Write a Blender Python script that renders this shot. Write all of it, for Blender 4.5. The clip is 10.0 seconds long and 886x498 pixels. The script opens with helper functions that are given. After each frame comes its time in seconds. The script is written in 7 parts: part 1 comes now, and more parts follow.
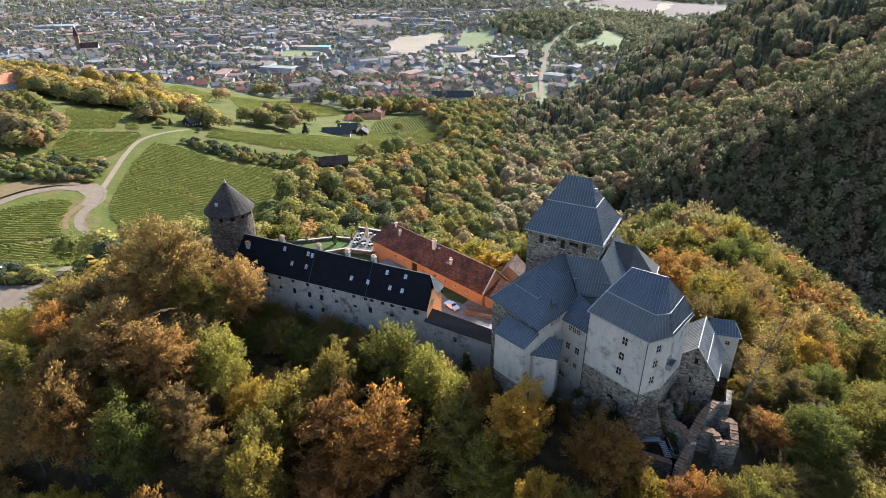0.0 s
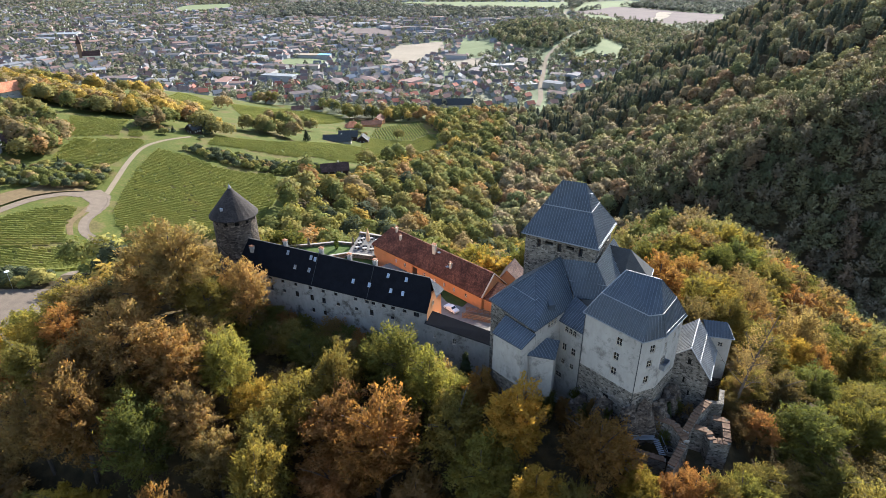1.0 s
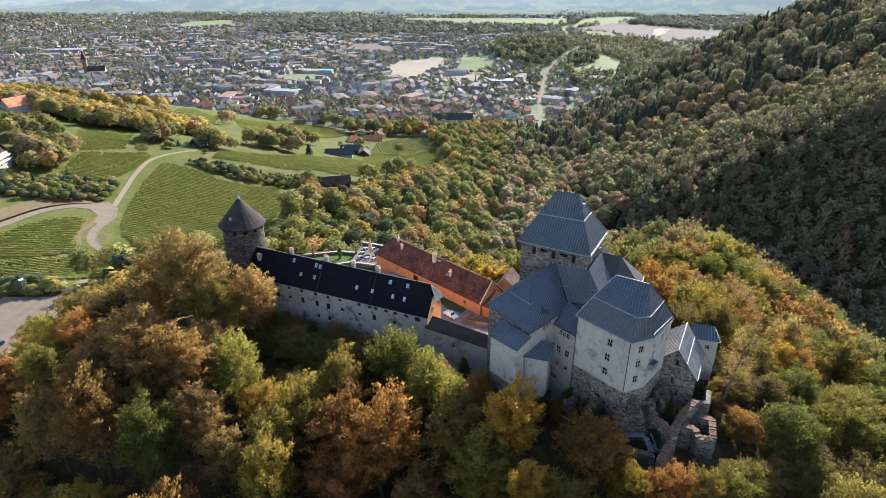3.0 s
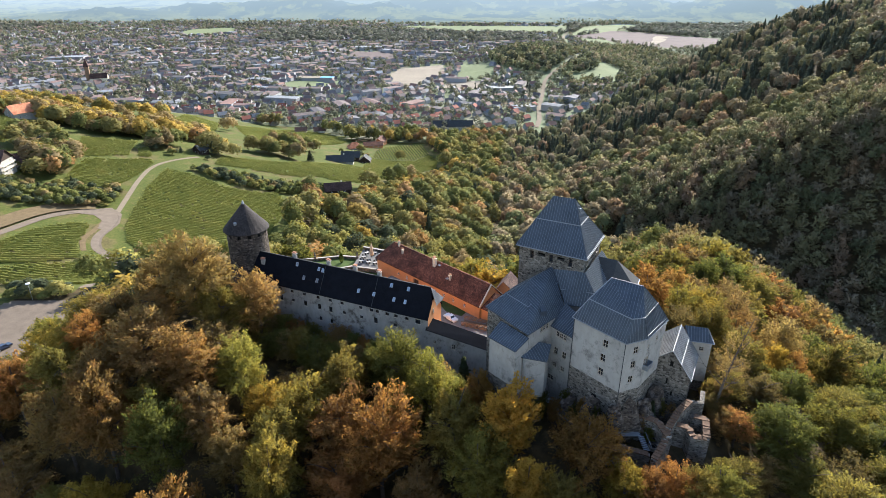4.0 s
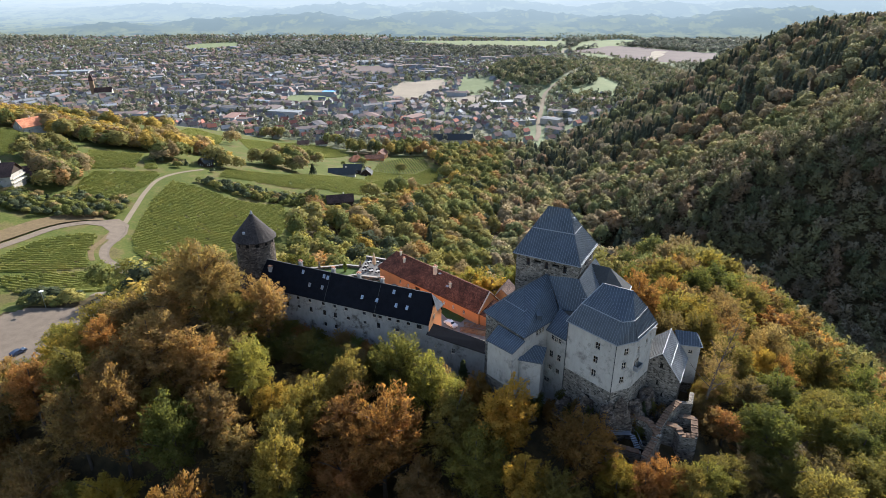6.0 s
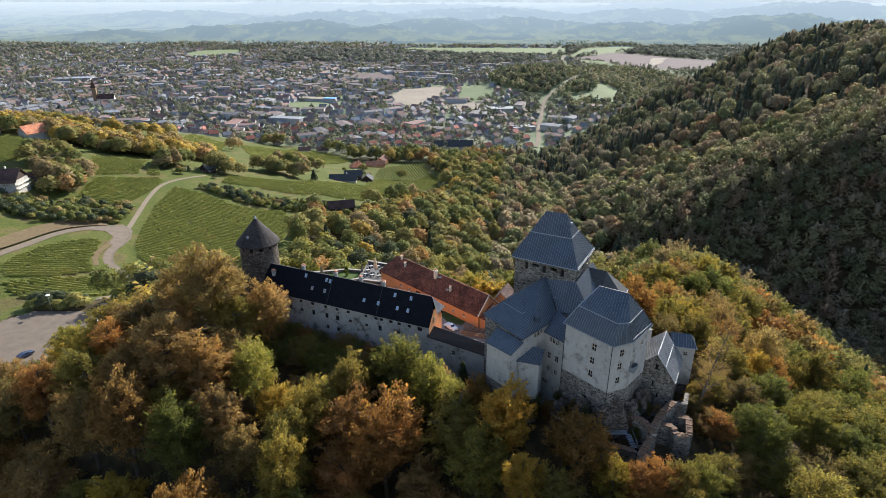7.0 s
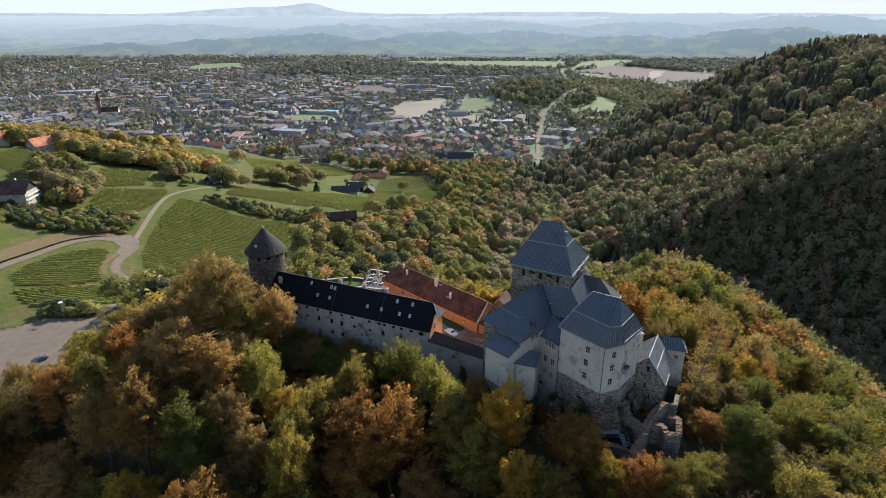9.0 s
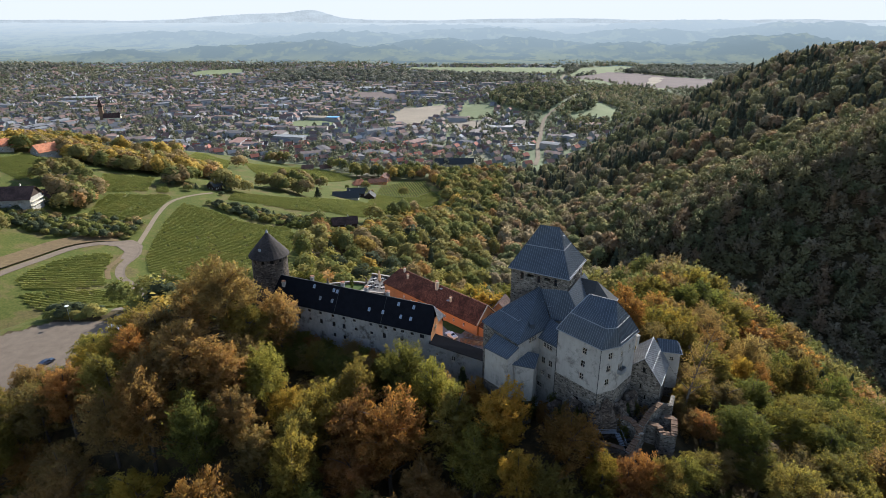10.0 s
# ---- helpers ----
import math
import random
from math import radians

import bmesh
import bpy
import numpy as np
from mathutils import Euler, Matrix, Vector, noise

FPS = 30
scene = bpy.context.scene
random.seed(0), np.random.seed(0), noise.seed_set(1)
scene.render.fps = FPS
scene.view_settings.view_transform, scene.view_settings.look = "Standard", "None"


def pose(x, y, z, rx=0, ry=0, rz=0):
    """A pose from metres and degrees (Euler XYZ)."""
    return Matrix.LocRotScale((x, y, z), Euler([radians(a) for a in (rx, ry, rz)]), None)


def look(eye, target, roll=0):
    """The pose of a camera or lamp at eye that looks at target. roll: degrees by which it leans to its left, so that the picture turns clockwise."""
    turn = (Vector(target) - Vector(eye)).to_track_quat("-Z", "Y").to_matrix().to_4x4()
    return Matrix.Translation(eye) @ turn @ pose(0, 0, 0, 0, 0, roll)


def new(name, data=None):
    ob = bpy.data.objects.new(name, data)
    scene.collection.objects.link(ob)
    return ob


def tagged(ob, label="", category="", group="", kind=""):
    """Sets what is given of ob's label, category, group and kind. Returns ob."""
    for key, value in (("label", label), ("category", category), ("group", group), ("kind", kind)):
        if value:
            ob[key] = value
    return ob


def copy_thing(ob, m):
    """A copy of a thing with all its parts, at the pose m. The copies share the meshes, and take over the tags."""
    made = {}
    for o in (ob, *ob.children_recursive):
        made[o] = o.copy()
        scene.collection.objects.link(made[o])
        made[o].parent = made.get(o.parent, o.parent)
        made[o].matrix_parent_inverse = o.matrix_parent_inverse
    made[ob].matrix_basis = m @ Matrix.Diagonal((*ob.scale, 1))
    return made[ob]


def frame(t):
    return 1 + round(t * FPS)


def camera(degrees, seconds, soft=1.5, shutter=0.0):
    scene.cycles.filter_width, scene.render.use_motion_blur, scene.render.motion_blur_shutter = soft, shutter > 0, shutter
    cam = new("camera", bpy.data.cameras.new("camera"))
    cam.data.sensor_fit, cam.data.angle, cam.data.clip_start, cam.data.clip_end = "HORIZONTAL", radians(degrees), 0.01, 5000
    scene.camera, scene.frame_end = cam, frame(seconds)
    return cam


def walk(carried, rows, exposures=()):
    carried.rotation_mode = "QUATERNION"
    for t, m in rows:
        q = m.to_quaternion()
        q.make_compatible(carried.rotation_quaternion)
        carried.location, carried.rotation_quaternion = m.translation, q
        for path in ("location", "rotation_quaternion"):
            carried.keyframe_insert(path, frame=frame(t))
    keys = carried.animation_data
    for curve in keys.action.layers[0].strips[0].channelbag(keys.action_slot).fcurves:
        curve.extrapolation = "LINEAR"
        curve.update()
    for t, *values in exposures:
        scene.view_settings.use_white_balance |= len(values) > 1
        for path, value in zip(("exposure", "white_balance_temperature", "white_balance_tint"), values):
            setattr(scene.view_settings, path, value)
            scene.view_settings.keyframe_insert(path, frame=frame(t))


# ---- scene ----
cam = camera(73.36, 10.0, 0.8)
# seconds, x, y, z, yaw, pitch, roll
PATH = [
    (0.0, 0.000, 0.000, 212.000, 0.000, -27.502, 0.070),
    (0.5, 0.024, -1.711, 212.400, 0.004, -27.151, 0.057),
    (1.0, 0.046, -3.417, 212.800, 0.009, -26.804, 0.044),
    (1.5, 0.068, -5.118, 213.202, 0.015, -26.462, 0.033),
    (2.0, 0.089, -6.816, 213.605, 0.023, -26.125, 0.023),
    (2.5, 0.108, -8.510, 214.009, 0.032, -25.792, 0.013),
    (3.0, 0.127, -10.203, 214.416, 0.043, -25.464, 0.005),
    (3.5, 0.145, -11.894, 214.824, 0.054, -25.140, -0.002),
    (4.0, 0.163, -13.586, 215.234, 0.066, -24.821, -0.009),
    (4.5, 0.179, -15.277, 215.647, 0.080, -24.506, -0.014),
    (5.0, 0.196, -16.970, 216.061, 0.094, -24.195, -0.018),
    (5.5, 0.212, -18.665, 216.479, 0.108, -23.889, -0.021),
    (6.0, 0.227, -20.362, 216.898, 0.123, -23.587, -0.023),
    (6.5, 0.242, -22.063, 217.321, 0.139, -23.289, -0.023),
    (7.0, 0.256, -23.768, 217.745, 0.154, -22.996, -0.022),
    (7.5, 0.271, -25.477, 218.173, 0.170, -22.707, -0.019),
    (8.0, 0.284, -27.191, 218.603, 0.185, -22.422, -0.015),
    (8.5, 0.297, -28.910, 219.036, 0.200, -22.141, -0.009),
    (9.0, 0.310, -30.635, 219.471, 0.214, -21.865, -0.001),
    (9.5, 0.322, -32.367, 219.908, 0.228, -21.592, 0.009),
    (10.0, 0.333, -34.106, 220.349, 0.241, -21.324, 0.021),
]
walk(cam, [(t, pose(x, y, z, 90 + pitch, roll, yaw)) for t, x, y, z, yaw, pitch, roll in PATH],
     [(0.0, 1.86, 5800, 10), (5.0, 1.68, 5800, 10), (10.0, 1.17, 5800, 10)])

# ---- light ----
SUN_TURN, SUN_UP = radians(31), radians(30.5)   # right of straight ahead, above the horizon
world = bpy.data.worlds.new("sky")
scene.world = world
world.use_nodes = True
wn, wl = world.node_tree.nodes, world.node_tree.links
sky = wn.new("ShaderNodeTexSky")
sky.sky_type, sky.sun_disc = "NISHITA", False
sky.sun_elevation, sky.sun_rotation = SUN_UP, SUN_TURN
sky.altitude, sky.air_density, sky.dust_density = 400, 0.8, 0.35
wn["Background"].inputs["Strength"].default_value = 0.14
grey = wn.new("ShaderNodeRGBToBW")
wl.new(sky.outputs[0], grey.inputs[0])
veil = wn.new("ShaderNodeMix")          # thin autumn haze takes the deep blue out of the sky
veil.data_type = "RGBA"
veil.inputs[0].default_value = 0.22
wl.new(sky.outputs[0], veil.inputs[6])
wl.new(grey.outputs[0], veil.inputs[7])
cap = wn.new("ShaderNodeMix")            # the bright haze low over the land is of one even white
cap.data_type, cap.blend_type = "RGBA", "DARKEN"
cap.inputs[0].default_value = 1.0
cap.inputs[7].default_value = (2.95, 3.0, 2.95, 1)
wl.new(veil.outputs[2], cap.inputs[6])
wl.new(cap.outputs[2], wn["Background"].inputs["Color"])
sun = new("sun", bpy.data.lights.new("sun", "SUN"))
sun.data.energy, sun.data.angle, sun.data.color = 4.4, radians(0.55), (1.0, 0.92, 0.8)
SUN_WAY = Vector((math.sin(SUN_TURN) * math.cos(SUN_UP), math.cos(SUN_TURN) * math.cos(SUN_UP), math.sin(SUN_UP)))
sun.matrix_world = look(SUN_WAY * 400, (0, 0, 0))


# ---- materials ----
class Mat:
    """A node material with a principled surface, and short ways to add nodes."""

    def __init__(self, name, rough=0.8, metal=0.0, spec=0.3):
        self.m = bpy.data.materials.new(name)
        self.m.use_nodes = True
        self.n, self.l = self.m.node_tree.nodes, self.m.node_tree.links
        self.b = self.n["Principled BSDF"]
        self.b.inputs["Roughness"].default_value, self.b.inputs["Metallic"].default_value = rough, metal
        self.b.inputs["Specular IOR Level"].default_value = spec
        self.pos = self.n.new("ShaderNodeTexCoord").outputs["Object"]

    def noise(self, scale, detail=4, stretch=None, rough=0.55):
        t = self.n.new("ShaderNodeTexNoise")
        t.inputs["Scale"].default_value, t.inputs["Detail"].default_value, t.inputs["Roughness"].default_value = scale, detail, rough
        self.l.new(self.map(stretch) if stretch else self.pos, t.inputs["Vector"])
        return t.outputs["Fac"]

    def map(self, stretch):
        m = self.n.new("ShaderNodeMapping")
        m.inputs["Scale"].default_value = stretch
        self.l.new(self.pos, m.inputs["Vector"])
        return m.outputs[0]

    def voronoi(self, scale, feature="F1", out="Distance", stretch=None):
        t = self.n.new("ShaderNodeTexVoronoi")
        t.feature = feature
        t.inputs["Scale"].default_value = scale
        self.l.new(self.map(stretch) if stretch else self.pos, t.inputs["Vector"])
        return t.outputs[out]

    def ramp(self, fac, *stops):
        r = self.n.new("ShaderNodeValToRGB")
        e = r.color_ramp.elements
        while len(e) < len(stops):
            e.new(0.5)
        for s, (at, c) in zip(e, stops):
            s.position, s.color = at, (*c, 1)
        self.l.new(fac, r.inputs[0])
        return r.outputs[0]

    def mix(self, fac, a, b, blend="MIX"):
        m = self.n.new("ShaderNodeMix")
        m.data_type, m.blend_type = "RGBA", blend
        for v, s in ((fac, m.inputs[0]), (a, m.inputs[6]), (b, m.inputs[7])):
            if isinstance(v, (int, float)):
                s.default_value = v
            elif isinstance(v, tuple):
                s.default_value = (*v, 1)
            else:
                self.l.new(v, s)
        return m.outputs[2]

    def bump(self, fac, strength, dist):
        b = self.n.new("ShaderNodeBump")
        b.inputs["Strength"].default_value, b.inputs["Distance"].default_value = strength, dist
        self.l.new(fac, b.inputs["Height"])
        if self.b.inputs["Normal"].is_linked:
            self.l.new(self.b.inputs["Normal"].links[0].from_socket, b.inputs["Normal"])
        self.l.new(b.outputs[0], self.b.inputs["Normal"])
        return self

    def colour(self, c):
        self.l.new(c, self.b.inputs["Base Color"])
        return self

    def rand(self):
        return self.n.new("ShaderNodeObjectInfo").outputs["Random"]

    def island(self):
        return self.n.new("ShaderNodeNewGeometry").outputs["Random Per Island"]


def plain(name, base, rough=0.8, metal=0.0, spec=0.3, vary=0.25, scale=1.5, bump=0.0):
    """A surface of one paint with mottling at two scales."""
    m = Mat(name, rough, metal, spec)
    dark = tuple(c * (1 - vary) for c in base)
    light = tuple(min(1, c * (1 + vary)) for c in base)
    c = m.ramp(m.noise(scale), (0.3, dark), (0.7, light))
    c = m.mix(0.5, c, m.ramp(m.noise(scale * 9, 3), (0.3, dark), (0.7, light)))
    m.colour(c)
    if bump:
        m.bump(m.noise(scale * 12, 3), 0.5, bump)
    return m.m


def stone_material(name, tones, scale=1.6, mortar=(0.3, 0.28, 0.25)):
    m = Mat(name, 0.9, 0, 0.2)
    cell = m.voronoi(scale, "F1", "Color", (1, 1, 1.7))
    edge = m.voronoi(scale, "DISTANCE_TO_EDGE", "Distance", (1, 1, 1.7))
    sep = m.n.new("ShaderNodeSeparateColor")
    m.l.new(cell, sep.inputs[0])
    c = m.ramp(sep.outputs[0], *[(i / (len(tones) - 1), t) for i, t in enumerate(tones)])
    c = m.mix(m.ramp(edge, (0.02, (1, 1, 1)), (0.09, (0, 0, 0))), c, mortar)
    c = m.mix(m.ramp(m.noise(0.18, 5), (0.42, (0, 0, 0)), (0.7, (0.55, 0.55, 0.55))), c, tuple(t * 0.45 for t in tones[0]))
    m.colour(c)
    m.bump(m.ramp(edge, (0.0, (0, 0, 0)), (0.14, (1, 1, 1))), 0.9, 0.09)
    m.bump(m.noise(14), 0.4, 0.03)
    return m.m


def plaster_material(name, base, dirt, amount=0.5, low=0.42):
    """Lime render with rain streaks, patches and fine grain."""
    m = Mat(name, 0.92, 0, 0.15)
    c = m.ramp(m.noise(0.5, 5), (0.3, tuple(v * 0.9 for v in base)), (0.7, base))
    streak = m.ramp(m.noise(0.8, 7, (1, 1, 0.45), 0.65), (low, (0, 0, 0)), (low + 0.34, (amount * 0.55,) * 3))
    c = m.mix(streak, c, dirt)
    patch = m.ramp(m.noise(0.33, 7, None, 0.7), (0.53, (0, 0, 0)), (0.66, (amount * 1.2,) * 3))
    c = m.mix(patch, c, tuple(v * 0.8 for v in dirt))
    m.colour(c)
    m.bump(m.noise(9, 4), 0.35, 0.03)
    return m.m


MAT = {}
MAT["stone"] = stone_material("rubble_stone", [(0.05, 0.044, 0.036), (0.13, 0.113, 0.092), (0.21, 0.182, 0.148), (0.33, 0.29, 0.24)], 1.6, (0.22, 0.2, 0.165))
MAT["stone_dark"] = stone_material("brown_rubble", [(0.035, 0.026, 0.02), (0.075, 0.058, 0.045), (0.125, 0.098, 0.075), (0.2, 0.16, 0.125)], 1.5, (0.085, 0.07, 0.056))
MAT["white"] = plaster_material("white_lime_render", (0.4, 0.37, 0.322), (0.2, 0.185, 0.16), 0.7)
MAT["wing_white"] = plaster_material("flaking_white_render", (0.33, 0.305, 0.275), (0.11, 0.097, 0.08), 0.8, 0.44)
MAT["orange"] = plaster_material("orange_render", (0.6, 0.29, 0.13), (0.42, 0.22, 0.11), 0.4)
MAT["cream"] = plaster_material("cream_render", (0.7, 0.63, 0.48), (0.45, 0.4, 0.32), 0.4)


def metal_roof(name, base):
    m = Mat(name, 0.5, 0.2, 0.4)
    c = m.ramp(m.noise(0.35, 5), (0.3, tuple(v * 0.75 for v in base)), (0.72, tuple(v * 1.2 for v in base)))
    c = m.mix(m.ramp(m.noise(2.2, 5, (1, 1, 0.3)), (0.5, (0, 0, 0)), (0.75, (0.4, 0.4, 0.4))), c, tuple(v * 1.6 for v in base))
    m.colour(c)
    r = m.ramp(m.noise(1.1, 4), (0.3, (0.46,) * 3), (0.7, (0.64,) * 3))
    m.l.new(r, m.b.inputs["Roughness"])
    m.bump(m.noise(0.9, 3), 0.12, 0.05)
    return m.m


MAT["metal"] = metal_roof("blue_grey_sheet_metal", (0.06, 0.071, 0.084))
MAT["seam"] = plain("worn_metal_seam", (0.14, 0.154, 0.17), 0.5, 0.3, 0.4, 0.15)
MAT["metal_light"] = metal_roof("pale_grey_sheet_metal", (0.2, 0.2, 0.2))
MAT["flash"] = plain("bright_flashing", (0.25, 0.26, 0.27), 0.6, 0.2, 0.3, 0.12)
MAT["black_roof"] = plain("black_roof_sheeting", (0.009, 0.0095, 0.012), 0.95, 0, 0.06, 0.4, 0.6, 0.02)
MAT["dark_grey_roof"] = plain("dark_grey_roofing", (0.05, 0.05, 0.048), 0.8, 0, 0.25, 0.3, 0.5, 0.02)


def tile_roof(name, tones, scale=3.3):
    """Clay tiles, each its own tone, in overlapping courses."""
    m = Mat(name, 0.85, 0, 0.2)
    cell = m.voronoi(scale, "F1", "Color", (1, 1, 1.35))
    sep = m.n.new("ShaderNodeSeparateColor")
    m.l.new(cell, sep.inputs[0])
    c = m.ramp(sep.outputs[0], *[(i / (len(tones) - 1), t) for i, t in enumerate(tones)])
    c = m.mix(m.ramp(m.noise(0.25, 6, None, 0.65), (0.42, (0, 0, 0)), (0.68, (0.75,) * 3)), c, tuple(v * 0.35 for v in tones[0]))
    m.colour(c)
    m.bump(m.voronoi(scale, "F1", "Distance", (1, 1, 1.35)), 0.7, 0.06)
    return m.m


MAT["red_tile"] = tile_roof("red_clay_tile", [(0.07, 0.032, 0.021), (0.13, 0.055, 0.034), (0.23, 0.1, 0.06)])
MAT["orange_tile"] = tile_roof("bright_clay_tile", [(0.4, 0.13, 0.06), (0.52, 0.2, 0.1), (0.6, 0.27, 0.15)])
MAT["brown_tile"] = tile_roof("brown_clay_tile", [(0.05, 0.028, 0.022), (0.08, 0.045, 0.035), (0.12, 0.07, 0.055)])
MAT["shingle"] = tile_roof("grey_brown_wood_shingle", [(0.026, 0.02, 0.018), (0.042, 0.034, 0.03), (0.066, 0.054, 0.047)], 4.0)
MAT["cap_brick"] = plain("brick_wall_cap", (0.135, 0.083, 0.052), 0.9, 0, 0.2, 0.4, 2.5, 0.03)
MAT["wood"] = plain("weathered_timber", (0.2, 0.13, 0.08), 0.8, 0, 0.2, 0.35, 3, 0.02)
MAT["dark_wood"] = plain("dark_stained_timber", (0.05, 0.033, 0.024), 0.8, 0, 0.2, 0.35, 2, 0.02)
MAT["frame"] = plain("pale_window_frame", (0.48, 0.4, 0.3), 0.6, 0, 0.3, 0.15)
MAT["white_paint"] = plain("white_paint", (0.78, 0.78, 0.76), 0.6, 0, 0.3, 0.08)
MAT["steel"] = plain("galvanised_steel", (0.32, 0.34, 0.36), 0.45, 0.7, 0.5, 0.15)
MAT["void"] = plain("dark_interior", (0.012, 0.011, 0.01), 0.9, 0, 0.1, 0.2)
MAT["cloth"] = plain("sand_canvas", (0.6, 0.45, 0.28), 0.9, 0, 0.1, 0.15, 4)
MAT["terracotta"] = plain("terracotta", (0.36, 0.17, 0.1), 0.8, 0, 0.2, 0.2)
MAT["paving"] = plain("pale_paving", (0.22, 0.2, 0.175), 0.9, 0, 0.2, 0.25, 1.2, 0.02)
MAT["asphalt"] = plain("worn_asphalt", (0.135, 0.104, 0.076), 0.9, 0, 0.2, 0.25, 0.35, 0.01)
MAT["gravel"] = plain("gravel_track", (0.175, 0.14, 0.1), 0.95, 0, 0.1, 0.25, 0.6, 0.03)
MAT["dry_bank"] = plain("dry_grass_and_earth", (0.125, 0.09, 0.048), 0.95, 0, 0.1, 0.35, 0.4, 0.06)
MAT["lawn"] = plain("mown_lawn", (0.06, 0.085, 0.024), 0.95, 0, 0.1, 0.3, 0.6, 0.05)
g = Mat("window_glass", 0.08, 0, 0.6)
g.colour(g.ramp(g.noise(0.8), (0.4, (0.012, 0.014, 0.017)), (0.7, (0.03, 0.034, 0.04))))
MAT["glass"] = g.m
MAT["sky_pane"] = plain("sky_reflecting_pane", (0.3, 0.33, 0.36), 0.12, 0.5, 0.6, 0.2)
MAT["car_paint"] = plain("white_car_paint", (0.8, 0.8, 0.8), 0.25, 0, 0.5, 0.03)
MAT["rubber"] = plain("black_rubber", (0.02, 0.02, 0.02), 0.8)


def leaf_material(name, source, vary=0.5, thin=0.55, glow=(1.62, 1.48, 0.86)):
    """Leaves that let part of the light through. source: 'object' takes the thing's own colour, 'attribute' each tree's tint."""
    m = Mat(name, 0.9, 0, 0.08 if source == "object" else 0.02)
    if source == "object":
        base = m.n.new("ShaderNodeObjectInfo").outputs["Color"]
    else:
        a = m.n.new("ShaderNodeAttribute")
        a.attribute_name = "tint"
        base = a.outputs["Color"]
    isl = m.island()
    c = m.mix(m.ramp(isl, (0.0, (0.0,) * 3), (1.0, (vary,) * 3)), base, m.mix(1.0, base, (0.42, 0.48, 0.4), "MULTIPLY"))
    warm = m.ramp(m.noise(0.4, 3), (0.42, (0, 0, 0)), (0.66, (0.7,) * 3))
    c = m.mix(warm, c, m.mix(1.0, base, (1.16, 0.98, 0.84) if source == "object" else (1.12, 0.98, 0.88), "MULTIPLY"))
    m.colour(c)
    tr = m.n.new("ShaderNodeBsdfTranslucent")
    m.l.new(m.mix(1.0, c, glow, "MULTIPLY"), tr.inputs["Color"])
    mx = m.n.new("ShaderNodeMixShader")
    mx.inputs[0].default_value = thin
    m.l.new(m.b.outputs[0], mx.inputs[1])
    m.l.new(tr.outputs[0], mx.inputs[2])
    m.l.new(mx.outputs[0], m.n["Material Output"].inputs["Surface"])
    return m.m


MAT["leaf"] = leaf_material("tree_leaves", "object")
MAT["leaf_far"] = leaf_material("woodland_leaves", "attribute", 0.24, 0.2, (1.25, 1.3, 1.05))
MAT["leaf_belt"] = leaf_material("belt_leaves", "attribute", 0.45, 0.32, (1.4, 1.35, 0.9))
MAT["leaf_valley"] = leaf_material("valley_leaves", "attribute", 0.3, 0.3, (1.15, 1.2, 1.05))
MAT["bark"] = plain("grey_brown_bark", (0.1, 0.08, 0.062), 0.95, 0, 0.1, 0.4, 2, 0.05)

# ground: woodland floor, meadow, patchwork of the plain
m = Mat("woodland_floor", 0.95, 0, 0.1)
m.colour(m.mix(m.ramp(m.noise(0.3, 6), (0.35, (0, 0, 0)), (0.65, (1, 1, 1))), (0.035, 0.03, 0.016), (0.085, 0.06, 0.028)))
m.bump(m.noise(1.5, 5), 0.8, 0.3)
MAT["floor"] = m.m
m = Mat("meadow_grass", 0.95, 0, 0.1)
c = m.ramp(m.noise(0.06, 6), (0.4, (0.056, 0.074, 0.013)), (0.52, (0.078, 0.088, 0.018)), (0.58, (0.12, 0.094, 0.038)), (0.68, (0.09, 0.062, 0.032)))
m.colour(m.mix(0.45, c, m.ramp(m.noise(0.9, 6), (0.35, (0.038, 0.048, 0.012)), (0.52, (0.08, 0.082, 0.022)), (0.66, (0.12, 0.106, 0.036)))))
m.bump(m.noise(2.5, 4), 0.6, 0.15)
MAT["meadow"] = m.m
m = Mat("valley_fields", 0.95, 0, 0.1)
cell = m.voronoi(0.011, "F1", "Color", (1, 0.7, 0))
sep = m.n.new("ShaderNodeSeparateColor")
m.l.new(cell, sep.inputs[0])
c = m.ramp(sep.outputs[0], (0.0, (0.12, 0.14, 0.08)), (0.3, (0.15, 0.18, 0.09)), (0.55, (0.18, 0.2, 0.11)), (0.75, (0.18, 0.155, 0.11)), (1.0, (0.11, 0.13, 0.07)))
m.colour(m.mix(0.35, c, m.ramp(m.noise(0.03, 6), (0.3, (0.08, 0.09, 0.055)), (0.7, (0.19, 0.19, 0.12)))))
MAT["plain"] = m.m
MAT["field_tan"] = plain("stubble_field", (0.24, 0.2, 0.15), 0.95, 0, 0.1, 0.15, 0.02)
MAT["field_brown"] = plain("ploughed_field", (0.13, 0.1, 0.09), 0.95, 0, 0.1, 0.15, 0.02)
MAT["field_green"] = plain("green_field", (0.15, 0.168, 0.085), 0.95, 0, 0.1, 0.15, 0.02)
MAT["house_wall"] = plain("pale_house_render", (0.3, 0.295, 0.285), 0.9, 0, 0.1, 0.15, 0.1)


# ---- small builders ----
def part(name, bm, material, parent=None, label=""):
    """Links a bmesh as one mesh object."""
    me = bpy.data.meshes.new(name)
    bm.to_mesh(me)
    bm.free()
    for mt in material if isinstance(material, (list, tuple)) else [material]:
        me.materials.append(mt)
    ob = new(name, me)
    if parent:
        ob.parent = parent
    if label:
        ob["label"] = label
    return ob


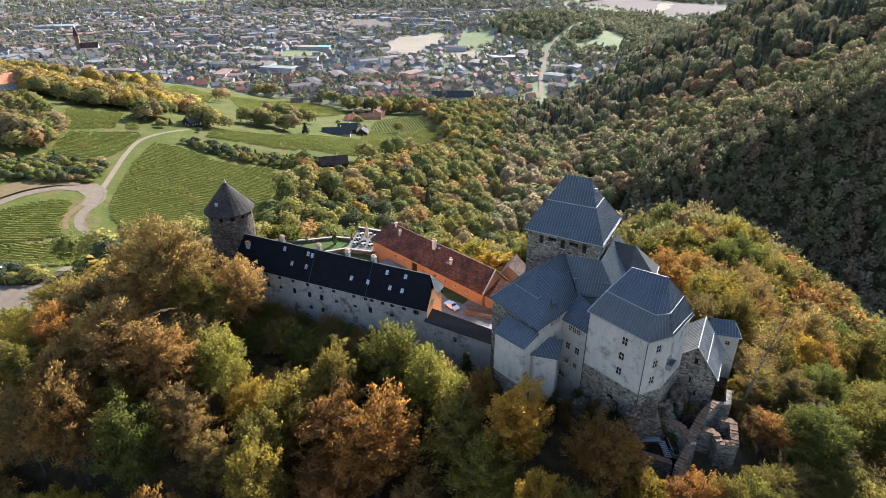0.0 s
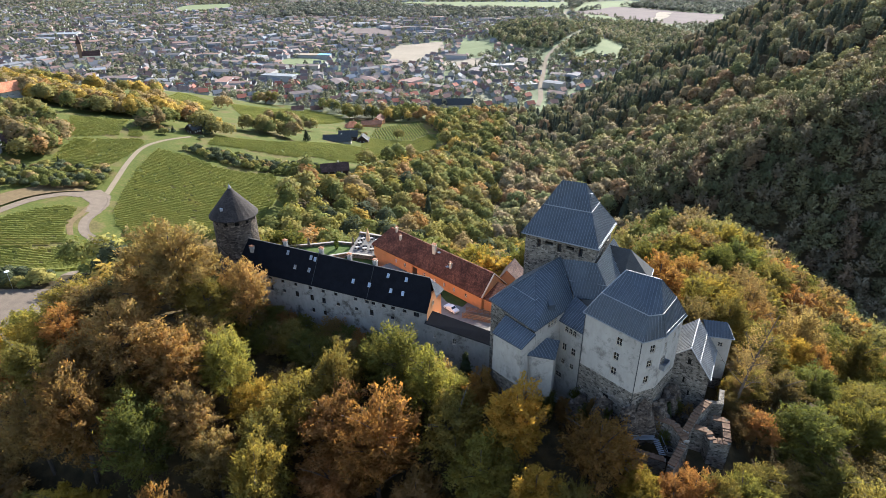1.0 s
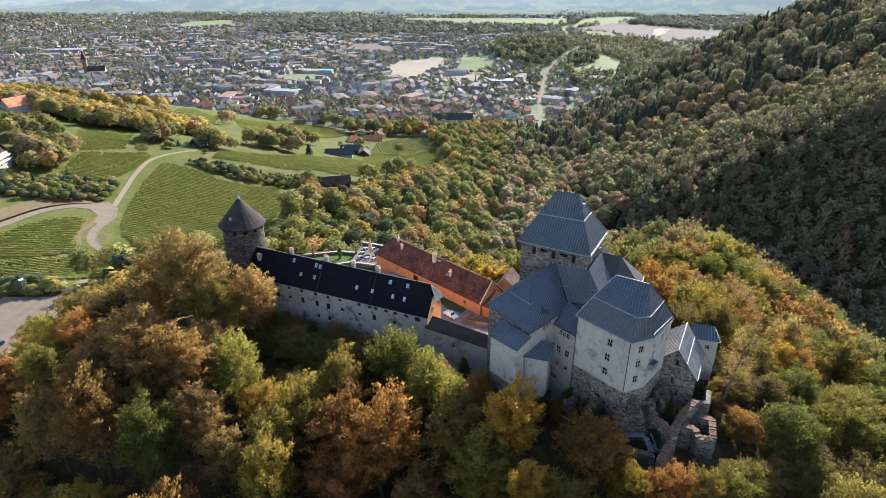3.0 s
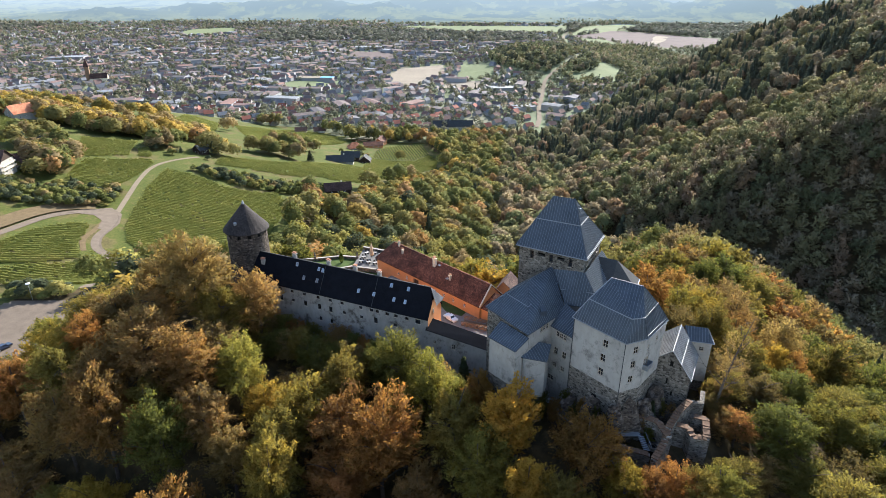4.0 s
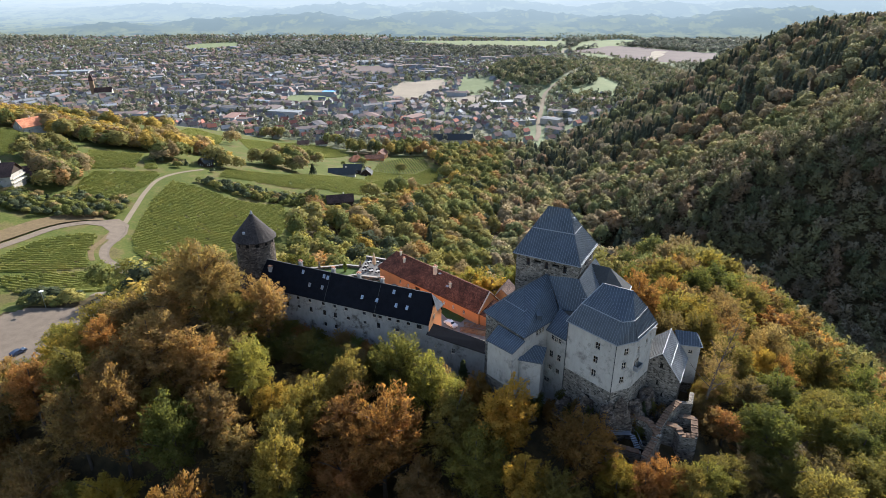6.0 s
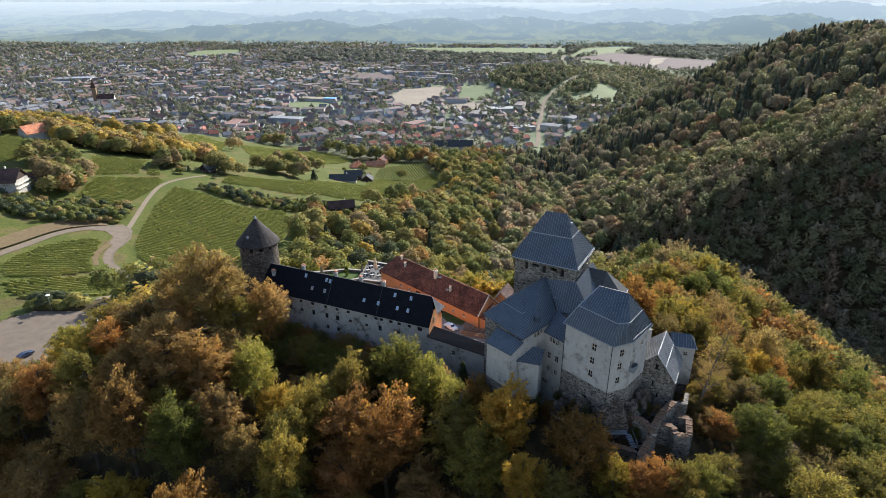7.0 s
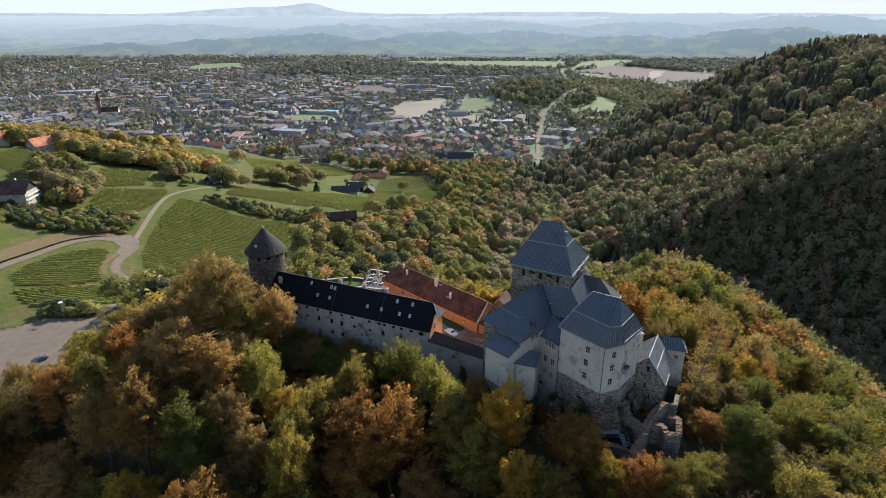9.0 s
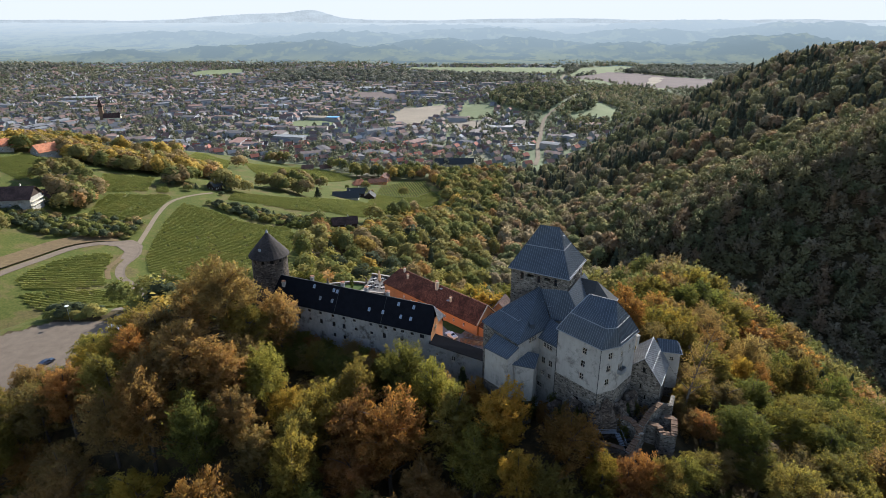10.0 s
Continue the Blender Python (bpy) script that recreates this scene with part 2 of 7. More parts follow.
def thing(name, label, category, group="", kind=""):
    ob = new(name)
    ob.empty_display_size = 0.5
    return tagged(ob, label, category, group, kind)


def face(bm, pts, mi=0):
    f = bm.faces.new([bm.verts.new(p) for p in pts])
    f.material_index = mi
    return f


def box(bm, c, s, turn=0.0, mi=0, bevel=0.0):
    """A box of centre c and size s, turned about z (radians)."""
    r = bmesh.ops.create_cube(bm, size=1, matrix=Matrix.Translation(c) @ Matrix.Rotation(turn, 4, "Z") @ Matrix.Diagonal((*s, 1)))
    for v in r["verts"]:
        for f in v.link_faces:
            f.material_index = mi
    if bevel:
        bmesh.ops.bevel(bm, geom=list({e for v in r["verts"] for e in v.link_edges}), offset=bevel, segments=1, affect="EDGES")


def bar(bm, a, b, w, h=None, mi=0):
    """A beam of section w by h from a to b."""
    a, b = Vector(a), Vector(b)
    d = b - a
    q = d.to_track_quat("X", "Z").to_matrix().to_4x4()
    r = bmesh.ops.create_cube(bm, size=1, matrix=Matrix.Translation((a + b) / 2) @ q @ Matrix.Diagonal((d.length, w, h or w, 1)))
    for v in r["verts"]:
        for f in v.link_faces:
            f.material_index = mi


def lathe(bm, c, prof, n=28, mi=0):
    """A turned body: prof lists (radius, z)."""
    rings = [[bm.verts.new((c[0] + r * math.cos(2 * math.pi * i / n), c[1] + r * math.sin(2 * math.pi * i / n), z)) for i in range(n)] if r > 1e-6
             else [bm.verts.new((c[0], c[1], z))] for r, z in prof]
    for a, b in zip(rings, rings[1:]):
        for i in range(n):
            j = (i + 1) % n
            vs = [a[i % len(a)], a[j % len(a)], b[j % len(b)], b[i % len(b)]]
            vs = [v for k, v in enumerate(vs) if v not in vs[:k]]
            if len(vs) > 2:
                bm.faces.new(vs).material_index = mi


# ---- shape of the land ----
SPUR = [(56, 92), (48, 104), (0, 132), (-60, 150), (-140, 162)]
SPUR_Z = [122, 122, 121, 119, 112]
FLANK = [(48, 104), (84, 160), (104, 206), (112, 240)]
FLANK_Z = [120, 112, 106, 96]


def along(x, y, line, zs):
    """Distance from a crest line, and the crest's height at the nearest place."""
    best, level = np.full(np.shape(x), 1e9), np.zeros(np.shape(x))
    for (ax, ay), (bx, by), za, zb in zip(line, line[1:], zs, zs[1:]):
        dx, dy = bx - ax, by - ay
        k = np.clip(((x - ax) * dx + (y - ay) * dy) / (dx * dx + dy * dy), 0, 1)
        d = np.hypot(x - ax - k * dx, y - ay - k * dy)
        level = np.where(d < best, za + (zb - za) * k, level)
        best = np.minimum(best, d)
    return best, level


def soft(v, k):
    """A ramp with a rounded start."""
    return np.logaddexp(0, np.asarray(v, float) / k) * k


def height(x, y):
    """Height of the ground."""
    x, y = np.asarray(x, float), np.asarray(y, float)
    d, top = along(x, y, SPUR, SPUR_Z)
    spur = top - 0.52 * soft(d - 17, 4) + 22 * np.exp(-((x + 80) / 30) ** 2 - ((y - 108) / 26) ** 2)
    spur = spur - 9 * np.exp(-((x - 48) / 24) ** 2 - ((y - 66) / 13) ** 2)
    spur = spur - 9 * np.exp(-((x - 70) / 9) ** 2 - ((y - 84) / 13) ** 2)
    d, top = along(x, y, FLANK, FLANK_Z)
    flank = top - 0.68 * soft(d - 6, 5)
    vine = 91 + 0.2 * (-200 - x) - 0.2 * soft(y - 430, 25) - 0.0007 * np.maximum(0, y - 560) ** 1.8 * 0.4
    vine = vine - 0.12 * soft(x + 30, 12) + 5 * np.exp(-((x + 235) / 60) ** 2 - ((y - 235) / 50) ** 2)
    vine = vine - 0.45 * soft(200 - y, 12)
    vine = vine - 0.35 * soft(-430 - x, 40)
    x0 = 85 + 0.2 * soft(y - 500, 20)
    right = 0.53 * (x - x0) + 6 * np.sin(y / 37 + x / 90) * np.clip((x - x0) / 120, 0, 1) * np.clip((y - 300) / 120, 0, 1)
    right = 178 - soft(178 - right, 14) - 0.72 * soft(402 - y, 10) - 0.03 * soft(y - 640, 30) - 0.55 * soft(y - 880, 25)
    floor = np.clip(45 - 45 * (y - 230) / 640, 0, 45) - 0.3 * soft(150 - y, 20)
    floor = floor - np.maximum(floor - 5, 0) / (1 + np.exp(-(x - 122) / 14))       # the gorge cuts deep beyond the castle's flank
    rise = 4e-3 * soft(y - 1500, 120)
    stack = np.stack([spur, flank, vine, right, floor + 0 * x, rise + 0 * x])
    g = 5 * np.log(np.exp((stack - stack.max(0)) / 5).sum(0)) + stack.max(0)
    far = 40 * np.exp(-((x - 245) / 150) ** 2 - ((y - 1520) / 230) ** 2)
    g = g + far + 0.8 * np.sin(x / 19 + 1) * np.sin(y / 23)
    level = 1 / (1 + np.exp(np.minimum(9 * (np.hypot((x + 142) / 40, (y - 144) / 31) - 1), 60)))       # the car park is level
    return g + level * (112 - g)


# ---- terrain ----
def spread(stops):
    """Grid lines, by stretches of (start, end, step)."""
    out = []
    for a, b, s in stops:
        out += list(np.arange(a, b, s))
    return np.array(out + [stops[-1][1]])


# edges of the meadows and vineyard land, in plan
MEADOWS = [
    [(-120, 182), (-150, 205), (-120, 250), (-96, 262), (-92, 310), (-96, 350), (-100, 385), (-78, 401), (-61, 430), (-43, 491), (-26, 553), (-2, 607), (2, 656), (-5, 700), (-22, 778),
     (-84, 776), (-118, 775), (-148, 822), (-225, 872), (-369, 880), (-430, 600), (-460, 400), (-330, 300), (-300, 180), (-230, 150), (-175, 150)],
]


def inside(x, y, poly):
    x, y = np.asarray(x, float), np.asarray(y, float)
    r = np.zeros(x.shape, bool)
    for (ax, ay), (bx, by) in zip(poly, poly[1:] + poly[:1]):
        r ^= ((ay > y) != (by > y)) & (x < (bx - ax) * (y - ay) / (by - ay + 1e-12) + ax)
    return r


gx = spread([(-4200, -1500, 150), (-1500, -480, 40), (-480, -120, 6), (-120, 140, 4), (140, 480, 7), (480, 1500, 40), (1500, 4200, 150)])
gy = spread([(-300, 20, 20), (20, 260, 4), (260, 720, 7), (720, 1100, 20), (1100, 2000, 50), (2000, 4950, 118)])
X, Y = np.meshgrid(gx, gy)
Z = height(X, Y)
nx, ny = len(gx), len(gy)
idx = np.arange(nx * ny).reshape(ny, nx)
quads = np.stack([idx[:-1, :-1], idx[:-1, 1:], idx[1:, 1:], idx[1:, :-1]], -1).reshape(-1, 4)


def grid_mesh(name, verts, quads):
    me = bpy.data.meshes.new(name)
    me.vertices.add(len(verts))
    me.vertices.foreach_set("co", np.asarray(verts, np.float32).ravel())
    me.loops.add(quads.size)
    me.loops.foreach_set("vertex_index", quads.astype(np.int32).ravel())
    me.polygons.add(len(quads))
    me.polygons.foreach_set("loop_start", np.arange(0, quads.size, quads.shape[1], dtype=np.int32))
    me.update(calc_edges=True)
    return me


me = grid_mesh("ground", np.stack([X, Y, Z], -1).reshape(-1, 3), quads)
cx, cy = (X[:-1, :-1] + X[1:, 1:]).ravel() / 2, (Y[:-1, :-1] + Y[1:, 1:]).ravel() / 2
mi = np.zeros(len(quads), np.int32)
mi[(cy > 780 + 0.1 * np.abs(cx)) & (Z[:-1, :-1].ravel() < 60) | (cy > 1100)] = 2
for poly in MEADOWS:
    mi[inside(cx, cy, poly)] = 1
me.polygons.foreach_set("material_index", mi)
me.polygons.foreach_set("use_smooth", np.ones(len(quads), bool))
for k in ("floor", "meadow", "plain"):
    me.materials.append(MAT[k])
tagged(new("ground", me), "wooded hills, green vineyard slopes and patchwork valley floor", "ground", kind="structure")


def drape(name, line, width, material, label, category, lift=0.12, step=3.0, kind="structure"):
    """A strip of road laid along a line on the ground."""
    pts = [Vector(p) for p in line]
    dense = []
    n = len(pts)
    for i in range(n - 1):
        p0, p1, p2, p3 = pts[max(0, i - 1)], pts[i], pts[i + 1], pts[min(n - 1, i + 2)]
        k = max(2, int((p2 - p1).length / step))
        for j in range(k):
            t = j / k
            dense.append(0.5 * ((2 * p1) + (p2 - p0) * t + (2 * p0 - 5 * p1 + 4 * p2 - p3) * t * t + (3 * p1 - p0 - 3 * p2 + p3) * t ** 3))
    dense.append(pts[-1])
    bm = bmesh.new()
    last = None
    for i, p in enumerate(dense):
        d = (dense[min(i + 1, len(dense) - 1)] - dense[max(i - 1, 0)]).normalized()
        s = Vector((-d.y, d.x))
        row = []
        zc = float(height(p.x, p.y))
        for k in (-1, -0.5, 0, 0.5, 1):
            q = p + s * (k * width / 2)
            row.append(bm.verts.new((q.x, q.y, max(zc - 0.3, float(height(q.x, q.y))) + lift)))
        if last:
            for a in range(4):
                bm.faces.new((last[a], last[a + 1], row[a + 1], row[a]))
        last = row
    return tagged(part(name, bm, material), label, category, kind=kind)


# ---- building kit ----
def shrink(poly, d):
    """Moves each side of a convex outline, listed anticlockwise, inwards by d."""
    out, n = [], len(poly)
    for i in range(n):
        a, b, c = Vector(poly[i - 1]), Vector(poly[i]), Vector(poly[(i + 1) % n])
        u, v = (b - a).normalized(), (c - b).normalized()
        p, q = Vector((-u.y, u.x)), Vector((-v.y, v.x))
        k = d / max(0.25, 1 + p.dot(q))
        out.append(tuple(b + (p + q) * k))
    return out


def wall(parent, a, b, z0, z1, material, holes=(), name="wall", deep=0.35, top=None):
    """One upright wall from a to b (the outside lies to its right) with openings (along, sill, width, height); top: the far end's own height."""
    a, b = Vector(a), Vector(b)
    d = (b - a).normalized()
    n = Vector((d.y, -d.x))
    length = (b - a).length
    us = sorted({0.0, length, *[h[0] - h[2] / 2 for h in holes], *[h[0] + h[2] / 2 for h in holes]})
    zs = sorted({z0, z1, *[h[1] for h in holes], *[h[1] + h[3] for h in holes]})
    bm = bmesh.new()
    at = lambda u, z, k=0.0: (a.x + d.x * u - n.x * k, a.y + d.y * u - n.y * k, z + (0 if top is None or z < z1 - 1e-6 else (top - z1) * u / length))
    for u0, u1 in zip(us, us[1:]):
        for w0, w1 in zip(zs, zs[1:]):
            um, wm = (u0 + u1) / 2, (w0 + w1) / 2
            if not any(abs(um - h[0]) < h[2] / 2 and h[1] < wm < h[1] + h[3] for h in holes):
                face(bm, [at(u0, w0), at(u1, w0), at(u1, w1), at(u0, w1)])
    for h in holes:
        u0, u1, w0, w1 = h[0] - h[2] / 2, h[0] + h[2] / 2, h[1], h[1] + h[3]
        for p, q in (((u0, w0), (u1, w0)), ((u1, w0), (u1, w1)), ((u1, w1), (u0, w1)), ((u0, w1), (u0, w0))):
            face(bm, [at(*p), at(*p, deep), at(*q, deep), at(*q)])
    face(bm, [at(0, z1), at(length, z1), at(length, z1, deep), at(0, z1, deep)])
    face(bm, [at(0, z0, deep), at(length, z0, deep), at(length, z1, deep), at(0, z1, deep)]) if not holes else None
    return part(name, bm, material, parent)


def window(parent, a, b, hole, back=0.18, bars=(1, 1), frame_mat="frame", name="window"):
    """A framed window in an opening of the wall from a to b, with its pane and sill."""
    a, b = Vector(a), Vector(b)
    d = (b - a).normalized()
    n = Vector((d.y, -d.x))
    turn = math.atan2(d.y, d.x)
    u, sill, w, h = hole
    c = a + d * u - n * back
    bm = bmesh.new()
    t = 0.09
    rings = []
    for off in (-0.04, 0.04):
        for k in (0, t):
            rings.append([bm.verts.new((*(c + d * (su * (w / 2 - k)) + n * off), sill + h / 2 + sv * (h / 2 - k))) for su, sv in ((-1, -1), (1, -1), (1, 1), (-1, 1))])
    for p, q in ((rings[0], rings[1]), (rings[1], rings[3]), (rings[3], rings[2]), (rings[2], rings[0])):
        for i in range(4):
            j = (i + 1) % 4
            bm.faces.new((p[i], p[j], q[j], q[i]))
    bmesh.ops.recalc_face_normals(bm, faces=bm.faces)
    win = part(name, bm, MAT[frame_mat], parent)
    for i in range(bars[0]):
        bm = bmesh.new()
        box(bm, (*(c + d * (w * ((i + 1) / (bars[0] + 1) - 0.5))), sill + h / 2), (0.07, 0.06, h - 2 * t), turn)
        part("glazing_bar", bm, MAT[frame_mat], win)
    for i in range(bars[1]):
        bm = bmesh.new()
        box(bm, (*c, sill + h * (i + 1) / (bars[1] + 1)), (w - 2 * t, 0.05, 0.06), turn)
        part("glazing_bar", bm, MAT[frame_mat], win)
    bm = bmesh.new()
    box(bm, (*(c - n * 0.03), sill + h / 2), (w - t, 0.02, h - t), turn)
    part("pane", bm, MAT["glass"], win, "dark reflecting pane")
    bm = bmesh.new()
    box(bm, (*(a + d * u + n * 0.02 - n * back / 2), sill - 0.04), (w + 0.16, back + 0.16, 0.07), turn)
    part("sill", bm, MAT["frame"], win)
    return win


def loft_wall(parent, a, b, z0, z1, material, holes=(), base=None, base_z=None, **kw):
    """A wall with its windows, and a rubble base below base_z."""
    if base and base_z > z0:
        wall(parent, a, b, z0, base_z, MAT[base], name="stone_base")
        z0 = base_z
    if material == MAT["white"]:
        holes = [(u, s - 0.12 * h, w * 1.2, h * 1.22) for u, s, w, h in holes]
    wall(parent, a, b, z0, z1, material, holes, **kw)
    for h in holes:
        window(parent, a, b, h)


def roof(parent, faces, material, seams=0.0, thick=0.16, name="roof", label=""):
    """Roof slopes with thickness, and standing seams that run down each slope."""
    bm = bmesh.new()
    rib = bmesh.new()
    for f in faces:
        p = [Vector(v) for v in f]
        n = sum((p[i].cross(p[(i + 1) % len(p)]) for i in range(len(p))), Vector()).normalized()
        if n.z < 0:
            p.reverse()
            n = -n
        low = [v - Vector((0, 0, thick)) for v in p]
        for i in range(1, len(p) - 1):
            face(bm, [p[0], p[i], p[i + 1]])
            face(bm, [low[i + 1], low[i], low[0]])
        for i in range(len(p)):
            j = (i + 1) % len(p)
            face(bm, [p[i], low[i], low[j], p[j]])
        if seams:
            h = Vector((-n.y, n.x, 0)).normalized()
            for i in range(1, len(p) - 1):           # seam by seam over the flat pieces of the slope
                t3 = [p[0], p[i], p[i + 1]]
                m3 = (t3[1] - t3[0]).cross(t3[2] - t3[0])
                if m3.length < 1e-4:
                    continue
                m3.normalize()
                us = [(v - p[0]).dot(h) for v in t3]
                k = math.ceil(min(us) / seams - 0.5) * seams + seams / 2
                while k < max(us):
                    ends = [t3[a].lerp(t3[b], (k - us[a]) / (us[b] - us[a])) for a, b in ((0, 1), (1, 2), (2, 0)) if (us[a] > k) != (us[b] > k)]
                    if len(ends) == 2 and (ends[1] - ends[0]).length > 0.15:
                        bar(rib, ends[0] + m3 * 0.03, ends[1] + m3 * 0.03, 0.075, 0.12)
                    k += seams
    ob = part(name, bm, material, parent, label)
    if seams:
        tagged(part("seam", rib, MAT["seam"] if material is MAT["metal"] else material, ob), kind="stuff")
    else:
        rib.free()
    return ob


def trim(parent, pts, material="flash", w=0.22, h=0.1, name="flashing", lift=0.06):
    bm = bmesh.new()
    for a, b in zip(pts, pts[1:]):
        bar(bm, Vector(a) + Vector((0, 0, lift)), Vector(b) + Vector((0, 0, lift)), w, h)
    return part(name, bm, MAT[material], parent)


def lift(poly, z):
    return [(x, y, z) for x, y in poly]


def spots(length, n, sill, w, h, first=0.15, last=0.85):
    return [(length * (first + (last - first) * (i / max(1, n - 1))), sill, w, h) for i in range(n)]


# ---- the keep ----
keep = thing("castle_keep", "square rubble-stone castle keep with a steep blue-grey metal roof", "tower")
KE = [(17.9, 119.1), (33.3, 110.2), (40.9, 124.4), (25.5, 133.3)]
KW = shrink(KE, 0.75)
kb = [(22.9, 121.3), (32.5, 116.4), (35.6, 122.2), (26.2, 127.1)]
kr = [(26.9, 122.4, 166.5), (31.6, 120.6, 166.4)]
for i in range(4):
    a, b = KW[i], KW[(i + 1) % 4]
    n = (Vector(b) - Vector(a)).length
    holes = [(n * k, 152.0, 0.95, 2.1) for k in (0.2, 0.5, 0.8)] + [(n * k, 153.2, 1.9, 0.8) for k in (0.35, 0.65)]
    wall(keep, a, b, 114, 154.9, MAT["stone"], holes, deep=0.8)
    for h in holes[:3]:
        window(keep, a, b, h, 0.6, (0, 1), "dark_wood")
    bm = bmesh.new()
    d = (Vector(b) - Vector(a)).normalized()
    m2 = (Vector(a) + Vector(b)) / 2 + Vector((-d.y, d.x)) * 1.0
    box(bm, (*m2, 153), (n - 1.5, 0.1, 4), math.atan2(d.y, d.x))
    part("backing", bm, MAT["void"], keep, "dark interior")
E3, B3 = lift(KE, 155.1), lift(kb, 161.2)
roof(keep, [[E3[i], E3[(i + 1) % 4], B3[(i + 1) % 4], B3[i]] for i in range(4)], MAT["metal"], 0.62, name="lower_roof")
roof(keep, [[B3[0], B3[1], kr[1], kr[0]], [B3[1], B3[2], kr[1]], [B3[2], B3[3], kr[0], kr[1]], [B3[3], B3[0], kr[0]]], MAT["metal"], 0.62, name="upper_roof")
trim(keep, [E3[0], E3[1], E3[2], E3[3], E3[0]], "flash", 0.2, 0.2, "gutter", -0.05)
for i in range(4):
    trim(keep, [Vector(B3[i]).lerp(Vector(E3[i]), 0.02), Vector(B3[(i + 1) % 4]).lerp(Vector(E3[(i + 1) % 4]), 0.02)], "flash", 0.12, 0.2, "snow_guard", 0.12)
    trim(keep, [E3[i], B3[i]], "metal", 0.2, 0.12, "hip_cap")
    trim(keep, [B3[i], kr[0] if i in (0, 3) else kr[1]], "metal", 0.2, 0.12, "hip_cap")
trim(keep, [Vector(E3[1]).lerp(Vector(B3[1]), 0.03), Vector(E3[2]).lerp(Vector(B3[2]), 0.03)], "flash", 0.16, 0.06, "snow_guard", 0.12)
bm = bmesh.new()
box(bm, (32.95, 119.75, 163.95), (0.7, 0.55, 0.75), 0.49, bevel=0.06)
part("hatch", bm, MAT["flash"], keep, "small bright roof hatch")

# ---- the left palace block ----
hall = thing("palace_block", "white-rendered castle block with hipped blue-grey metal roofs and a stone corner", "building")
AL, AF, AA, AJ, AV = (10.2, 109.2, 143.4), (18.75, 96.9, 143.4), (20.15, 110.6, 149.3), (26.6, 115.3, 151.0), (28.9, 107.8, 143.2)
foot = shrink([AL[:2], AF[:2], (26.5, 104.6), (27.5, 116), (17, 119)], 0.45)
for i, (a, b) in enumerate(zip(foot, foot[1:] + foot[:1])):
    holes = [(5.2, 141.4, 0.85, 1.2), (6.3, 141.4, 0.85, 1.2), (7.4, 141.4, 0.85, 1.2)] if i == 1 else []
    loft_wall(hall, a, b, 112, 143.25, MAT["stone" if i in (0, 4) else "white"], holes)
roof(hall, [[AL, AF, AA], [AF, AV, AJ, AA], [AL, AA, AJ, (18.5, 119.3, 143.6)]], MAT["metal"], 0.62)
trim(hall, [AL, AF], "metal", 0.24, 0.22, "gutter", -0.06)
trim(hall, [AF, AV], "metal", 0.24, 0.22, "gutter", -0.06)
for p, q in ((AF, AA), (AL, AA), (AA, AJ)):
    trim(hall, [p, q], "metal", 0.2, 0.12, "hip_cap")
mid = lambda p, q, k: tuple(Vector(p).lerp(Vector(q), k))
trim(hall, [mid(AL, AA, 0.5), mid(AF, AA, 0.5)], "flash", 0.06, 0.16, "snow_guard", 0.1)
trim(hall, [mid(AF, AA, 0.5), mid(AV, AJ, 0.62)], "flash", 0.06, 0.16, "snow_guard", 0.1)
bm = bmesh.new()
c = Vector((22.5, 105.2, 145.35))
for q in (((-0.3, -2.6, -1.4), (1.3, -1.9, -1.9), (1.1, -2.0, 0.35), (-0.2, -2.6, 0.55)), ((-0.2, -2.6, 0.55), (1.1, -2.0, 0.35), (0.6, 2.2, 1.25), (-0.5, 1.9, 1.5)),
          ((-0.3, -2.6, -1.4), (-0.2, -2.6, 0.55), (-0.5, 1.9, 1.5), (-0.5, 1.9, 0.6)), ((1.3, -1.9, -1.9), (1.1, -2.0, 0.35), (0.6, 2.2, 1.25), (0.6, 2.2, 0.4))):
    face(bm, [c + Vector(v) for v in q])
part("dormer", bm, MAT["metal"], hall, "low wedge dormer of sheet metal")
# roof that leans on the keep
BF = [(26.6, 115.3, 151.0), (33.4, 110.9, 151.5), (36.6, 105.6, 145.0), (29.0, 108.8, 144.0)]
BR = [(33.4, 110.9, 151.5), (40.4, 123.6, 151.5), (45.5, 118.0, 144.6), (36.6, 105.6, 145.0)]
roof(hall, [BF], MAT["metal"], 0.62, name="saddle_roof")
roof(hall, [BR], MAT["metal"], 0.62, name="side_roof")
trim(hall, [BF[1], BF[2]], "metal", 0.2, 0.12, "hip_cap")
trim(hall, [mid(BF[0], BF[3], 0.6), mid(BF[1], BF[2], 0.6)], "flash", 0.06, 0.16, "snow_guard", 0.1)
trim(hall, [mid(BR[0], BR[3], 0.8), mid(BR[1], BR[2], 0.8)], "flash", 0.2, 0.1, "snow_guard", 0.1)
wall(hall, (28.6, 109.3), (36.6, 106.4), 130, 144.3, MAT["white"])
wall(hall, (36.4, 106.2), (45.2, 118.4), 130, 144.8, MAT["white"])
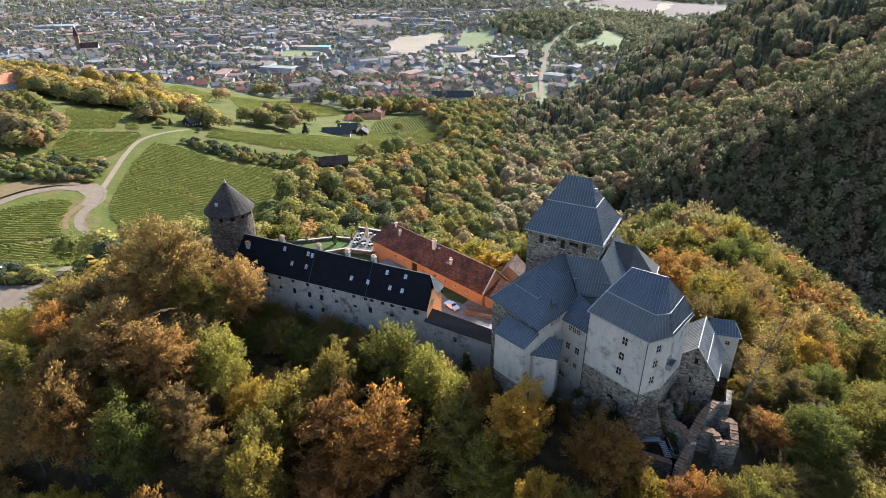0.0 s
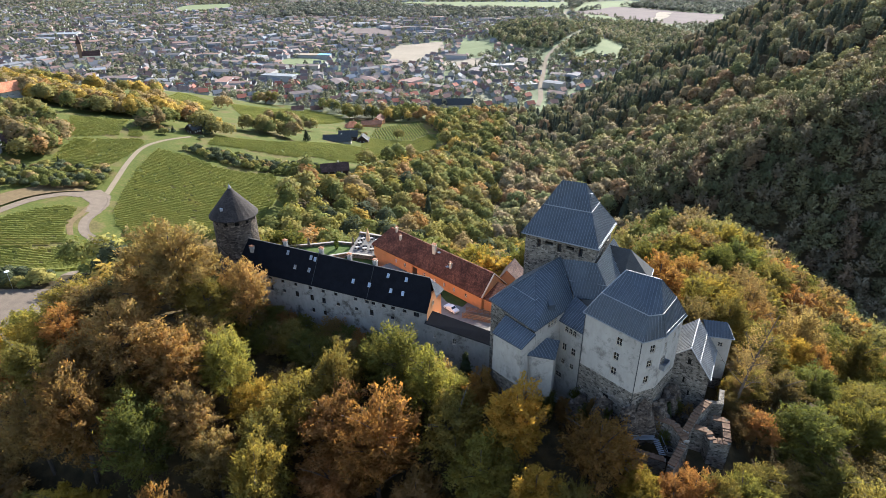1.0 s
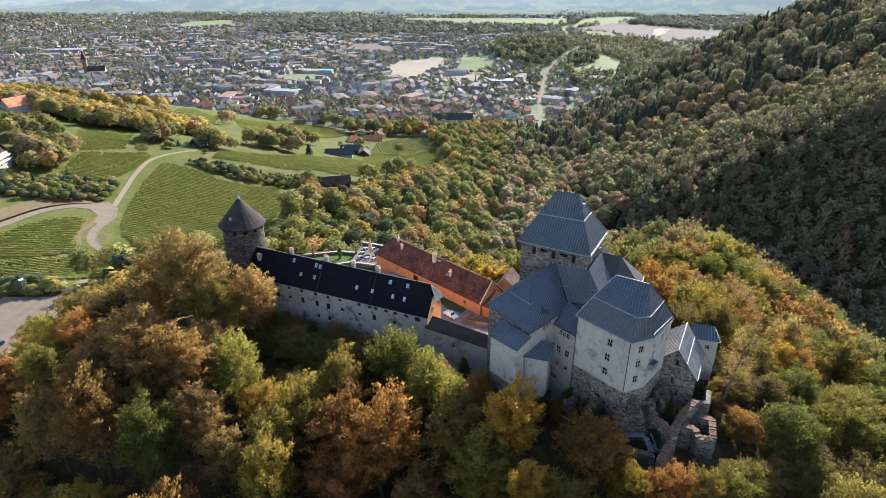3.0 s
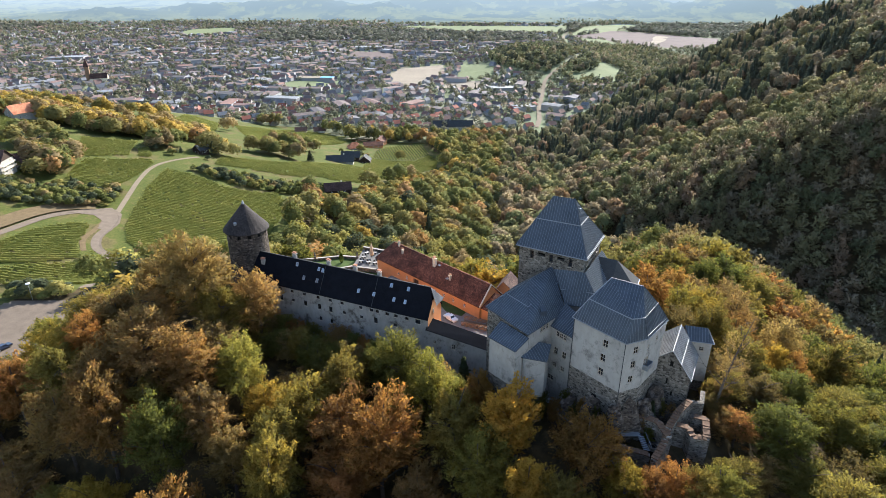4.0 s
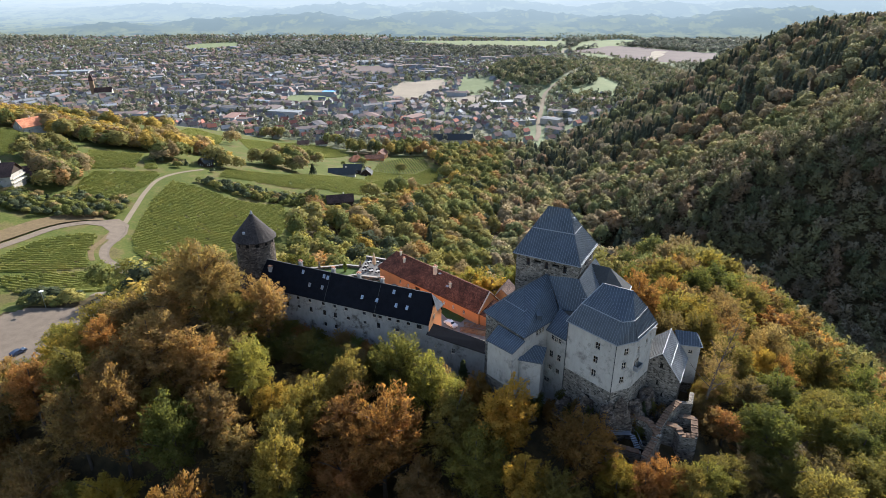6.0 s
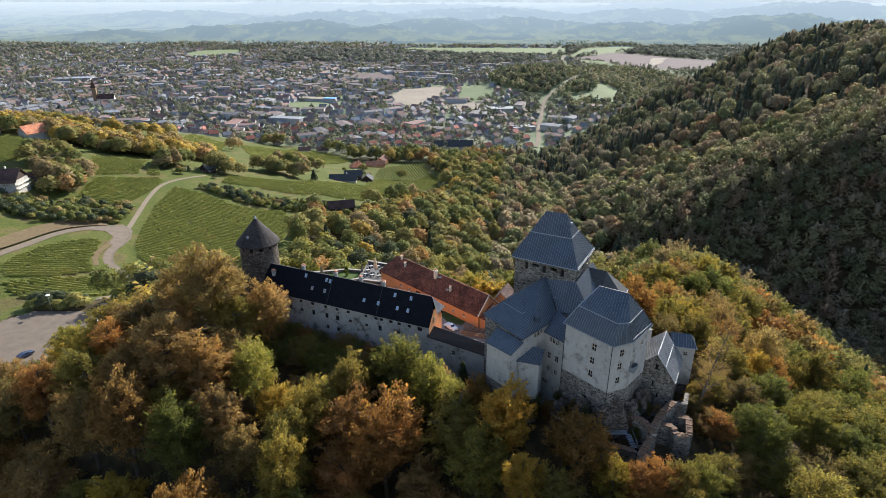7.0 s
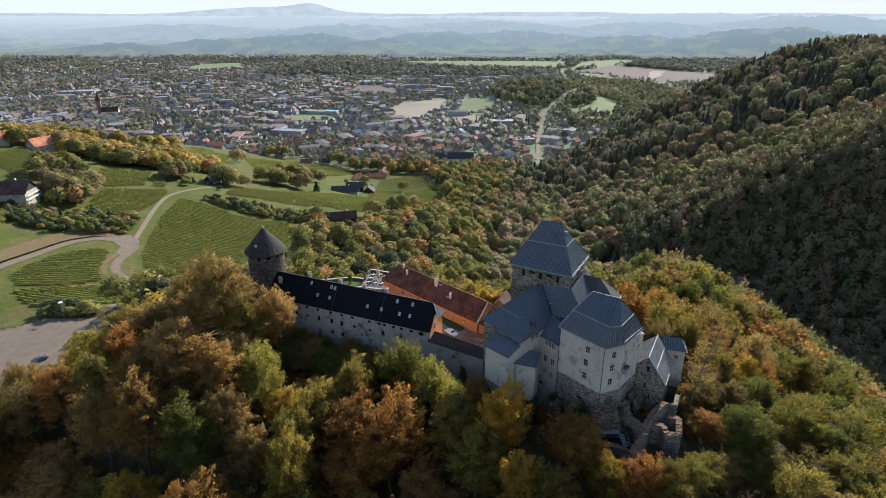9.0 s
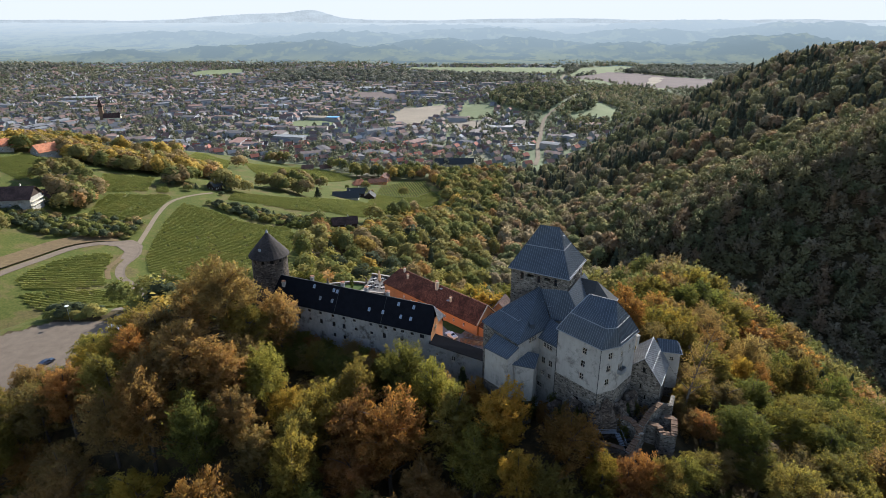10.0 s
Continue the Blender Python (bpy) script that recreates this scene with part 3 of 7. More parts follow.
# lean-to below the left eaves
GL, GF = (10.4, 101.4, 140.0), (15.85, 95.0, 140.3)
GT, GU = (13.4, 104.4, 142.4), (18.9, 96.9, 142.6)
roof(hall, [[GL, GF, GU, GT]], MAT["metal"], 0.62, name="lean_to_roof")
trim(hall, [GL, GF], "metal", 0.22, 0.2, "gutter", -0.06)
trim(hall, [GF, GU], "metal", 0.22, 0.2, "gutter", -0.06)
gf = [(10.75, 101.6), (15.95, 95.5), (18.9, 97.6), (13.6, 105.2)]
loft_wall(hall, gf[0], gf[1], 122, 139.9, MAT["white"], (), "stone", 130.2)
loft_wall(hall, gf[1], gf[2], 122, 140.0, MAT["white"], (), "stone", 128, top=142.4)
loft_wall(hall, gf[3], gf[0], 122, 139.9, MAT["white"], (), "stone", 130.2)
# little annex with a shallow roof
hf = [(17.4, 96.2), (23.2, 96.6), (24.8, 100.8), (20.6, 100.6)]
HZ = (138.0, 136.5, 138.3, 139.4)
roof(hall, [[(x, y, z) for (x, y), z in zip(hf, HZ)]], MAT["metal"], 0.7, name="annex_roof")
trim(hall, [(*p, z) for p, z in zip(hf[:3], HZ)], "metal", 0.2, 0.2, "gutter", -0.06)
hi = shrink(hf, 0.25)
loft_wall(hall, hi[0], hi[1], 118, 137.7, MAT["white"], [(2.6, 130.4, 0.35, 1.5)], "stone", 126.5, top=136.3)
loft_wall(hall, hi[1], hi[2], 118, 136.3, MAT["white"], (), "stone", 126.5, top=138.0)
loft_wall(hall, hi[3], hi[0], 118, 137.0, MAT["white"], (), "stone", 126.5)
# recessed front between the annex and the great block
ia, ib = (25.0, 104.4), (29.8, 98.2)
loft_wall(hall, ia, ib, 118, 141.6, MAT["white"],
          [(2.2, 134.6, 1.0, 1.5), (4.7, 134.6, 1.0, 1.5), (2.2, 130.9, 0.9, 1.1), (4.6, 130.9, 0.9, 1.1), (1.3, 126.8, 1.5, 1.1),
           (2.3, 139.4, 0.8, 1.1), (3.4, 139.4, 0.8, 1.1), (4.5, 139.4, 0.8, 1.1)])
roof(hall, [[(24.6, 104.0, 141.6), (29.9, 97.2, 141.6), (31.5, 102.5, 144.5), (28.9, 107.9, 145.0)]], MAT["metal"], 0.62, name="valley_roof")
trim(hall, [(24.6, 104.0, 141.6), (29.9, 97.2, 141.6)], "metal", 0.2, 0.2, "gutter", -0.06)

# ---- the great front block ----
great = thing("great_block", "tall white-rendered castle block with a steep blue-grey metal hip roof", "building")
DE = [(28.1, 97.2), (36.9, 86.8), (41.8, 88.7), (48.4, 96.0), (45.5, 105.5), (35.5, 107.0)]
DB = [(31.2, 97.2), (38.0, 88.9), (40.8, 89.4), (45.4, 95.4), (43.2, 101.5), (36.8, 102.8)]
DRL, DRR = (35.9, 98.6, 156.6), (41.4, 94.4, 156.8)
E3, B3 = lift(DE, 147.8), lift(DB, 152.2)
roof(great, [[E3[i], E3[(i + 1) % 6], B3[(i + 1) % 6], B3[i]] for i in range(6)], MAT["metal"], 0.62, name="lower_roof")
roof(great, [[B3[0], B3[1], DRL], [B3[1], B3[2], DRR, DRL], [B3[2], B3[3], DRR], [B3[3], B3[4], DRR], [B3[4], B3[5], DRL, DRR], [B3[5], B3[0], DRL]], MAT["metal"], 0.62, name="upper_roof")
trim(great, E3 + E3[:1], "flash", 0.22, 0.2, "gutter", -0.06)
for i in range(5):
    trim(great, [B3[i], B3[i + 1]], "flash", 0.07, 0.2, "snow_guard", 0.12)
trim(great, [mid(E3[2], B3[2], 0.12), mid(E3[3], B3[3], 0.12)], "flash", 0.14, 0.08, "snow_guard", 0.1)
trim(great, [E3[0], B3[0], DRL], "flash", 0.24, 0.1, "verge")
for p in ([E3[1], B3[1]], [E3[2], B3[2]], [E3[3], B3[3], DRR], [DRL, DRR]):
    trim(great, p, "metal", 0.18, 0.12, "hip_cap")
bm = bmesh.new()
box(bm, (41.9, 91.7, 150.4), (0.9, 0.7, 0.9), 0.7, bevel=0.06)
part("hatch", bm, MAT["metal"], great, "small roof hatch")
dw = shrink(DE, 0.45)
sides = {0: [(8.2, 144.3, 1.05, 1.5), (8.0, 140.7, 1.05, 1.5), (7.9, 137.1, 1.05, 1.5)],
         1: [(2.8, 144.5, 1.0, 1.45), (2.6, 141.0, 1.0, 1.45), (2.5, 137.3, 1.0, 1.45)],
         2: [(2.2, 143.9, 0.8, 1.1), (6.2, 144.2, 0.8, 1.1), (1.4, 139.8, 0.9, 2.0), (2.6, 139.8, 0.9, 2.0)], 3: [(4.5, 140, 1, 1.4)], 4: [], 5: []}
for i in range(6):
    loft_wall(great, dw[i], dw[(i + 1) % 6], 119, 147.7, MAT["white"], sides[i], "stone", (135.2, 135.3, 135.2, 134, 134, 134)[i])
bm = bmesh.new()
d = (Vector(dw[3]) - Vector(dw[2])).normalized()
c = Vector(dw[2]) + d * 2.0 + Vector((d.y, -d.x)) * 0.55
box(bm, (*c, 139.6), (2.6, 1.1, 0.14), math.atan2(d.y, d.x))
for k in (-1, 1):
    box(bm, (*(c + d * 1.25 * k), 140.2), (0.08, 1.1, 1.1), math.atan2(d.y, d.x))
box(bm, (*(c + Vector((d.y, -d.x)) * 0.52), 140.2), (2.6, 0.06, 1.1), math.atan2(d.y, d.x))
part("balcony", bm, MAT["steel"], great, "small grey metal balcony")
for p in (Vector(dw[0]), Vector(dw[1])):
    bm = bmesh.new()
    bar(bm, (p.x - 0.12, p.y - 0.12, 147.6), (p.x - 0.12, p.y - 0.12, 126), 0.13)
    part("downpipe", bm, MAT["dark_grey_roof"], great)
bm = bmesh.new()
box(bm, (dw[0][0] * 0.45 + dw[1][0] * 0.55 - 0.05, dw[0][1] * 0.45 + dw[1][1] * 0.55 - 0.05, 130.6), (1.2, 0.3, 1.6), math.atan2(dw[1][1] - dw[0][1], dw[1][0] - dw[0][0]), bevel=0.1)
part("arched_opening", bm, MAT["void"], great, "dark arched opening in the stone base")

# ---- dark roof behind the great block ----
rear = thing("rear_block", "castle block behind the keep with a dark grey hip roof", "building")
CF = [(41.0, 112.5), (47.6, 115.4), (50.6, 121.6), (42, 128)]
roof(rear, [[(38.4, 120.4, 151.4), (43.0, 118.2, 151.2), (47.6, 115.4, 144.6), (40.0, 112.0, 144.6)],
            [(43.0, 118.2, 151.2), (50.3, 121.2, 144.4), (47.6, 115.4, 144.6)],
            [(38.4, 120.4, 151.4), (43.0, 118.2, 151.2), (50.3, 121.2, 144.4), (42, 128, 144.6)]], MAT["dark_grey_roof"])
trim(rear, [(47.6, 115.4, 144.6), (50.3, 121.2, 144.4)], "flash", 0.2, 0.15, "gutter", -0.05)
cw = shrink(CF, 0.4)
for a, b in zip(cw, cw[1:] + cw[:1]):
    wall(rear, a, b, 114, 144.6, MAT["white"])

# ---- chapel with the stone gable ----
chapel = thing("chapel", "stone-gabled castle chapel with a pale grey metal roof", "building")
g0, g1 = (50.6, 95.6, 140.0), (56.2, 106.0, 140.4)
el0, el1 = (47.3, 97.2, 136.9), (52.9, 107.6, 137.2)
er0, er1 = (54.7, 92.9, 133.8), (60.3, 103.3, 133.8)
rf = Vector(g1) - Vector(g0)
roof(chapel, [[el0, g0, g1, el1]], MAT["metal_light"], 0.62, name="left_slope")
roof(chapel, [[g0, er0, er1, g1]], MAT["metal_light"], 0.62, name="right_slope")
trim(chapel, [el0, g0, er0], "flash", 0.14, 0.1, "verge")
trim(chapel, [g0, g1], "flash", 0.12, 0.1, "ridge_cap")
trim(chapel, [er0, er1], "flash", 0.12, 0.12, "gutter")
trim(chapel, [mid(g0, er0, 0.45), mid(g1, er1, 0.45)], "flash", 0.1, 0.14, "snow_guard", 0.08)
ga, gb = Vector((47.8, 97.3)), Vector((54.5, 93.4))
d = (gb - ga).normalized()
bm = bmesh.new()
k = (Vector(g0[:2]) - ga).dot(d)
nn = Vector((-d.y, d.x))
for off in (0.25, 0.9):
    q = [ga + nn * off, gb + nn * off, gb + nn * off, ga + d * k + nn * off, ga + nn * off]
    face(bm, [(*p, z) for p, z in zip(q, (116, 116, 133.6, 139.6, 136.6))])
part("gable_wall", bm, MAT["stone"], chapel)
for u, z, w, h in ((k + 0.2, 136.0, 0.7, 1.2), (k - 0.2, 131.2, 0.4, 1.3), (k - 0.6, 128.0, 0.4, 1.2), (k + 1.2, 128.2, 0.4, 1.2)):
    bm = bmesh.new()
    box(bm, (*(ga + d * u + nn * 0.27), z + h / 2), (w, 0.1, h), math.atan2(d.y, d.x), bevel=0.04)
    part("slit_window", bm, MAT["void"], chapel, "dark narrow window")
wall(chapel, (54.5, 93.6), (60.0, 103.6), 116, 133.8, MAT["stone"])
wall(chapel, (52.6, 107.5), (47.6, 97.5), 122, 136.9, MAT["white"])
bm = bmesh.new()
box(bm, (51.2, 104.4, 140.2), (0.9, 0.9, 3.0), 0.5, bevel=0.04)
box(bm, (51.2, 104.4, 141.8), (1.15, 1.15, 0.25), 0.5, bevel=0.04)
part("chimney", bm, MAT["white"], chapel, "white rendered chimney")

# ---- small corner turret house ----
turret = thing("corner_house", "small white castle annex with a blue-grey metal roof", "building")
f0, f1, f2, f3 = (58.0, 104.2), (63.2, 102.9), (64.4, 108.6), (58.6, 110.2)
r0, r1 = (57.6, 107.2, 139.4), (62.4, 106.0, 139.4)
roof(turret, [[(*f0, 137.0), (*f1, 137.0), r1, r0], [(*f1, 137.0), (*f2, 137.0), r1], [(*f2, 137.0), (*f3, 137.0), r0, r1]], MAT["metal"], 0.62)
trim(turret, [(*f0, 137.0), (*f1, 137.0), (*f2, 137.0)], "flash", 0.2, 0.16, "gutter", -0.04)
fw = shrink([f0, f1, f2, f3], 0.35)
for i in range(4):
    loft_wall(turret, fw[i], fw[(i + 1) % 4], 112, 136.9, MAT["white"], [(2.6, 134.6, 0.9, 0.9), (0.8, 131.2, 0.7, 1.0)] if i == 0 else [], "stone", 126)


# ---- long west wing ----
wing = thing("long_wing", "long castle wing with flaking white walls and a black pitched roof", "building")
W0, W1 = Vector((-53.5, 143.4)), Vector((-3.1, 121.2))
wd = (W1 - W0).normalized()
wn2 = Vector((wd.y, -wd.x))           # towards the slope below the castle
HALF, WR, WE = 4.6, 142.0, 135.0
wp = lambda u, k, z: (W0.x + wd.x * u + wn2.x * k, W0.y + wd.y * u + wn2.y * k, z)
WL = (W1 - W0).length
roof(wing, [[wp(0, 0, WR), wp(WL, 0, WR), wp(WL + 1.2, HALF * 0.42, 138.7), wp(WL + 1.2, HALF, WE), wp(-1, HALF, WE)]], MAT["black_roof"])
roof(wing, [[wp(0, 0, WR), wp(WL, 0, WR), wp(WL + 1.2, -HALF * 0.42, 138.7), wp(WL + 1.2, -HALF, WE), wp(-1, -HALF, WE)]], MAT["black_roof"])
roof(wing, [[wp(WL, 0, WR), wp(WL + 2.6, HALF * 0.42 + 0.3, 138.4), wp(WL + 2.6, -HALF * 0.42 - 0.3, 138.4)]], MAT["metal_light"], 0.5, name="half_hip")
trim(wing, [wp(-1, HALF, WE), wp(WL + 1.2, HALF, WE)], "black_roof", 0.2, 0.18, "gutter", -0.08)
trim(wing, [wp(0, 0, WR), wp(WL, 0, WR)], "dark_grey_roof", 0.3, 0.12, "ridge_cap")
for u in (WL * 0.42, WL * 0.72):
    trim(wing, [wp(u, 0.1, WR - 0.1), wp(u, HALF, WE)], "dark_grey_roof", 0.1, 0.06, "roof_joint", 0.05)
holes = [(u, 133.3, 1.05, 0.9) for u in (5.5, 9.5, 13.6, 17.8, 22.4, 26.4, 30.2, 36.1, 39.4, 41.2, 44.2, 46.8, 50.0)] + [(53.2, 132.9, 1.5, 1.3)]
holes += [(u, 130.0, 1.1, 1.7) for u in (9.6, 17.9, 22.6, 26.3, 40.6)] + [(u, 130.4, 1.0, 0.9) for u in (13.7, 30.7, 36.2, 46.5)] + [(u, 126.4, 0.95, 1.3) for u in (22.7, 26.3)]
wa, wb = wp(0, HALF - 0.4, 0)[:2], wp(WL + 1.0, HALF - 0.4, 0)[:2]
wall(wing, wa, wb, 108, WE - 0.1, MAT["wing_white"], holes)
for h in holes:
    window(wing, wa, wb, h, 0.22, (1, 0), "dark_wood")
ba, bb = wp(WL + 1.0, -HALF + 0.4, 0)[:2], wp(0, -HALF + 0.4, 0)[:2]
loft_wall(wing, ba, bb, 112, WE - 0.1, MAT["orange"], spots(WL, 9, 128, 1.0, 1.4, 0.08, 0.9))
bm = bmesh.new()
for k0 in (1.0, 0.6):
    q = [wp(WL + k0, HALF - 0.4, 112), wp(WL + k0, -HALF + 0.4, 112), wp(WL + k0, -HALF + 0.4, WE), wp(WL + k0, -HALF * 0.42, 138.5), wp(WL + k0, HALF * 0.42, 138.5), wp(WL + k0, HALF - 0.4, WE)]
    face(bm, q)
part("gable_wall", bm, MAT["orange"], wing, "orange rendered gable wall")
for k, z in ((0.8, 135.3), (1.2, 130.4), (-2.0, 130.4)):
    window(wing, wp(WL + 1.02, HALF - 0.4, 0)[:2], wp(WL + 1.02, -HALF + 0.4, 0)[:2], (HALF - 0.4 - k, z, 0.7, 1.1), -0.05)
slope = (WR - WE) / HALF
for u, k in ((13.9, 0.8), (21.2, 0.8), (22.5, 0.9), (17.1, 2.6), (21.5, 2.6), (34.9, 2.7), (44.1, 0.9), (49.1, 0.9), (39.6, 2.7), (45.7, 2.8), (49.0, 2.8)):
    bm = bmesh.new()
    c = Vector(wp(u, k, WR - slope * k))
    out = Vector((wn2.x * slope, wn2.y * slope, 1)).normalized()
    dn = Vector((wn2.x, wn2.y, -slope)).normalized()
    m4 = Matrix((Vector((wd.x, wd.y, 0)), dn, out)).transposed().to_4x4()
    bmesh.ops.create_cube(bm, size=1, matrix=Matrix.Translation(c + out * 0.08) @ m4 @ Matrix.Diagonal((0.74, 1.12, 0.2, 1)))
    sk = part("skylight", bm, MAT["steel"], wing, "grey-framed roof window")
    bm = bmesh.new()
    bmesh.ops.create_cube(bm, size=1, matrix=Matrix.Translation(c + out * 0.2) @ m4 @ Matrix.Diagonal((0.56, 0.9, 0.03, 1)))
    part("pane", bm, MAT["sky_pane"], sk)


def chimney(parent, x, y, z, h, w=0.9, material="white", turn=0.4):
    bm = bmesh.new()
    box(bm, (x, y, z + h / 2), (w, w * 0.8, h), turn, bevel=0.04)
    box(bm, (x, y, z + h + 0.06), (w + 0.2, w * 0.8 + 0.2, 0.14), turn)
    ch = part("chimney", bm, MAT[material], parent)
    bm = bmesh.new()
    for s in (-1, 1):
        for k in (-1, 1):
            box(bm, (x + s * w * 0.35, y + k * w * 0.28, z + h + 0.3), (0.12, 0.12, 0.4), turn)
    box(bm, (x, y, z + h + 0.55), (w + 0.1, w * 0.8 + 0.1, 0.12), turn)
    box(bm, (x, y, z + h + 0.66), (w * 0.6, w * 0.5, 0.14), turn, bevel=0.04)
    part("cap", bm, MAT["terracotta"], ch, "terracotta chimney cap")


for u, k in ((11.6, -1.3), (23.1, -1.3), (31.7, -1.3), (39.2, -1.3), (2.5, 1.7)):
    chimney(wing, *wp(u, k, WR - slope * abs(k) - 0.4), 3.0 if k < 0 else 1.4, 1.05, "white", math.atan2(wd.y, wd.x))

# ---- low linking wing ----
link = thing("link_wing", "low white linking wing with a black lean-to roof", "building")
la, lb = Vector((-4.4, 116.6)), Vector((12.0, 109.8))
ld = (lb - la).normalized()
ln = Vector((ld.y, -ld.x))
lp = lambda u, k, z: (la.x + ld.x * u + ln.x * k, la.y + ld.y * u + ln.y * k, z)
LL = (lb - la).length
roof(link, [[lp(0, 0.3, 132.3), lp(LL, 0.3, 130.3), lp(LL, -3.0, 131.7), lp(0, -3.6, 133.7)]], MAT["black_roof"])
holes = [(7.6, 128.0, 1.1, 1.5), (2.5, 128.6, 0.6, 0.8)]
loft_wall(link, lp(0, 0, 0)[:2], lp(LL, 0, 0)[:2], 108, 132.1, MAT["wing_white"], holes, top=130.1)
wall(link, lp(LL, -2.8, 0)[:2], lp(0, -3.4, 0)[:2], 112, 131.5, MAT["orange"], top=133.5)

# ---- round tower ----
rt = thing("round_tower", "round rubble-stone tower with a conical shingle roof", "tower")
RC = (-57.6, 147.0)
bm = bmesh.new()
lathe(bm, RC, [(6.0, 108), (5.75, 140), (5.7, 146.4)], 40)
part("wall", bm, MAT["stone_dark"], rt)
bm = bmesh.new()
lathe(bm, RC, [(5.2, 144), (5.2, 149.0)], 40)
part("inner_wall", bm, MAT["void"], rt, "dark loft behind the openings")
for i in range(12):
    bm = bmesh.new()
    a0 = 2 * math.pi * i / 12
    for k in range(4):
        a1, a2 = a0 + 2 * math.pi / 12 * (0.62 * k / 4), a0 + 2 * math.pi / 12 * (0.62 * (k + 1) / 4)
        q = [(RC[0] + r * math.cos(a), RC[1] + r * math.sin(a)) for r, a in ((5.7, a1), (5.7, a2), (5.3, a2), (5.3, a1))]
        face(bm, [(*q[0], 146.4), (*q[1], 146.4), (*q[1], 148.6), (*q[0], 148.6)])
    for a in (a0, a0 + 2 * math.pi / 12 * 0.62):
        face(bm, [(RC[0] + r * math.cos(a), RC[1] + r * math.sin(a), z) for r, z in ((5.7, 146.4), (5.2, 146.4), (5.2, 148.6), (5.7, 148.6))])
    part("merlon", bm, MAT["stone_dark"], rt)
bm = bmesh.new()
lathe(bm, RC, [(6.55, 147.75), (6.5, 148.0), (3.2, 151.9), (0.3, 155.4), (0.0, 155.5)], 24)
lathe(bm, RC, [(6.55, 147.75), (5.2, 147.9)], 24)
part("roof", bm, MAT["shingle"], rt)
bm = bmesh.new()
lathe(bm, RC, [(0.45, 155.1), (0.4, 155.6), (0.0, 156.5)], 10)
part("finial", bm, MAT["flash"], rt)
bm = bmesh.new()
box(bm, (RC[0] - 1.6, RC[1] - 4.0, 150.6), (0.8, 0.9, 0.7), 0.3, bevel=0.05)
part("hatch", bm, MAT["steel"], rt, "small roof hatch")

# ---- orange gatehouse range with the red tile roof ----
red = thing("orange_range", "long orange-rendered castle range with a red clay-tile roof", "building")
R0, R1 = Vector((-16.7, 171.2)), Vector((14.1, 140.6))
rd = (R1 - R0).normalized()
rn = Vector((rd.y, -rd.x))
if rn.y > 0:
    rn = -rn
rp = lambda u, k, z: (R0.x + rd.x * u + rn.x * k, R0.y + rd.y * u + rn.y * k, z)
RL = (R1 - R0).length
RH, RZ, REZ = 5.4, 132.4, 127.0
roof(red, [[rp(0, 0, RZ), rp(RL, 0, RZ), rp(RL + 0.3, RH, REZ), rp(-4.0, RH, REZ)], [rp(0, 0, RZ), rp(RL, 0, RZ), rp(RL + 0.3, -RH, REZ), rp(-4, -RH, REZ)],
           [rp(0, 0, RZ), rp(-4.0, RH, REZ), rp(-4.0, -RH, REZ)]], MAT["red_tile"], thick=0.25)
trim(red, [rp(0, 0, RZ), rp(RL, 0, RZ)], "red_tile", 0.35, 0.2, "ridge_tiles")
ra, rb = rp(-3.4, RH - 0.5, 0)[:2], rp(RL, RH - 0.5, 0)[:2]
holes = [(u + 3.4, 124.3, 0.85, 1.15) for u in (7.5, 11.6, 20.4, 24.8, 28.8, 32.8, 37.4)] + [(19.5, 122.9, 2.4, 2.9)]
wall(red, ra, rb, 112, REZ - 0.1, MAT["orange"], holes, deep=0.4)
for h in holes[:-1]:
    window(red, ra, rb, h, frame_mat="white_paint")
bm = bmesh.new()
c = Vector(ra) + rd * 19.5 - rn * 0.5
box(bm, (*c, 124.3), (2.4, 0.2, 2.9), math.atan2(rd.y, rd.x))
part("gate", bm, MAT["dark_wood"], red, "dark arched timber gate")
wall(red, rp(RL, -RH + 0.5, 0)[:2], rp(-3.4, -RH + 0.5, 0)[:2], 105, REZ - 0.1, MAT["orange"])
bm = bmesh.new()
for k0 in (RL, RL - 0.4):
    face(bm, [rp(k0, RH - 0.5, 110), rp(k0, -RH + 0.5, 110), rp(k0, -RH + 0.5, REZ), rp(k0, 0, RZ - 0.2), rp(k0, RH - 0.5, REZ)])
part("gable_wall", bm, MAT["orange"], red)
bm = bmesh.new()
face(bm, [rp(-3.4, RH - 0.5, 110), rp(-3.4, -RH + 0.5, 110), rp(-3.4, -RH + 0.5, REZ), rp(-3.4, RH - 0.5, REZ)])
part("gable_wall", bm, MAT["orange"], red)
bm = bmesh.new()
for k in (1, -1):
    bar(bm, rp(RL + 0.15, 0, RZ + 0.1), rp(RL + 0.45, RH * k, REZ + 0.1), 0.35, 0.2)
part("verge", bm, MAT["cream"], red, "pale verge of the gable")
for u, k, h in ((3.0, 0.3, 1.5), (6.2, 1.6, 1.5), (21.0, 1.2, 2.8), (29.2, 2.6, 1.6)):
    chimney(red, *rp(u, k, RZ - 1.0 * k - 0.3), h, 1.1 if h > 2 else 0.7, "cream", math.atan2(rd.y, rd.x))
for u, k in ((28.2, 2.8), (22.8, 0.8)):
    bm = bmesh.new()
    box(bm, rp(u, k, RZ - 1.0 * k + 0.25), (0.9, 1.0, 0.25), math.atan2(rd.y, rd.x), bevel=0.04)
    part("skylight", bm, MAT["steel"], red)
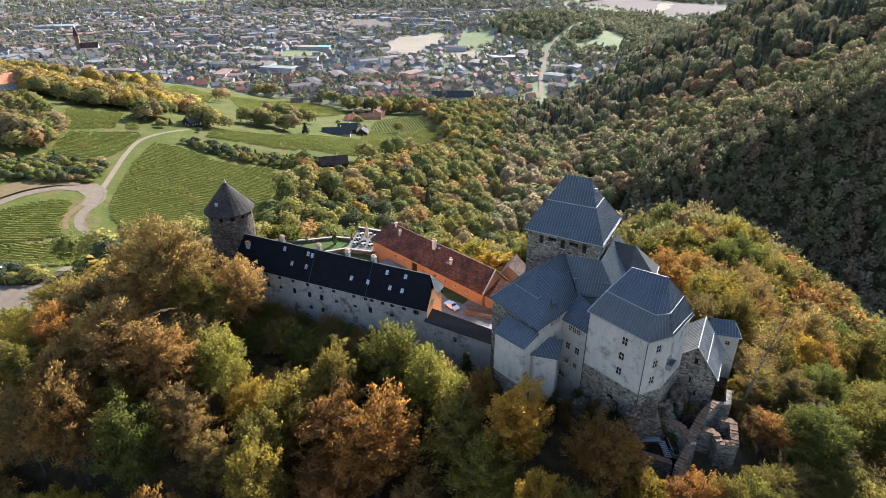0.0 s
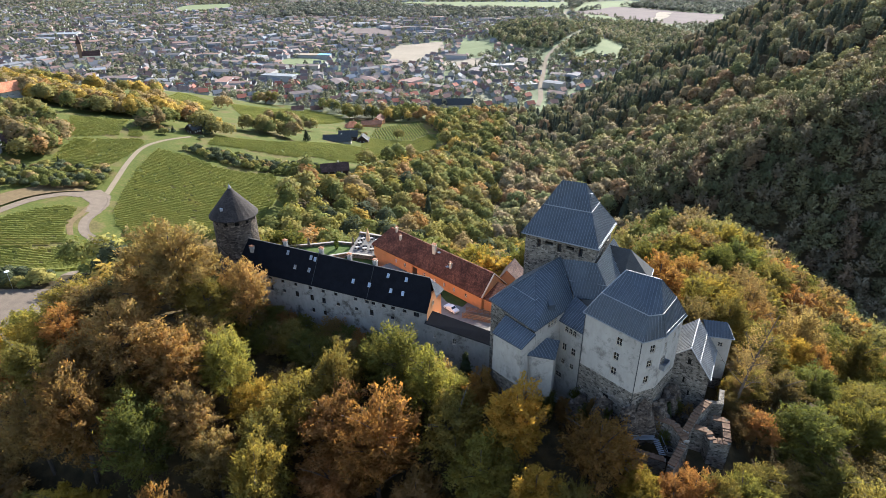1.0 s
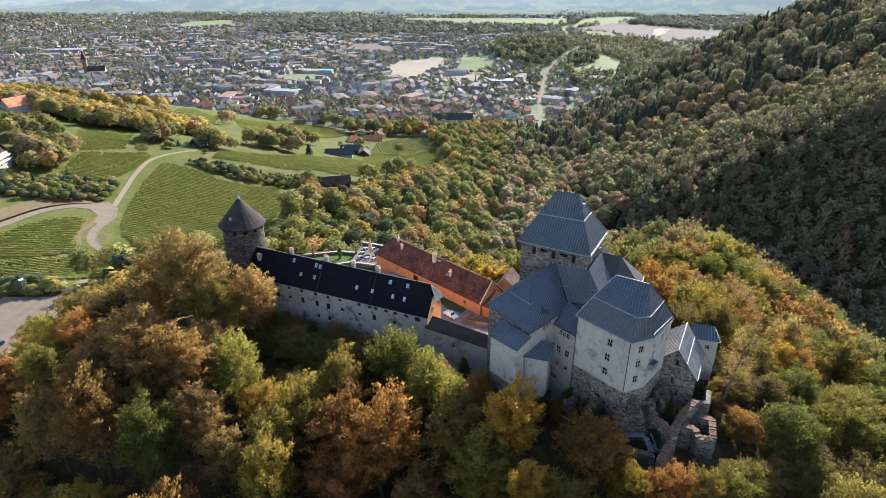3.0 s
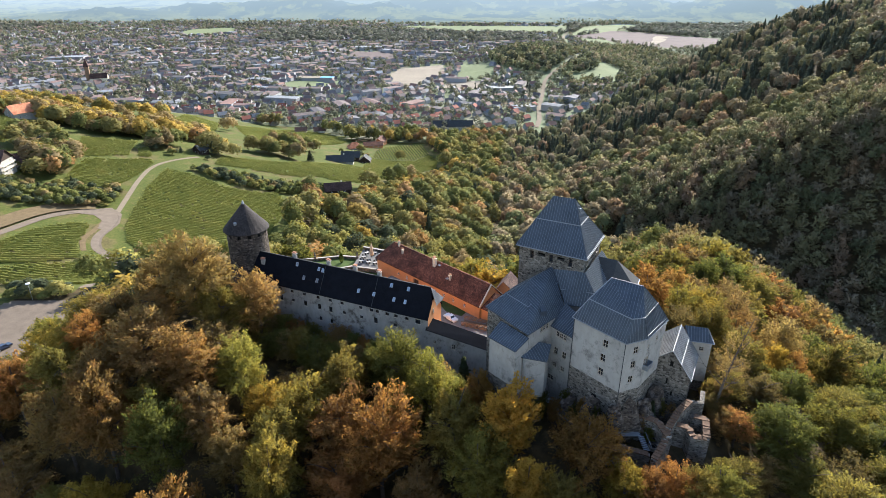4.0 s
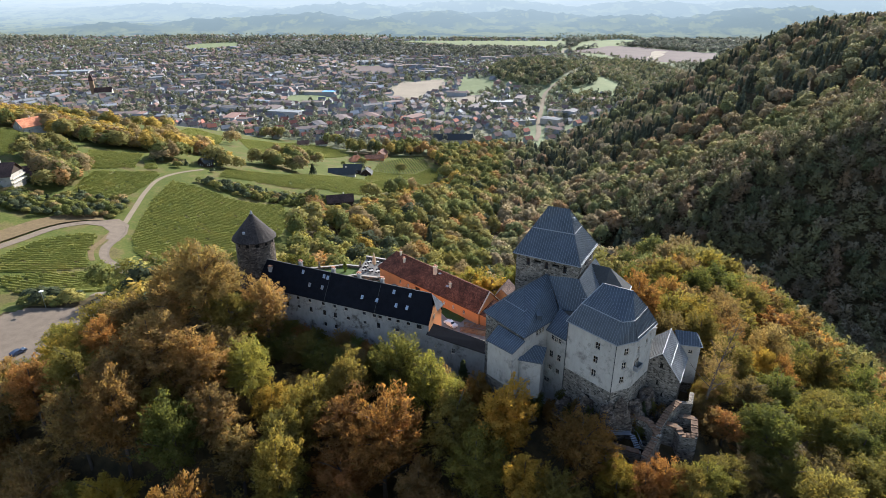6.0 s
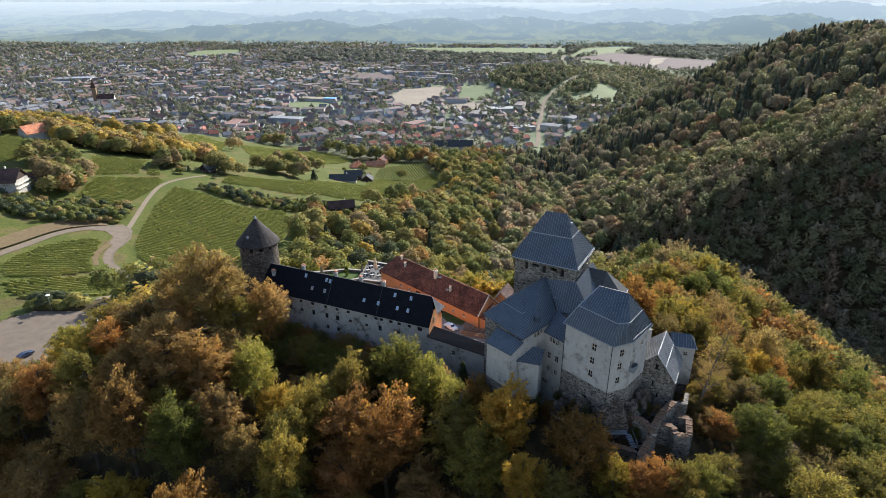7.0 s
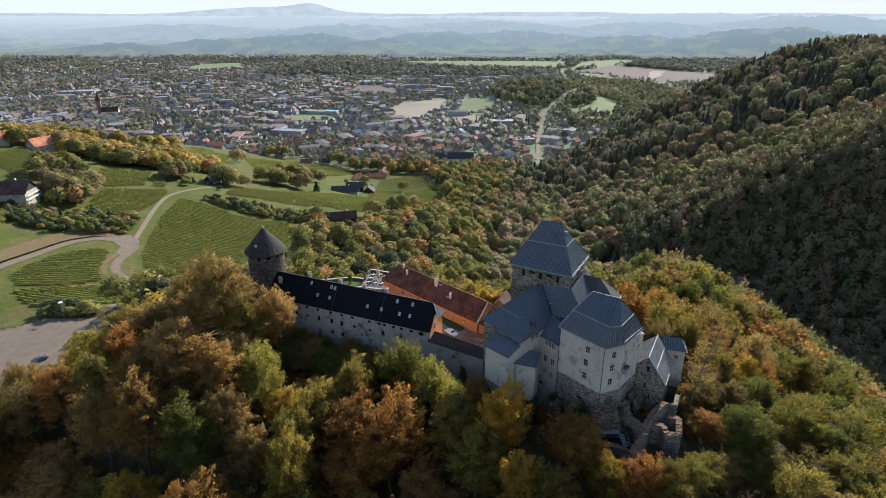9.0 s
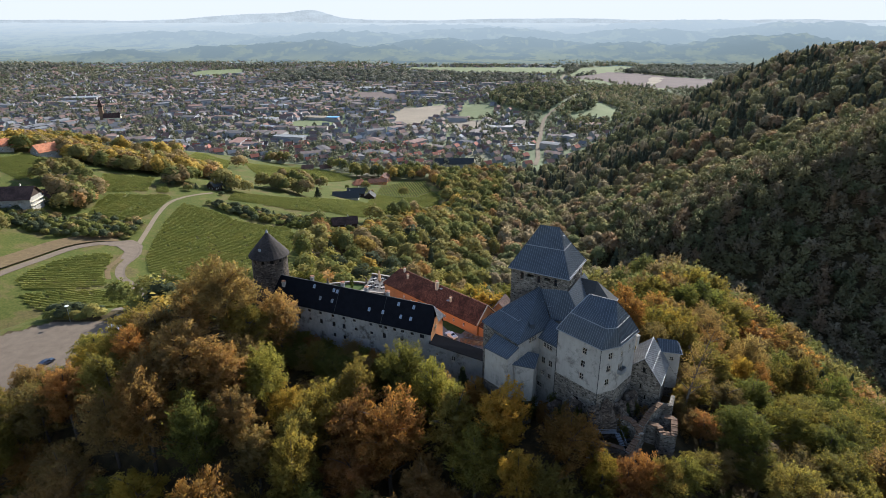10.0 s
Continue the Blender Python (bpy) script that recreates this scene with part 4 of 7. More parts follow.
# annexes at its castle end
ann = thing("orange_annex", "small orange annex with clay-tile roofs", "building")
roof(ann, [[rp(RL + 0.4, 4.8, 126.6), rp(RL + 5.5, 4.4, 126.4), rp(RL + 5.5, -1.5, 129.2), rp(RL + 0.4, -1.5, 129.4)]], MAT["red_tile"])
wall(ann, rp(RL + 0.4, 4.4, 0)[:2], rp(RL + 5.3, 4.2, 0)[:2], 112, 126.5, MAT["orange"])
wall(ann, rp(RL + 5.3, 4.2, 0)[:2], rp(RL + 5.3, -1.5, 0)[:2], 112, 126.5, MAT["orange"], top=129.0)
hx, hy = 18.6, 148.0
roof(ann, [[(hx - 3, hy - 2.6, 127.6), (hx - 0.5, hy - 3.4, 131.2), (hx + 2.5, hy + 4, 131.2), (hx, hy + 5, 127.6)],
           [(hx - 0.5, hy - 3.4, 131.2), (hx + 3.6, hy - 4.4, 127.4), (hx + 6, hy + 3, 127.4), (hx + 2.5, hy + 4, 131.2)]], MAT["brown_tile"])
bm = bmesh.new()
face(bm, [(hx - 2.8, hy - 2.2, 110), (hx + 3.4, hy - 4.0, 110), (hx + 3.4, hy - 4.0, 127.5), (hx - 0.4, hy - 3.0, 131.0), (hx - 2.8, hy - 2.2, 127.6)])
part("gable_wall", bm, MAT["orange"], ann)
wall(ann, (hx + 3.4, hy - 4), (hx + 5.8, hy + 3), 110, 127.4, MAT["orange"])
wall(ann, (hx, hy + 5), (hx - 2.8, hy - 2.2), 110, 127.5, MAT["orange"])


# ---- roads and the car park ----
ROAD = [(-245, 196), (-228, 225), (-221, 258), (-216, 285), (-207, 300), (-196, 308), (-188, 303), (-184, 288), (-182, 273), (-176, 261), (-166, 254), (-150, 238), (-133, 205), (-130, 176)]
drape("road", ROAD, 4.7, MAT["asphalt"], "narrow winding asphalt road between vineyards", "road")
BEND = [(-210, 297), (-203, 306), (-195, 314), (-187, 309), (-182, 296), (-181, 284), (-188, 284), (-191, 295), (-198, 300)]
drape("verge", [(-254, 200), (-237, 228), (-230, 258), (-224, 288), (-214, 305), (-204, 313)], 12.5, MAT["dry_bank"], "dry brown grass bank above the road", "bank", 0.1)
drape("verge", [(-190, 296), (-188, 282), (-186.5, 268), (-180, 256)], 2.6, MAT["dry_bank"], "worn earth verge inside the bend", "bank", 0.14)
TRACK = [(-190, 310), (-197, 341), (-202, 364), (-206, 391), (-203, 412), (-192, 440)]
drape("track", TRACK, 2.8, MAT["gravel"], "pale gravel farm track up the vineyard", "road", 0.16)
FAR_ROAD = [(140, 880), (152, 930), (165, 1020), (190, 1149), (212, 1257), (243, 1325), (300, 1420), (345, 1540), (380, 1700), (395, 1950), (430, 2250), (520, 2600)]
drape("road", FAR_ROAD, 7.5, MAT["gravel"], "pale country road along the valley", "road", 1.2, 25)
drape("road", [(60, 2050), (30, 1858), (28, 1700), (22, 1560), (5, 1420), (-23, 1301), (-79, 1184), (-140, 1090)], 9, MAT["asphalt"], "railway line curving through the valley", "railway", 1.0, 25)
drape("road", [(-1130, 2250), (-1060, 1950), (-900, 1640), (-740, 1400), (-560, 1180), (-400, 1020), (-220, 930)], 11, MAT["asphalt"], "main street through the town", "road", 1.0, 25)


def patch(name, outline, material, label, category, lift=0.2, step=6.0):
    """A sheet of ground with its own surface inside an outline."""
    xs, ys = [p[0] for p in outline], [p[1] for p in outline]
    bm = bmesh.new()
    nx2, ny2 = max(2, int((max(xs) - min(xs)) / step)), max(2, int((max(ys) - min(ys)) / step))
    ux, uy = np.linspace(min(xs), max(xs), nx2 + 1), np.linspace(min(ys), max(ys), ny2 + 1)
    PX, PY = np.meshgrid(ux, uy)
    PZ = height(PX, PY) + lift
    vs = {}
    for j in range(ny2):
        for i in range(nx2):
            if inside((ux[i] + ux[i + 1]) / 2, (uy[j] + uy[j + 1]) / 2, outline):
                q = []
                for a, b in ((i, j), (i + 1, j), (i + 1, j + 1), (i, j + 1)):
                    if (a, b) not in vs:
                        vs[a, b] = bm.verts.new((PX[b, a], PY[b, a], PZ[b, a]))
                    q.append(vs[a, b])
                bm.faces.new(q).smooth = True
    return tagged(part(name, bm, material), label, category, kind="structure")


LOT = [(-152, 112), (-176, 130), (-172, 148), (-160, 157), (-153, 163), (-149, 166), (-130, 166), (-117, 171), (-112, 158), (-118, 146), (-118, 135), (-128, 126), (-134, 112)]
patch("car_park", LOT, MAT["asphalt"], "worn grey asphalt car park below the trees", "car park", 0.15, 1.5)
patch("road", BEND, MAT["asphalt"], "widened asphalt bend where the farm track meets the road", "road", 0.2, 0.5)
NEAR_FIELDS = [("field_tan", [(-137, 1385), (-98, 1501), (2, 1548), (6, 1422), (-36, 1302), (-74, 1199)], "pale brown stubble field in the valley"), 
               ("field_tan", [(-4, 1215), (15, 1290), (86, 1275), (76, 1200)], "pale brown stubble field in the valley"), 
               ("field_green", [(24, 1309), (46, 1541), (120, 1420), (103, 1305)], "light green meadow beside the railway"), 
               ("field_brown", [(-275, 1690), (-258, 1850), (-150, 1820), (-130, 1620)], "dark ploughed field in the valley")]
FAR_FIELDS = [("field_green", [(461, 2314), (599, 2720), (801, 2830), (871, 2768), (765, 2569), (553, 2397)], "bright green field on the plain"),
              ("field_brown", [(456, 2285), (564, 2395), (673, 2523), (764, 2445), (870, 2308), (972, 2202), (865, 1951), (712, 1922), (589, 2052), (551, 2202)], "dark ploughed field on the plain"),
              ("field_green", [(270, 1240), (250, 1330), (300, 1400), (380, 1500), (420, 1420), (360, 1260)], "light green meadow beside the country road"),
              ("field_green", [(467, 2189), (547, 2194), (585, 2044), (708, 1914), (672, 1855), (565, 1963), (487, 2056)], "green field strip below the ploughed field"),
              ("field_tan", [(673, 2051), (777, 2286), (825, 2275), (704, 2030)], "pale brown field strip on the plain"),
              ("field_tan", [(-270, 2900), (-240, 3060), (500, 3100), (520, 2880)], "long pale stubble field on the plain"),
              ("field_green", [(-213, 2640), (-150, 2740), (540, 2740), (472, 2429), (98, 2447)], "long green field on the plain")]
HILL_FIELDS = [("field_green", [(-1029, 2438), (-1020, 2588), (-877, 2655), (-810, 2444), (-955, 2305)], "green field behind the town"),
               ("field_green", [(-368, 1254), (-290, 1315), (-232, 1255), (-289, 1191)], "green sports field at the town edge"),
               ("field_green", [(-1543, 2640), (-1500, 2740), (-1374, 2740), (-1420, 2630)], "green field far behind the town")]
FIELDS = NEAR_FIELDS + FAR_FIELDS + HILL_FIELDS
for i, (k, o, lab) in enumerate(FIELDS):
    if "country road" in lab:                       # lies on the foot of the wooded hill
        patch("field", o, MAT[k], lab, "field", 0.8, 5)
        continue
    bm = bmesh.new()
    dense = [(ax + (bx - ax) * j / 8, ay + (by - ay) * j / 8) for (ax, ay), (bx, by) in zip(o, o[1:] + o[:1]) for j in range(8)]
    rim = [bm.verts.new((x + 5 * math.sin(y / 31 + i), y + 5 * math.sin(x / 37), float(height(x, y)) + 1.0 + 0.2 * i)) for x, y in dense]
    bmesh.ops.triangulate(bm, faces=[bm.faces.new(rim)])
    tagged(part("field", bm, MAT[k]), lab, "field", kind="structure")

# ---- vineyards ----
m = Mat("vine_foliage", 0.9, 0, 0.15)
c = m.ramp(m.noise(0.09, 5), (0.35, (0.2, 0.21, 0.048)), (0.6, (0.28, 0.265, 0.064)), (0.78, (0.4, 0.3, 0.08)))
m.colour(m.mix(0.5, c, m.ramp(m.noise(1.6, 5), (0.3, (0.11, 0.135, 0.034)), (0.7, (0.28, 0.28, 0.085)))))
m.bump(m.noise(3, 4), 0.9, 0.3)
tr = m.n.new("ShaderNodeBsdfTranslucent")
m.l.new(m.b.inputs["Base Color"].links[0].from_socket, tr.inputs["Color"])
mx = m.n.new("ShaderNodeMixShader")
mx.inputs[0].default_value = 0.5
for k, sock in ((1, m.b.outputs[0]), (2, tr.outputs[0])):
    m.l.new(sock, mx.inputs[k])
m.l.new(mx.outputs[0], m.n["Material Output"].inputs["Surface"])
MAT["vine"] = m.m
ROADSIDE_VINES = [([(-197, 394), (-176, 389), (-153, 380), (-137, 378), (-118, 386), (-106, 370), (-104, 338), (-105, 303), (-113, 270), (-134, 260), (-154, 263), (-167, 273), (-177, 290), (-184, 314), (-192, 351), (-195, 376)], (1, 0.04), 2.3),
                  ([(-247, 385), (-215, 410), (-209, 403), (-206, 375), (-206, 356), (-207, 342), (-214, 337), (-226, 340), (-237, 341), (-243, 362)], (1, 0.3), 2.6),
                  ([(-276, 434), (-260, 443), (-243, 452), (-230, 410), (-253, 386)], (1, 0.25), 2.4),
                  ([(-233, 429), (-229, 440), (-216, 416), (-224, 411)], (1, 0.25), 2.4)]
SLOPE_VINES = [([(-335, 400), (-352, 425), (-350, 460), (-328, 442), (-303, 395), (-306, 378)], (1, 0.5), 2.6),
               ([(-215, 236), (-215, 250), (-212, 267), (-205, 280), (-197, 288), (-192, 285), (-188, 272), (-184, 259), (-177, 249), (-189, 237), (-206, 228)], (1, 0.45), 2.3),
               ([(-206, 224), (-196, 232), (-184, 239), (-169, 246), (-158, 245), (-147, 229), (-133, 195), (-136, 182), (-150, 186), (-179, 211), (-196, 217)], (1, 0.1), 2.1)]
FAR_VINES = [([(-181, 460), (-165, 468), (-139, 480), (-111, 530), (-90, 545), (-74, 541), (-67, 458), (-85, 447), (-101, 445), (-118, 432), (-147, 430), (-175, 424)], (1, 0.3), 3.2),
             ([(-82, 640), (-84, 722), (-62, 755), (-27, 763), (-18, 704), (-34, 660)], (-0.2, 1), 3.6),
             ([(-80, 560), (-80, 634), (-36, 655), (-17, 698), (-7, 666), (-8, 622), (-29, 582), (-47, 511), (-62, 465), (-68, 500)], (1, 0.75), 3.4),
             ([(-314, 676), (-350, 800), (-279, 731), (-236, 592), (-246, 570), (-278, 601)], (1, 0.3), 3.2),
             ([(-275, 760), (-254, 772), (-225, 850), (-187, 840), (-150, 806), (-128, 768), (-138, 735), (-152, 670), (-205, 600)], (1, 0.35), 3.4)]
VINES = ROADSIDE_VINES + SLOPE_VINES + FAR_VINES
rng = np.random.default_rng(3)
for outline, way, gap_rows in VINES:
    w = np.array(way) / np.hypot(*way)
    s = np.array((-w[1], w[0]))
    o = np.array(outline, float)
    a0, a1, b0, b1 = (o @ w).min(), (o @ w).max(), (o @ s).min(), (o @ s).max()
    V, Q = [], []
    step = 1.1
    for b in np.arange(b0, b1, gap_rows):
        us = np.arange(a0, a1, step)
        P = us[:, None] * w + b * s + rng.normal(size=(len(us), 1)) * 0.07 * s
        ok = inside(P[:, 0], P[:, 1], outline)
        z = height(P[:, 0], P[:, 1])
        hgt = 1.15 + rng.uniform(-0.22, 0.2, len(us))
        wid = 0.34 + rng.uniform(-0.12, 0.14, len(us))
        gap = rng.random(len(us)) < 0.03
        prev = None
        for i in range(len(us)):
            if not ok[i] or gap[i]:
                prev = None
                continue
            n0 = len(V)
            V += [(*(P[i] - s * wid[i]), z[i] + 0.35), (*(P[i] - s * wid[i] * 0.7), z[i] + hgt[i]), (*(P[i] + s * wid[i] * 0.7), z[i] + hgt[i]), (*(P[i] + s * wid[i]), z[i] + 0.35)]
            if prev is not None:
                for k in range(3):
                    Q += [(prev + k, n0 + k, n0 + k + 1), (prev + k, n0 + k + 1, prev + k + 1)]
            prev = n0
        # loose leaf sprays along the row
        at = np.repeat(np.flatnonzero(ok & ~gap), 6)
        if len(at):
            n = len(at)
            mid = np.concatenate([P[at] + (rng.uniform(-0.55, 0.55, (n, 1)) * w + rng.normal(size=(n, 1)) * 0.24 * s), (z[at] + rng.uniform(0.55, 1.75, n))[:, None]], 1)
            tri = mid[:, None, :] + rng.normal(size=(n, 3, 3)) * 0.27
            n0 = len(V)
            V += [tuple(q) for q in tri.reshape(-1, 3)]
            Q += [(n0 + 3 * k, n0 + 3 * k + 1, n0 + 3 * k + 2) for k in range(n)]
    vm = grid_mesh("vineyard", np.array(V), np.array(Q))
    vm.materials.append(MAT["vine"])
    tagged(new("vineyard", vm), "rows of green vines turning yellow on a grassy slope", "vineyard", kind="stuff")


# ---- trees ----
def crown_points(rs, n, rad, hgt, base, lobes, conifer=False, flat=0.6, core=None):
    """Leaf places and the ways they face, on boughs that fan out and droop from the trunk."""
    if conifer:
        k = rs.random(n) ** 0.7
        step = (k * 12) % 1
        z = base + (hgt - base) * (1 - k)
        a = rs.uniform(0, 2 * np.pi, n)
        r = rad * (k * 0.85 + 0.06) * (0.55 + 0.45 * step) * rs.uniform(0.5, 1.05, n) * (1 + 0.25 * np.sin(a * 5 + np.floor(k * 12) * 2.1))
        p = np.stack([r * np.cos(a), r * np.sin(a), z - 0.16 * (hgt - base) * r / rad / 2], -1)
        out = np.stack([np.cos(a), np.sin(a), 0.7 + 0 * a], -1)
        return p, out / np.linalg.norm(out, axis=1)[:, None], None
    if lobes <= 50:                      # a closed dome with shallow bumps, as seen from afar
        half = (hgt - base) / 2
        c = rs.normal(size=(lobes, 3))
        c[:, 2] = np.abs(c[:, 2]) * 0.9 - 0.15
        c /= np.linalg.norm(c, axis=1)[:, None]
        swell = rs.uniform(0.06, 0.3, lobes)
        v = rs.normal(size=(n, 3))
        v[:, 2] = np.where(v[:, 2] < -0.2, -v[:, 2], v[:, 2])
        v /= np.linalg.norm(v, axis=1)[:, None]
        near_ = v @ c.T
        j = near_.argmax(1)
        r = 0.72 + swell[j] * np.clip(1 - (1 - near_[np.arange(n), j]) * lobes * 0.16, -0.6, 1) + rs.normal(size=n) * 0.09
        az = np.arctan2(v[:, 1], v[:, 0])
        ph = rs.uniform(0, 6.28, 2)
        r = r * (1 + 0.12 * np.sin(az + ph[0]) + 0.08 * np.sin(2 * az + ph[1]))
        p = v * r[:, None] * np.array((rad, rad, half * 1.25)) + np.array((0, 0, base + half * 0.72))
        out = v * 0.9 + (v - c[j]) * 0.55 + np.array((0, 0, 0.1))
        return p, out / np.linalg.norm(out, axis=1)[:, None], None
    half = (hgt - base) / 2
    mid_z = base + half * 0.95
    d = rs.normal(size=(lobes, 3))
    d[:, 2] = d[:, 2] * 0.9 + 0.3
    d /= np.linalg.norm(d, axis=1)[:, None]
    az = np.arctan2(d[:, 1], d[:, 0])
    ph = rs.uniform(0, 6.28, 4)
    lop = 1 + 0.14 * np.sin(az + ph[0]) + 0.13 * np.sin(2 * az + ph[1]) + 0.1 * np.sin(5 * az + ph[2]) + 0.1 * np.sin(7 * d[:, 2] + 3 * az + ph[3])
    lop = lop * np.where(rs.random(lobes) < 0.14, rs.uniform(1.05, 1.2, lobes), 1)
    reach = rs.uniform(0.08, 1.0, lobes) ** 0.45 * 0.84 * lop
    foot = d * reach[:, None] * np.array((rad, rad, half * 1.02)) + np.array((0, 0, mid_z))
    foot[:, 2] -= half * 0.16 * np.hypot(d[:, 0], d[:, 1]) * reach
    lead = d * np.array((1, 1, 0.6)) + np.array((0, 0, 0.55)) + rs.normal(size=(lobes, 3)) * 0.3   # each twig's way: out and up
    lead /= np.linalg.norm(lead, axis=1)[:, None]
    long_ = rad * rs.uniform(0.24, 0.46, lobes)
    thick = rad * rs.uniform(0.07, 0.15, lobes)
    j = rs.choice(lobes, n, p=(long_ * thick) / (long_ * thick).sum())
    u = rs.uniform(-0.5, 0.62, n)
    v = rs.normal(size=(n, 3))
    v[:, 2] *= flat + 0.2
    taper = np.sqrt(np.clip(1 - (u / 0.66) ** 2, 0.06, 1))
    p = foot[j] + lead[j] * (u * long_[j])[:, None] + v * (thick[j] * taper * 0.72)[:, None]
    p[:, 2] -= 0.2 * long_[j] * np.clip(u, 0, 1) ** 2
    tree_out = (p - np.array((0, 0, mid_z - 0.35 * half))) / np.array((rad, rad, half))
    tree_out /= np.linalg.norm(tree_out, axis=1)[:, None] + 1e-6
    out = v * 0.4 + tree_out * 0.62 + lead[j] * 0.25
    return p, out / np.linalg.norm(out, axis=1)[:, None], lead[j]


def sprays(rs, p, out, size, jitter=0.7, lead=None):
    """Three-cornered leaf sprays, drawn out along the twigs: vertices (n, 3, 3), and the ways they face."""
    n = len(p)
    nor = out + rs.normal(size=(n, 3)) * jitter * 0.6
    nor /= np.linalg.norm(nor, axis=1)[:, None]
    lie = nor + rs.normal(size=(n, 3)) * 0.45
    t = np.cross(lie, rs.normal(size=(n, 3))) if lead is None else lead + rs.normal(size=(n, 3)) * 0.5
    t /= np.linalg.norm(t, axis=1)[:, None] + 1e-9
    b = np.cross(lie, t)
    b /= np.linalg.norm(b, axis=1)[:, None] + 1e-9
    s = size * rs.uniform(0.55, 1.4, n)[:, None]
    k = rs.uniform(0.5, 0.95, n)[:, None] * (1 if lead is None else 0.62)
    return np.stack([p - t * s - b * s * k * 0.5, p + t * s * 0.9 - b * s * k * 0.6, p + b * s * k * 1.1 + t * s * rs.uniform(-0.6, 0.6, n)[:, None]], 1), nor


def set_facing(me, nor):
    """The way each leaf faces, kept on its corners."""
    me.attributes.new("custom_normal", "FLOAT_VECTOR", "POINT").data.foreach_set("vector", np.asarray(nor, np.float32).ravel())


def crown_mesh(name, seed, n, rad, hgt, base, lobes, size, conifer=False):
    rs = np.random.default_rng(seed)
    p, out, lead = crown_points(rs, n, rad, hgt, base, lobes, conifer)
    v, nor = sprays(rs, p, out, size, 0.75, lead)
    cm = grid_mesh(name, v.reshape(-1, 3), np.arange(n * 3).reshape(-1, 3))
    cm.polygons.foreach_set("use_smooth", np.ones(n, bool))
    set_facing(cm, np.repeat(nor, 3, 0))
    cm.materials.append(MAT["leaf"])
    return cm


def trunk_mesh(name, seed, hgt, base, rad):
    rs = random.Random(seed)
    bm = bmesh.new()

    def limb(a, b, r0, r1, bend):
        ring = None
        for i in range(5):
            t = i / 4
            c = Vector(a).lerp(Vector(b), t) + Vector(bend) * math.sin(t * math.pi)
            r = r0 + (r1 - r0) * t
            new_ring = [bm.verts.new((c.x + r * math.cos(k * math.pi / 3), c.y + r * math.sin(k * math.pi / 3), c.z)) for k in range(6)]
            if ring:
                for k in range(6):
                    bm.faces.new((ring[k], ring[(k + 1) % 6], new_ring[(k + 1) % 6], new_ring[k]))
            ring = new_ring
    limb((0, 0, -2.5), (rs.uniform(-0.6, 0.6), rs.uniform(-0.6, 0.6), hgt * 0.86), 0.42, 0.08, (rs.uniform(-0.4, 0.4), rs.uniform(-0.4, 0.4), 0))
    for i in range(9):
        a = rs.uniform(0, 6.28)
        z = base + (hgt - base) * rs.uniform(0.0, 0.6)
        k = rad * rs.uniform(0.5, 0.85)
        limb((0, 0, z), (k * math.cos(a), k * math.sin(a), z + k * rs.uniform(0.5, 1.0)), 0.16, 0.03, (0, 0, 0.5))
    tm = bpy.data.meshes.new(name)
    bm.to_mesh(tm)
    bm.free()
    tm.materials.append(MAT["bark"])
    return tm


TINTS = {"green": (0.142, 0.15, 0.046), "olive": (0.216, 0.19, 0.059), "yellow-green": (0.235, 0.213, 0.058), "yellow": (0.37, 0.262, 0.058),
         "orange": (0.31, 0.18, 0.064), "russet": (0.29, 0.17, 0.07), "brown": (0.25, 0.185, 0.085), "dark green": (0.075, 0.088, 0.05)}
BROAD = []
for k in range(10):
    r = random.Random(40 + k)
    H, R0_, base = 20.0, r.uniform(5.2, 6.4), r.uniform(3.5, 6.0)
    BROAD.append((crown_mesh("crown", 10 + k, 15000, R0_, H, base, r.randint(170, 230), 0.25), trunk_mesh("trunk", k, H, base, R0_)))
FAR_BROAD = []
for k in range(8):
    r = random.Random(140 + k)
    H, R0_, base = 20.0, r.uniform(5.2, 6.4), r.uniform(2.5, 4.5)
    FAR_BROAD.append((crown_mesh("crown", 110 + k, 4200, R0_, H, base, r.randint(110, 150), 0.5), trunk_mesh("trunk", 130 + k, H, base, R0_)))
FIR = [(crown_mesh("crown", 70 + k, 4200, 3.6, 22.0, 2.0, 1, 0.5, True), trunk_mesh("trunk", 90 + k, 22.0, 3, 0.6)) for k in range(2)]
TEMPLATE = {}


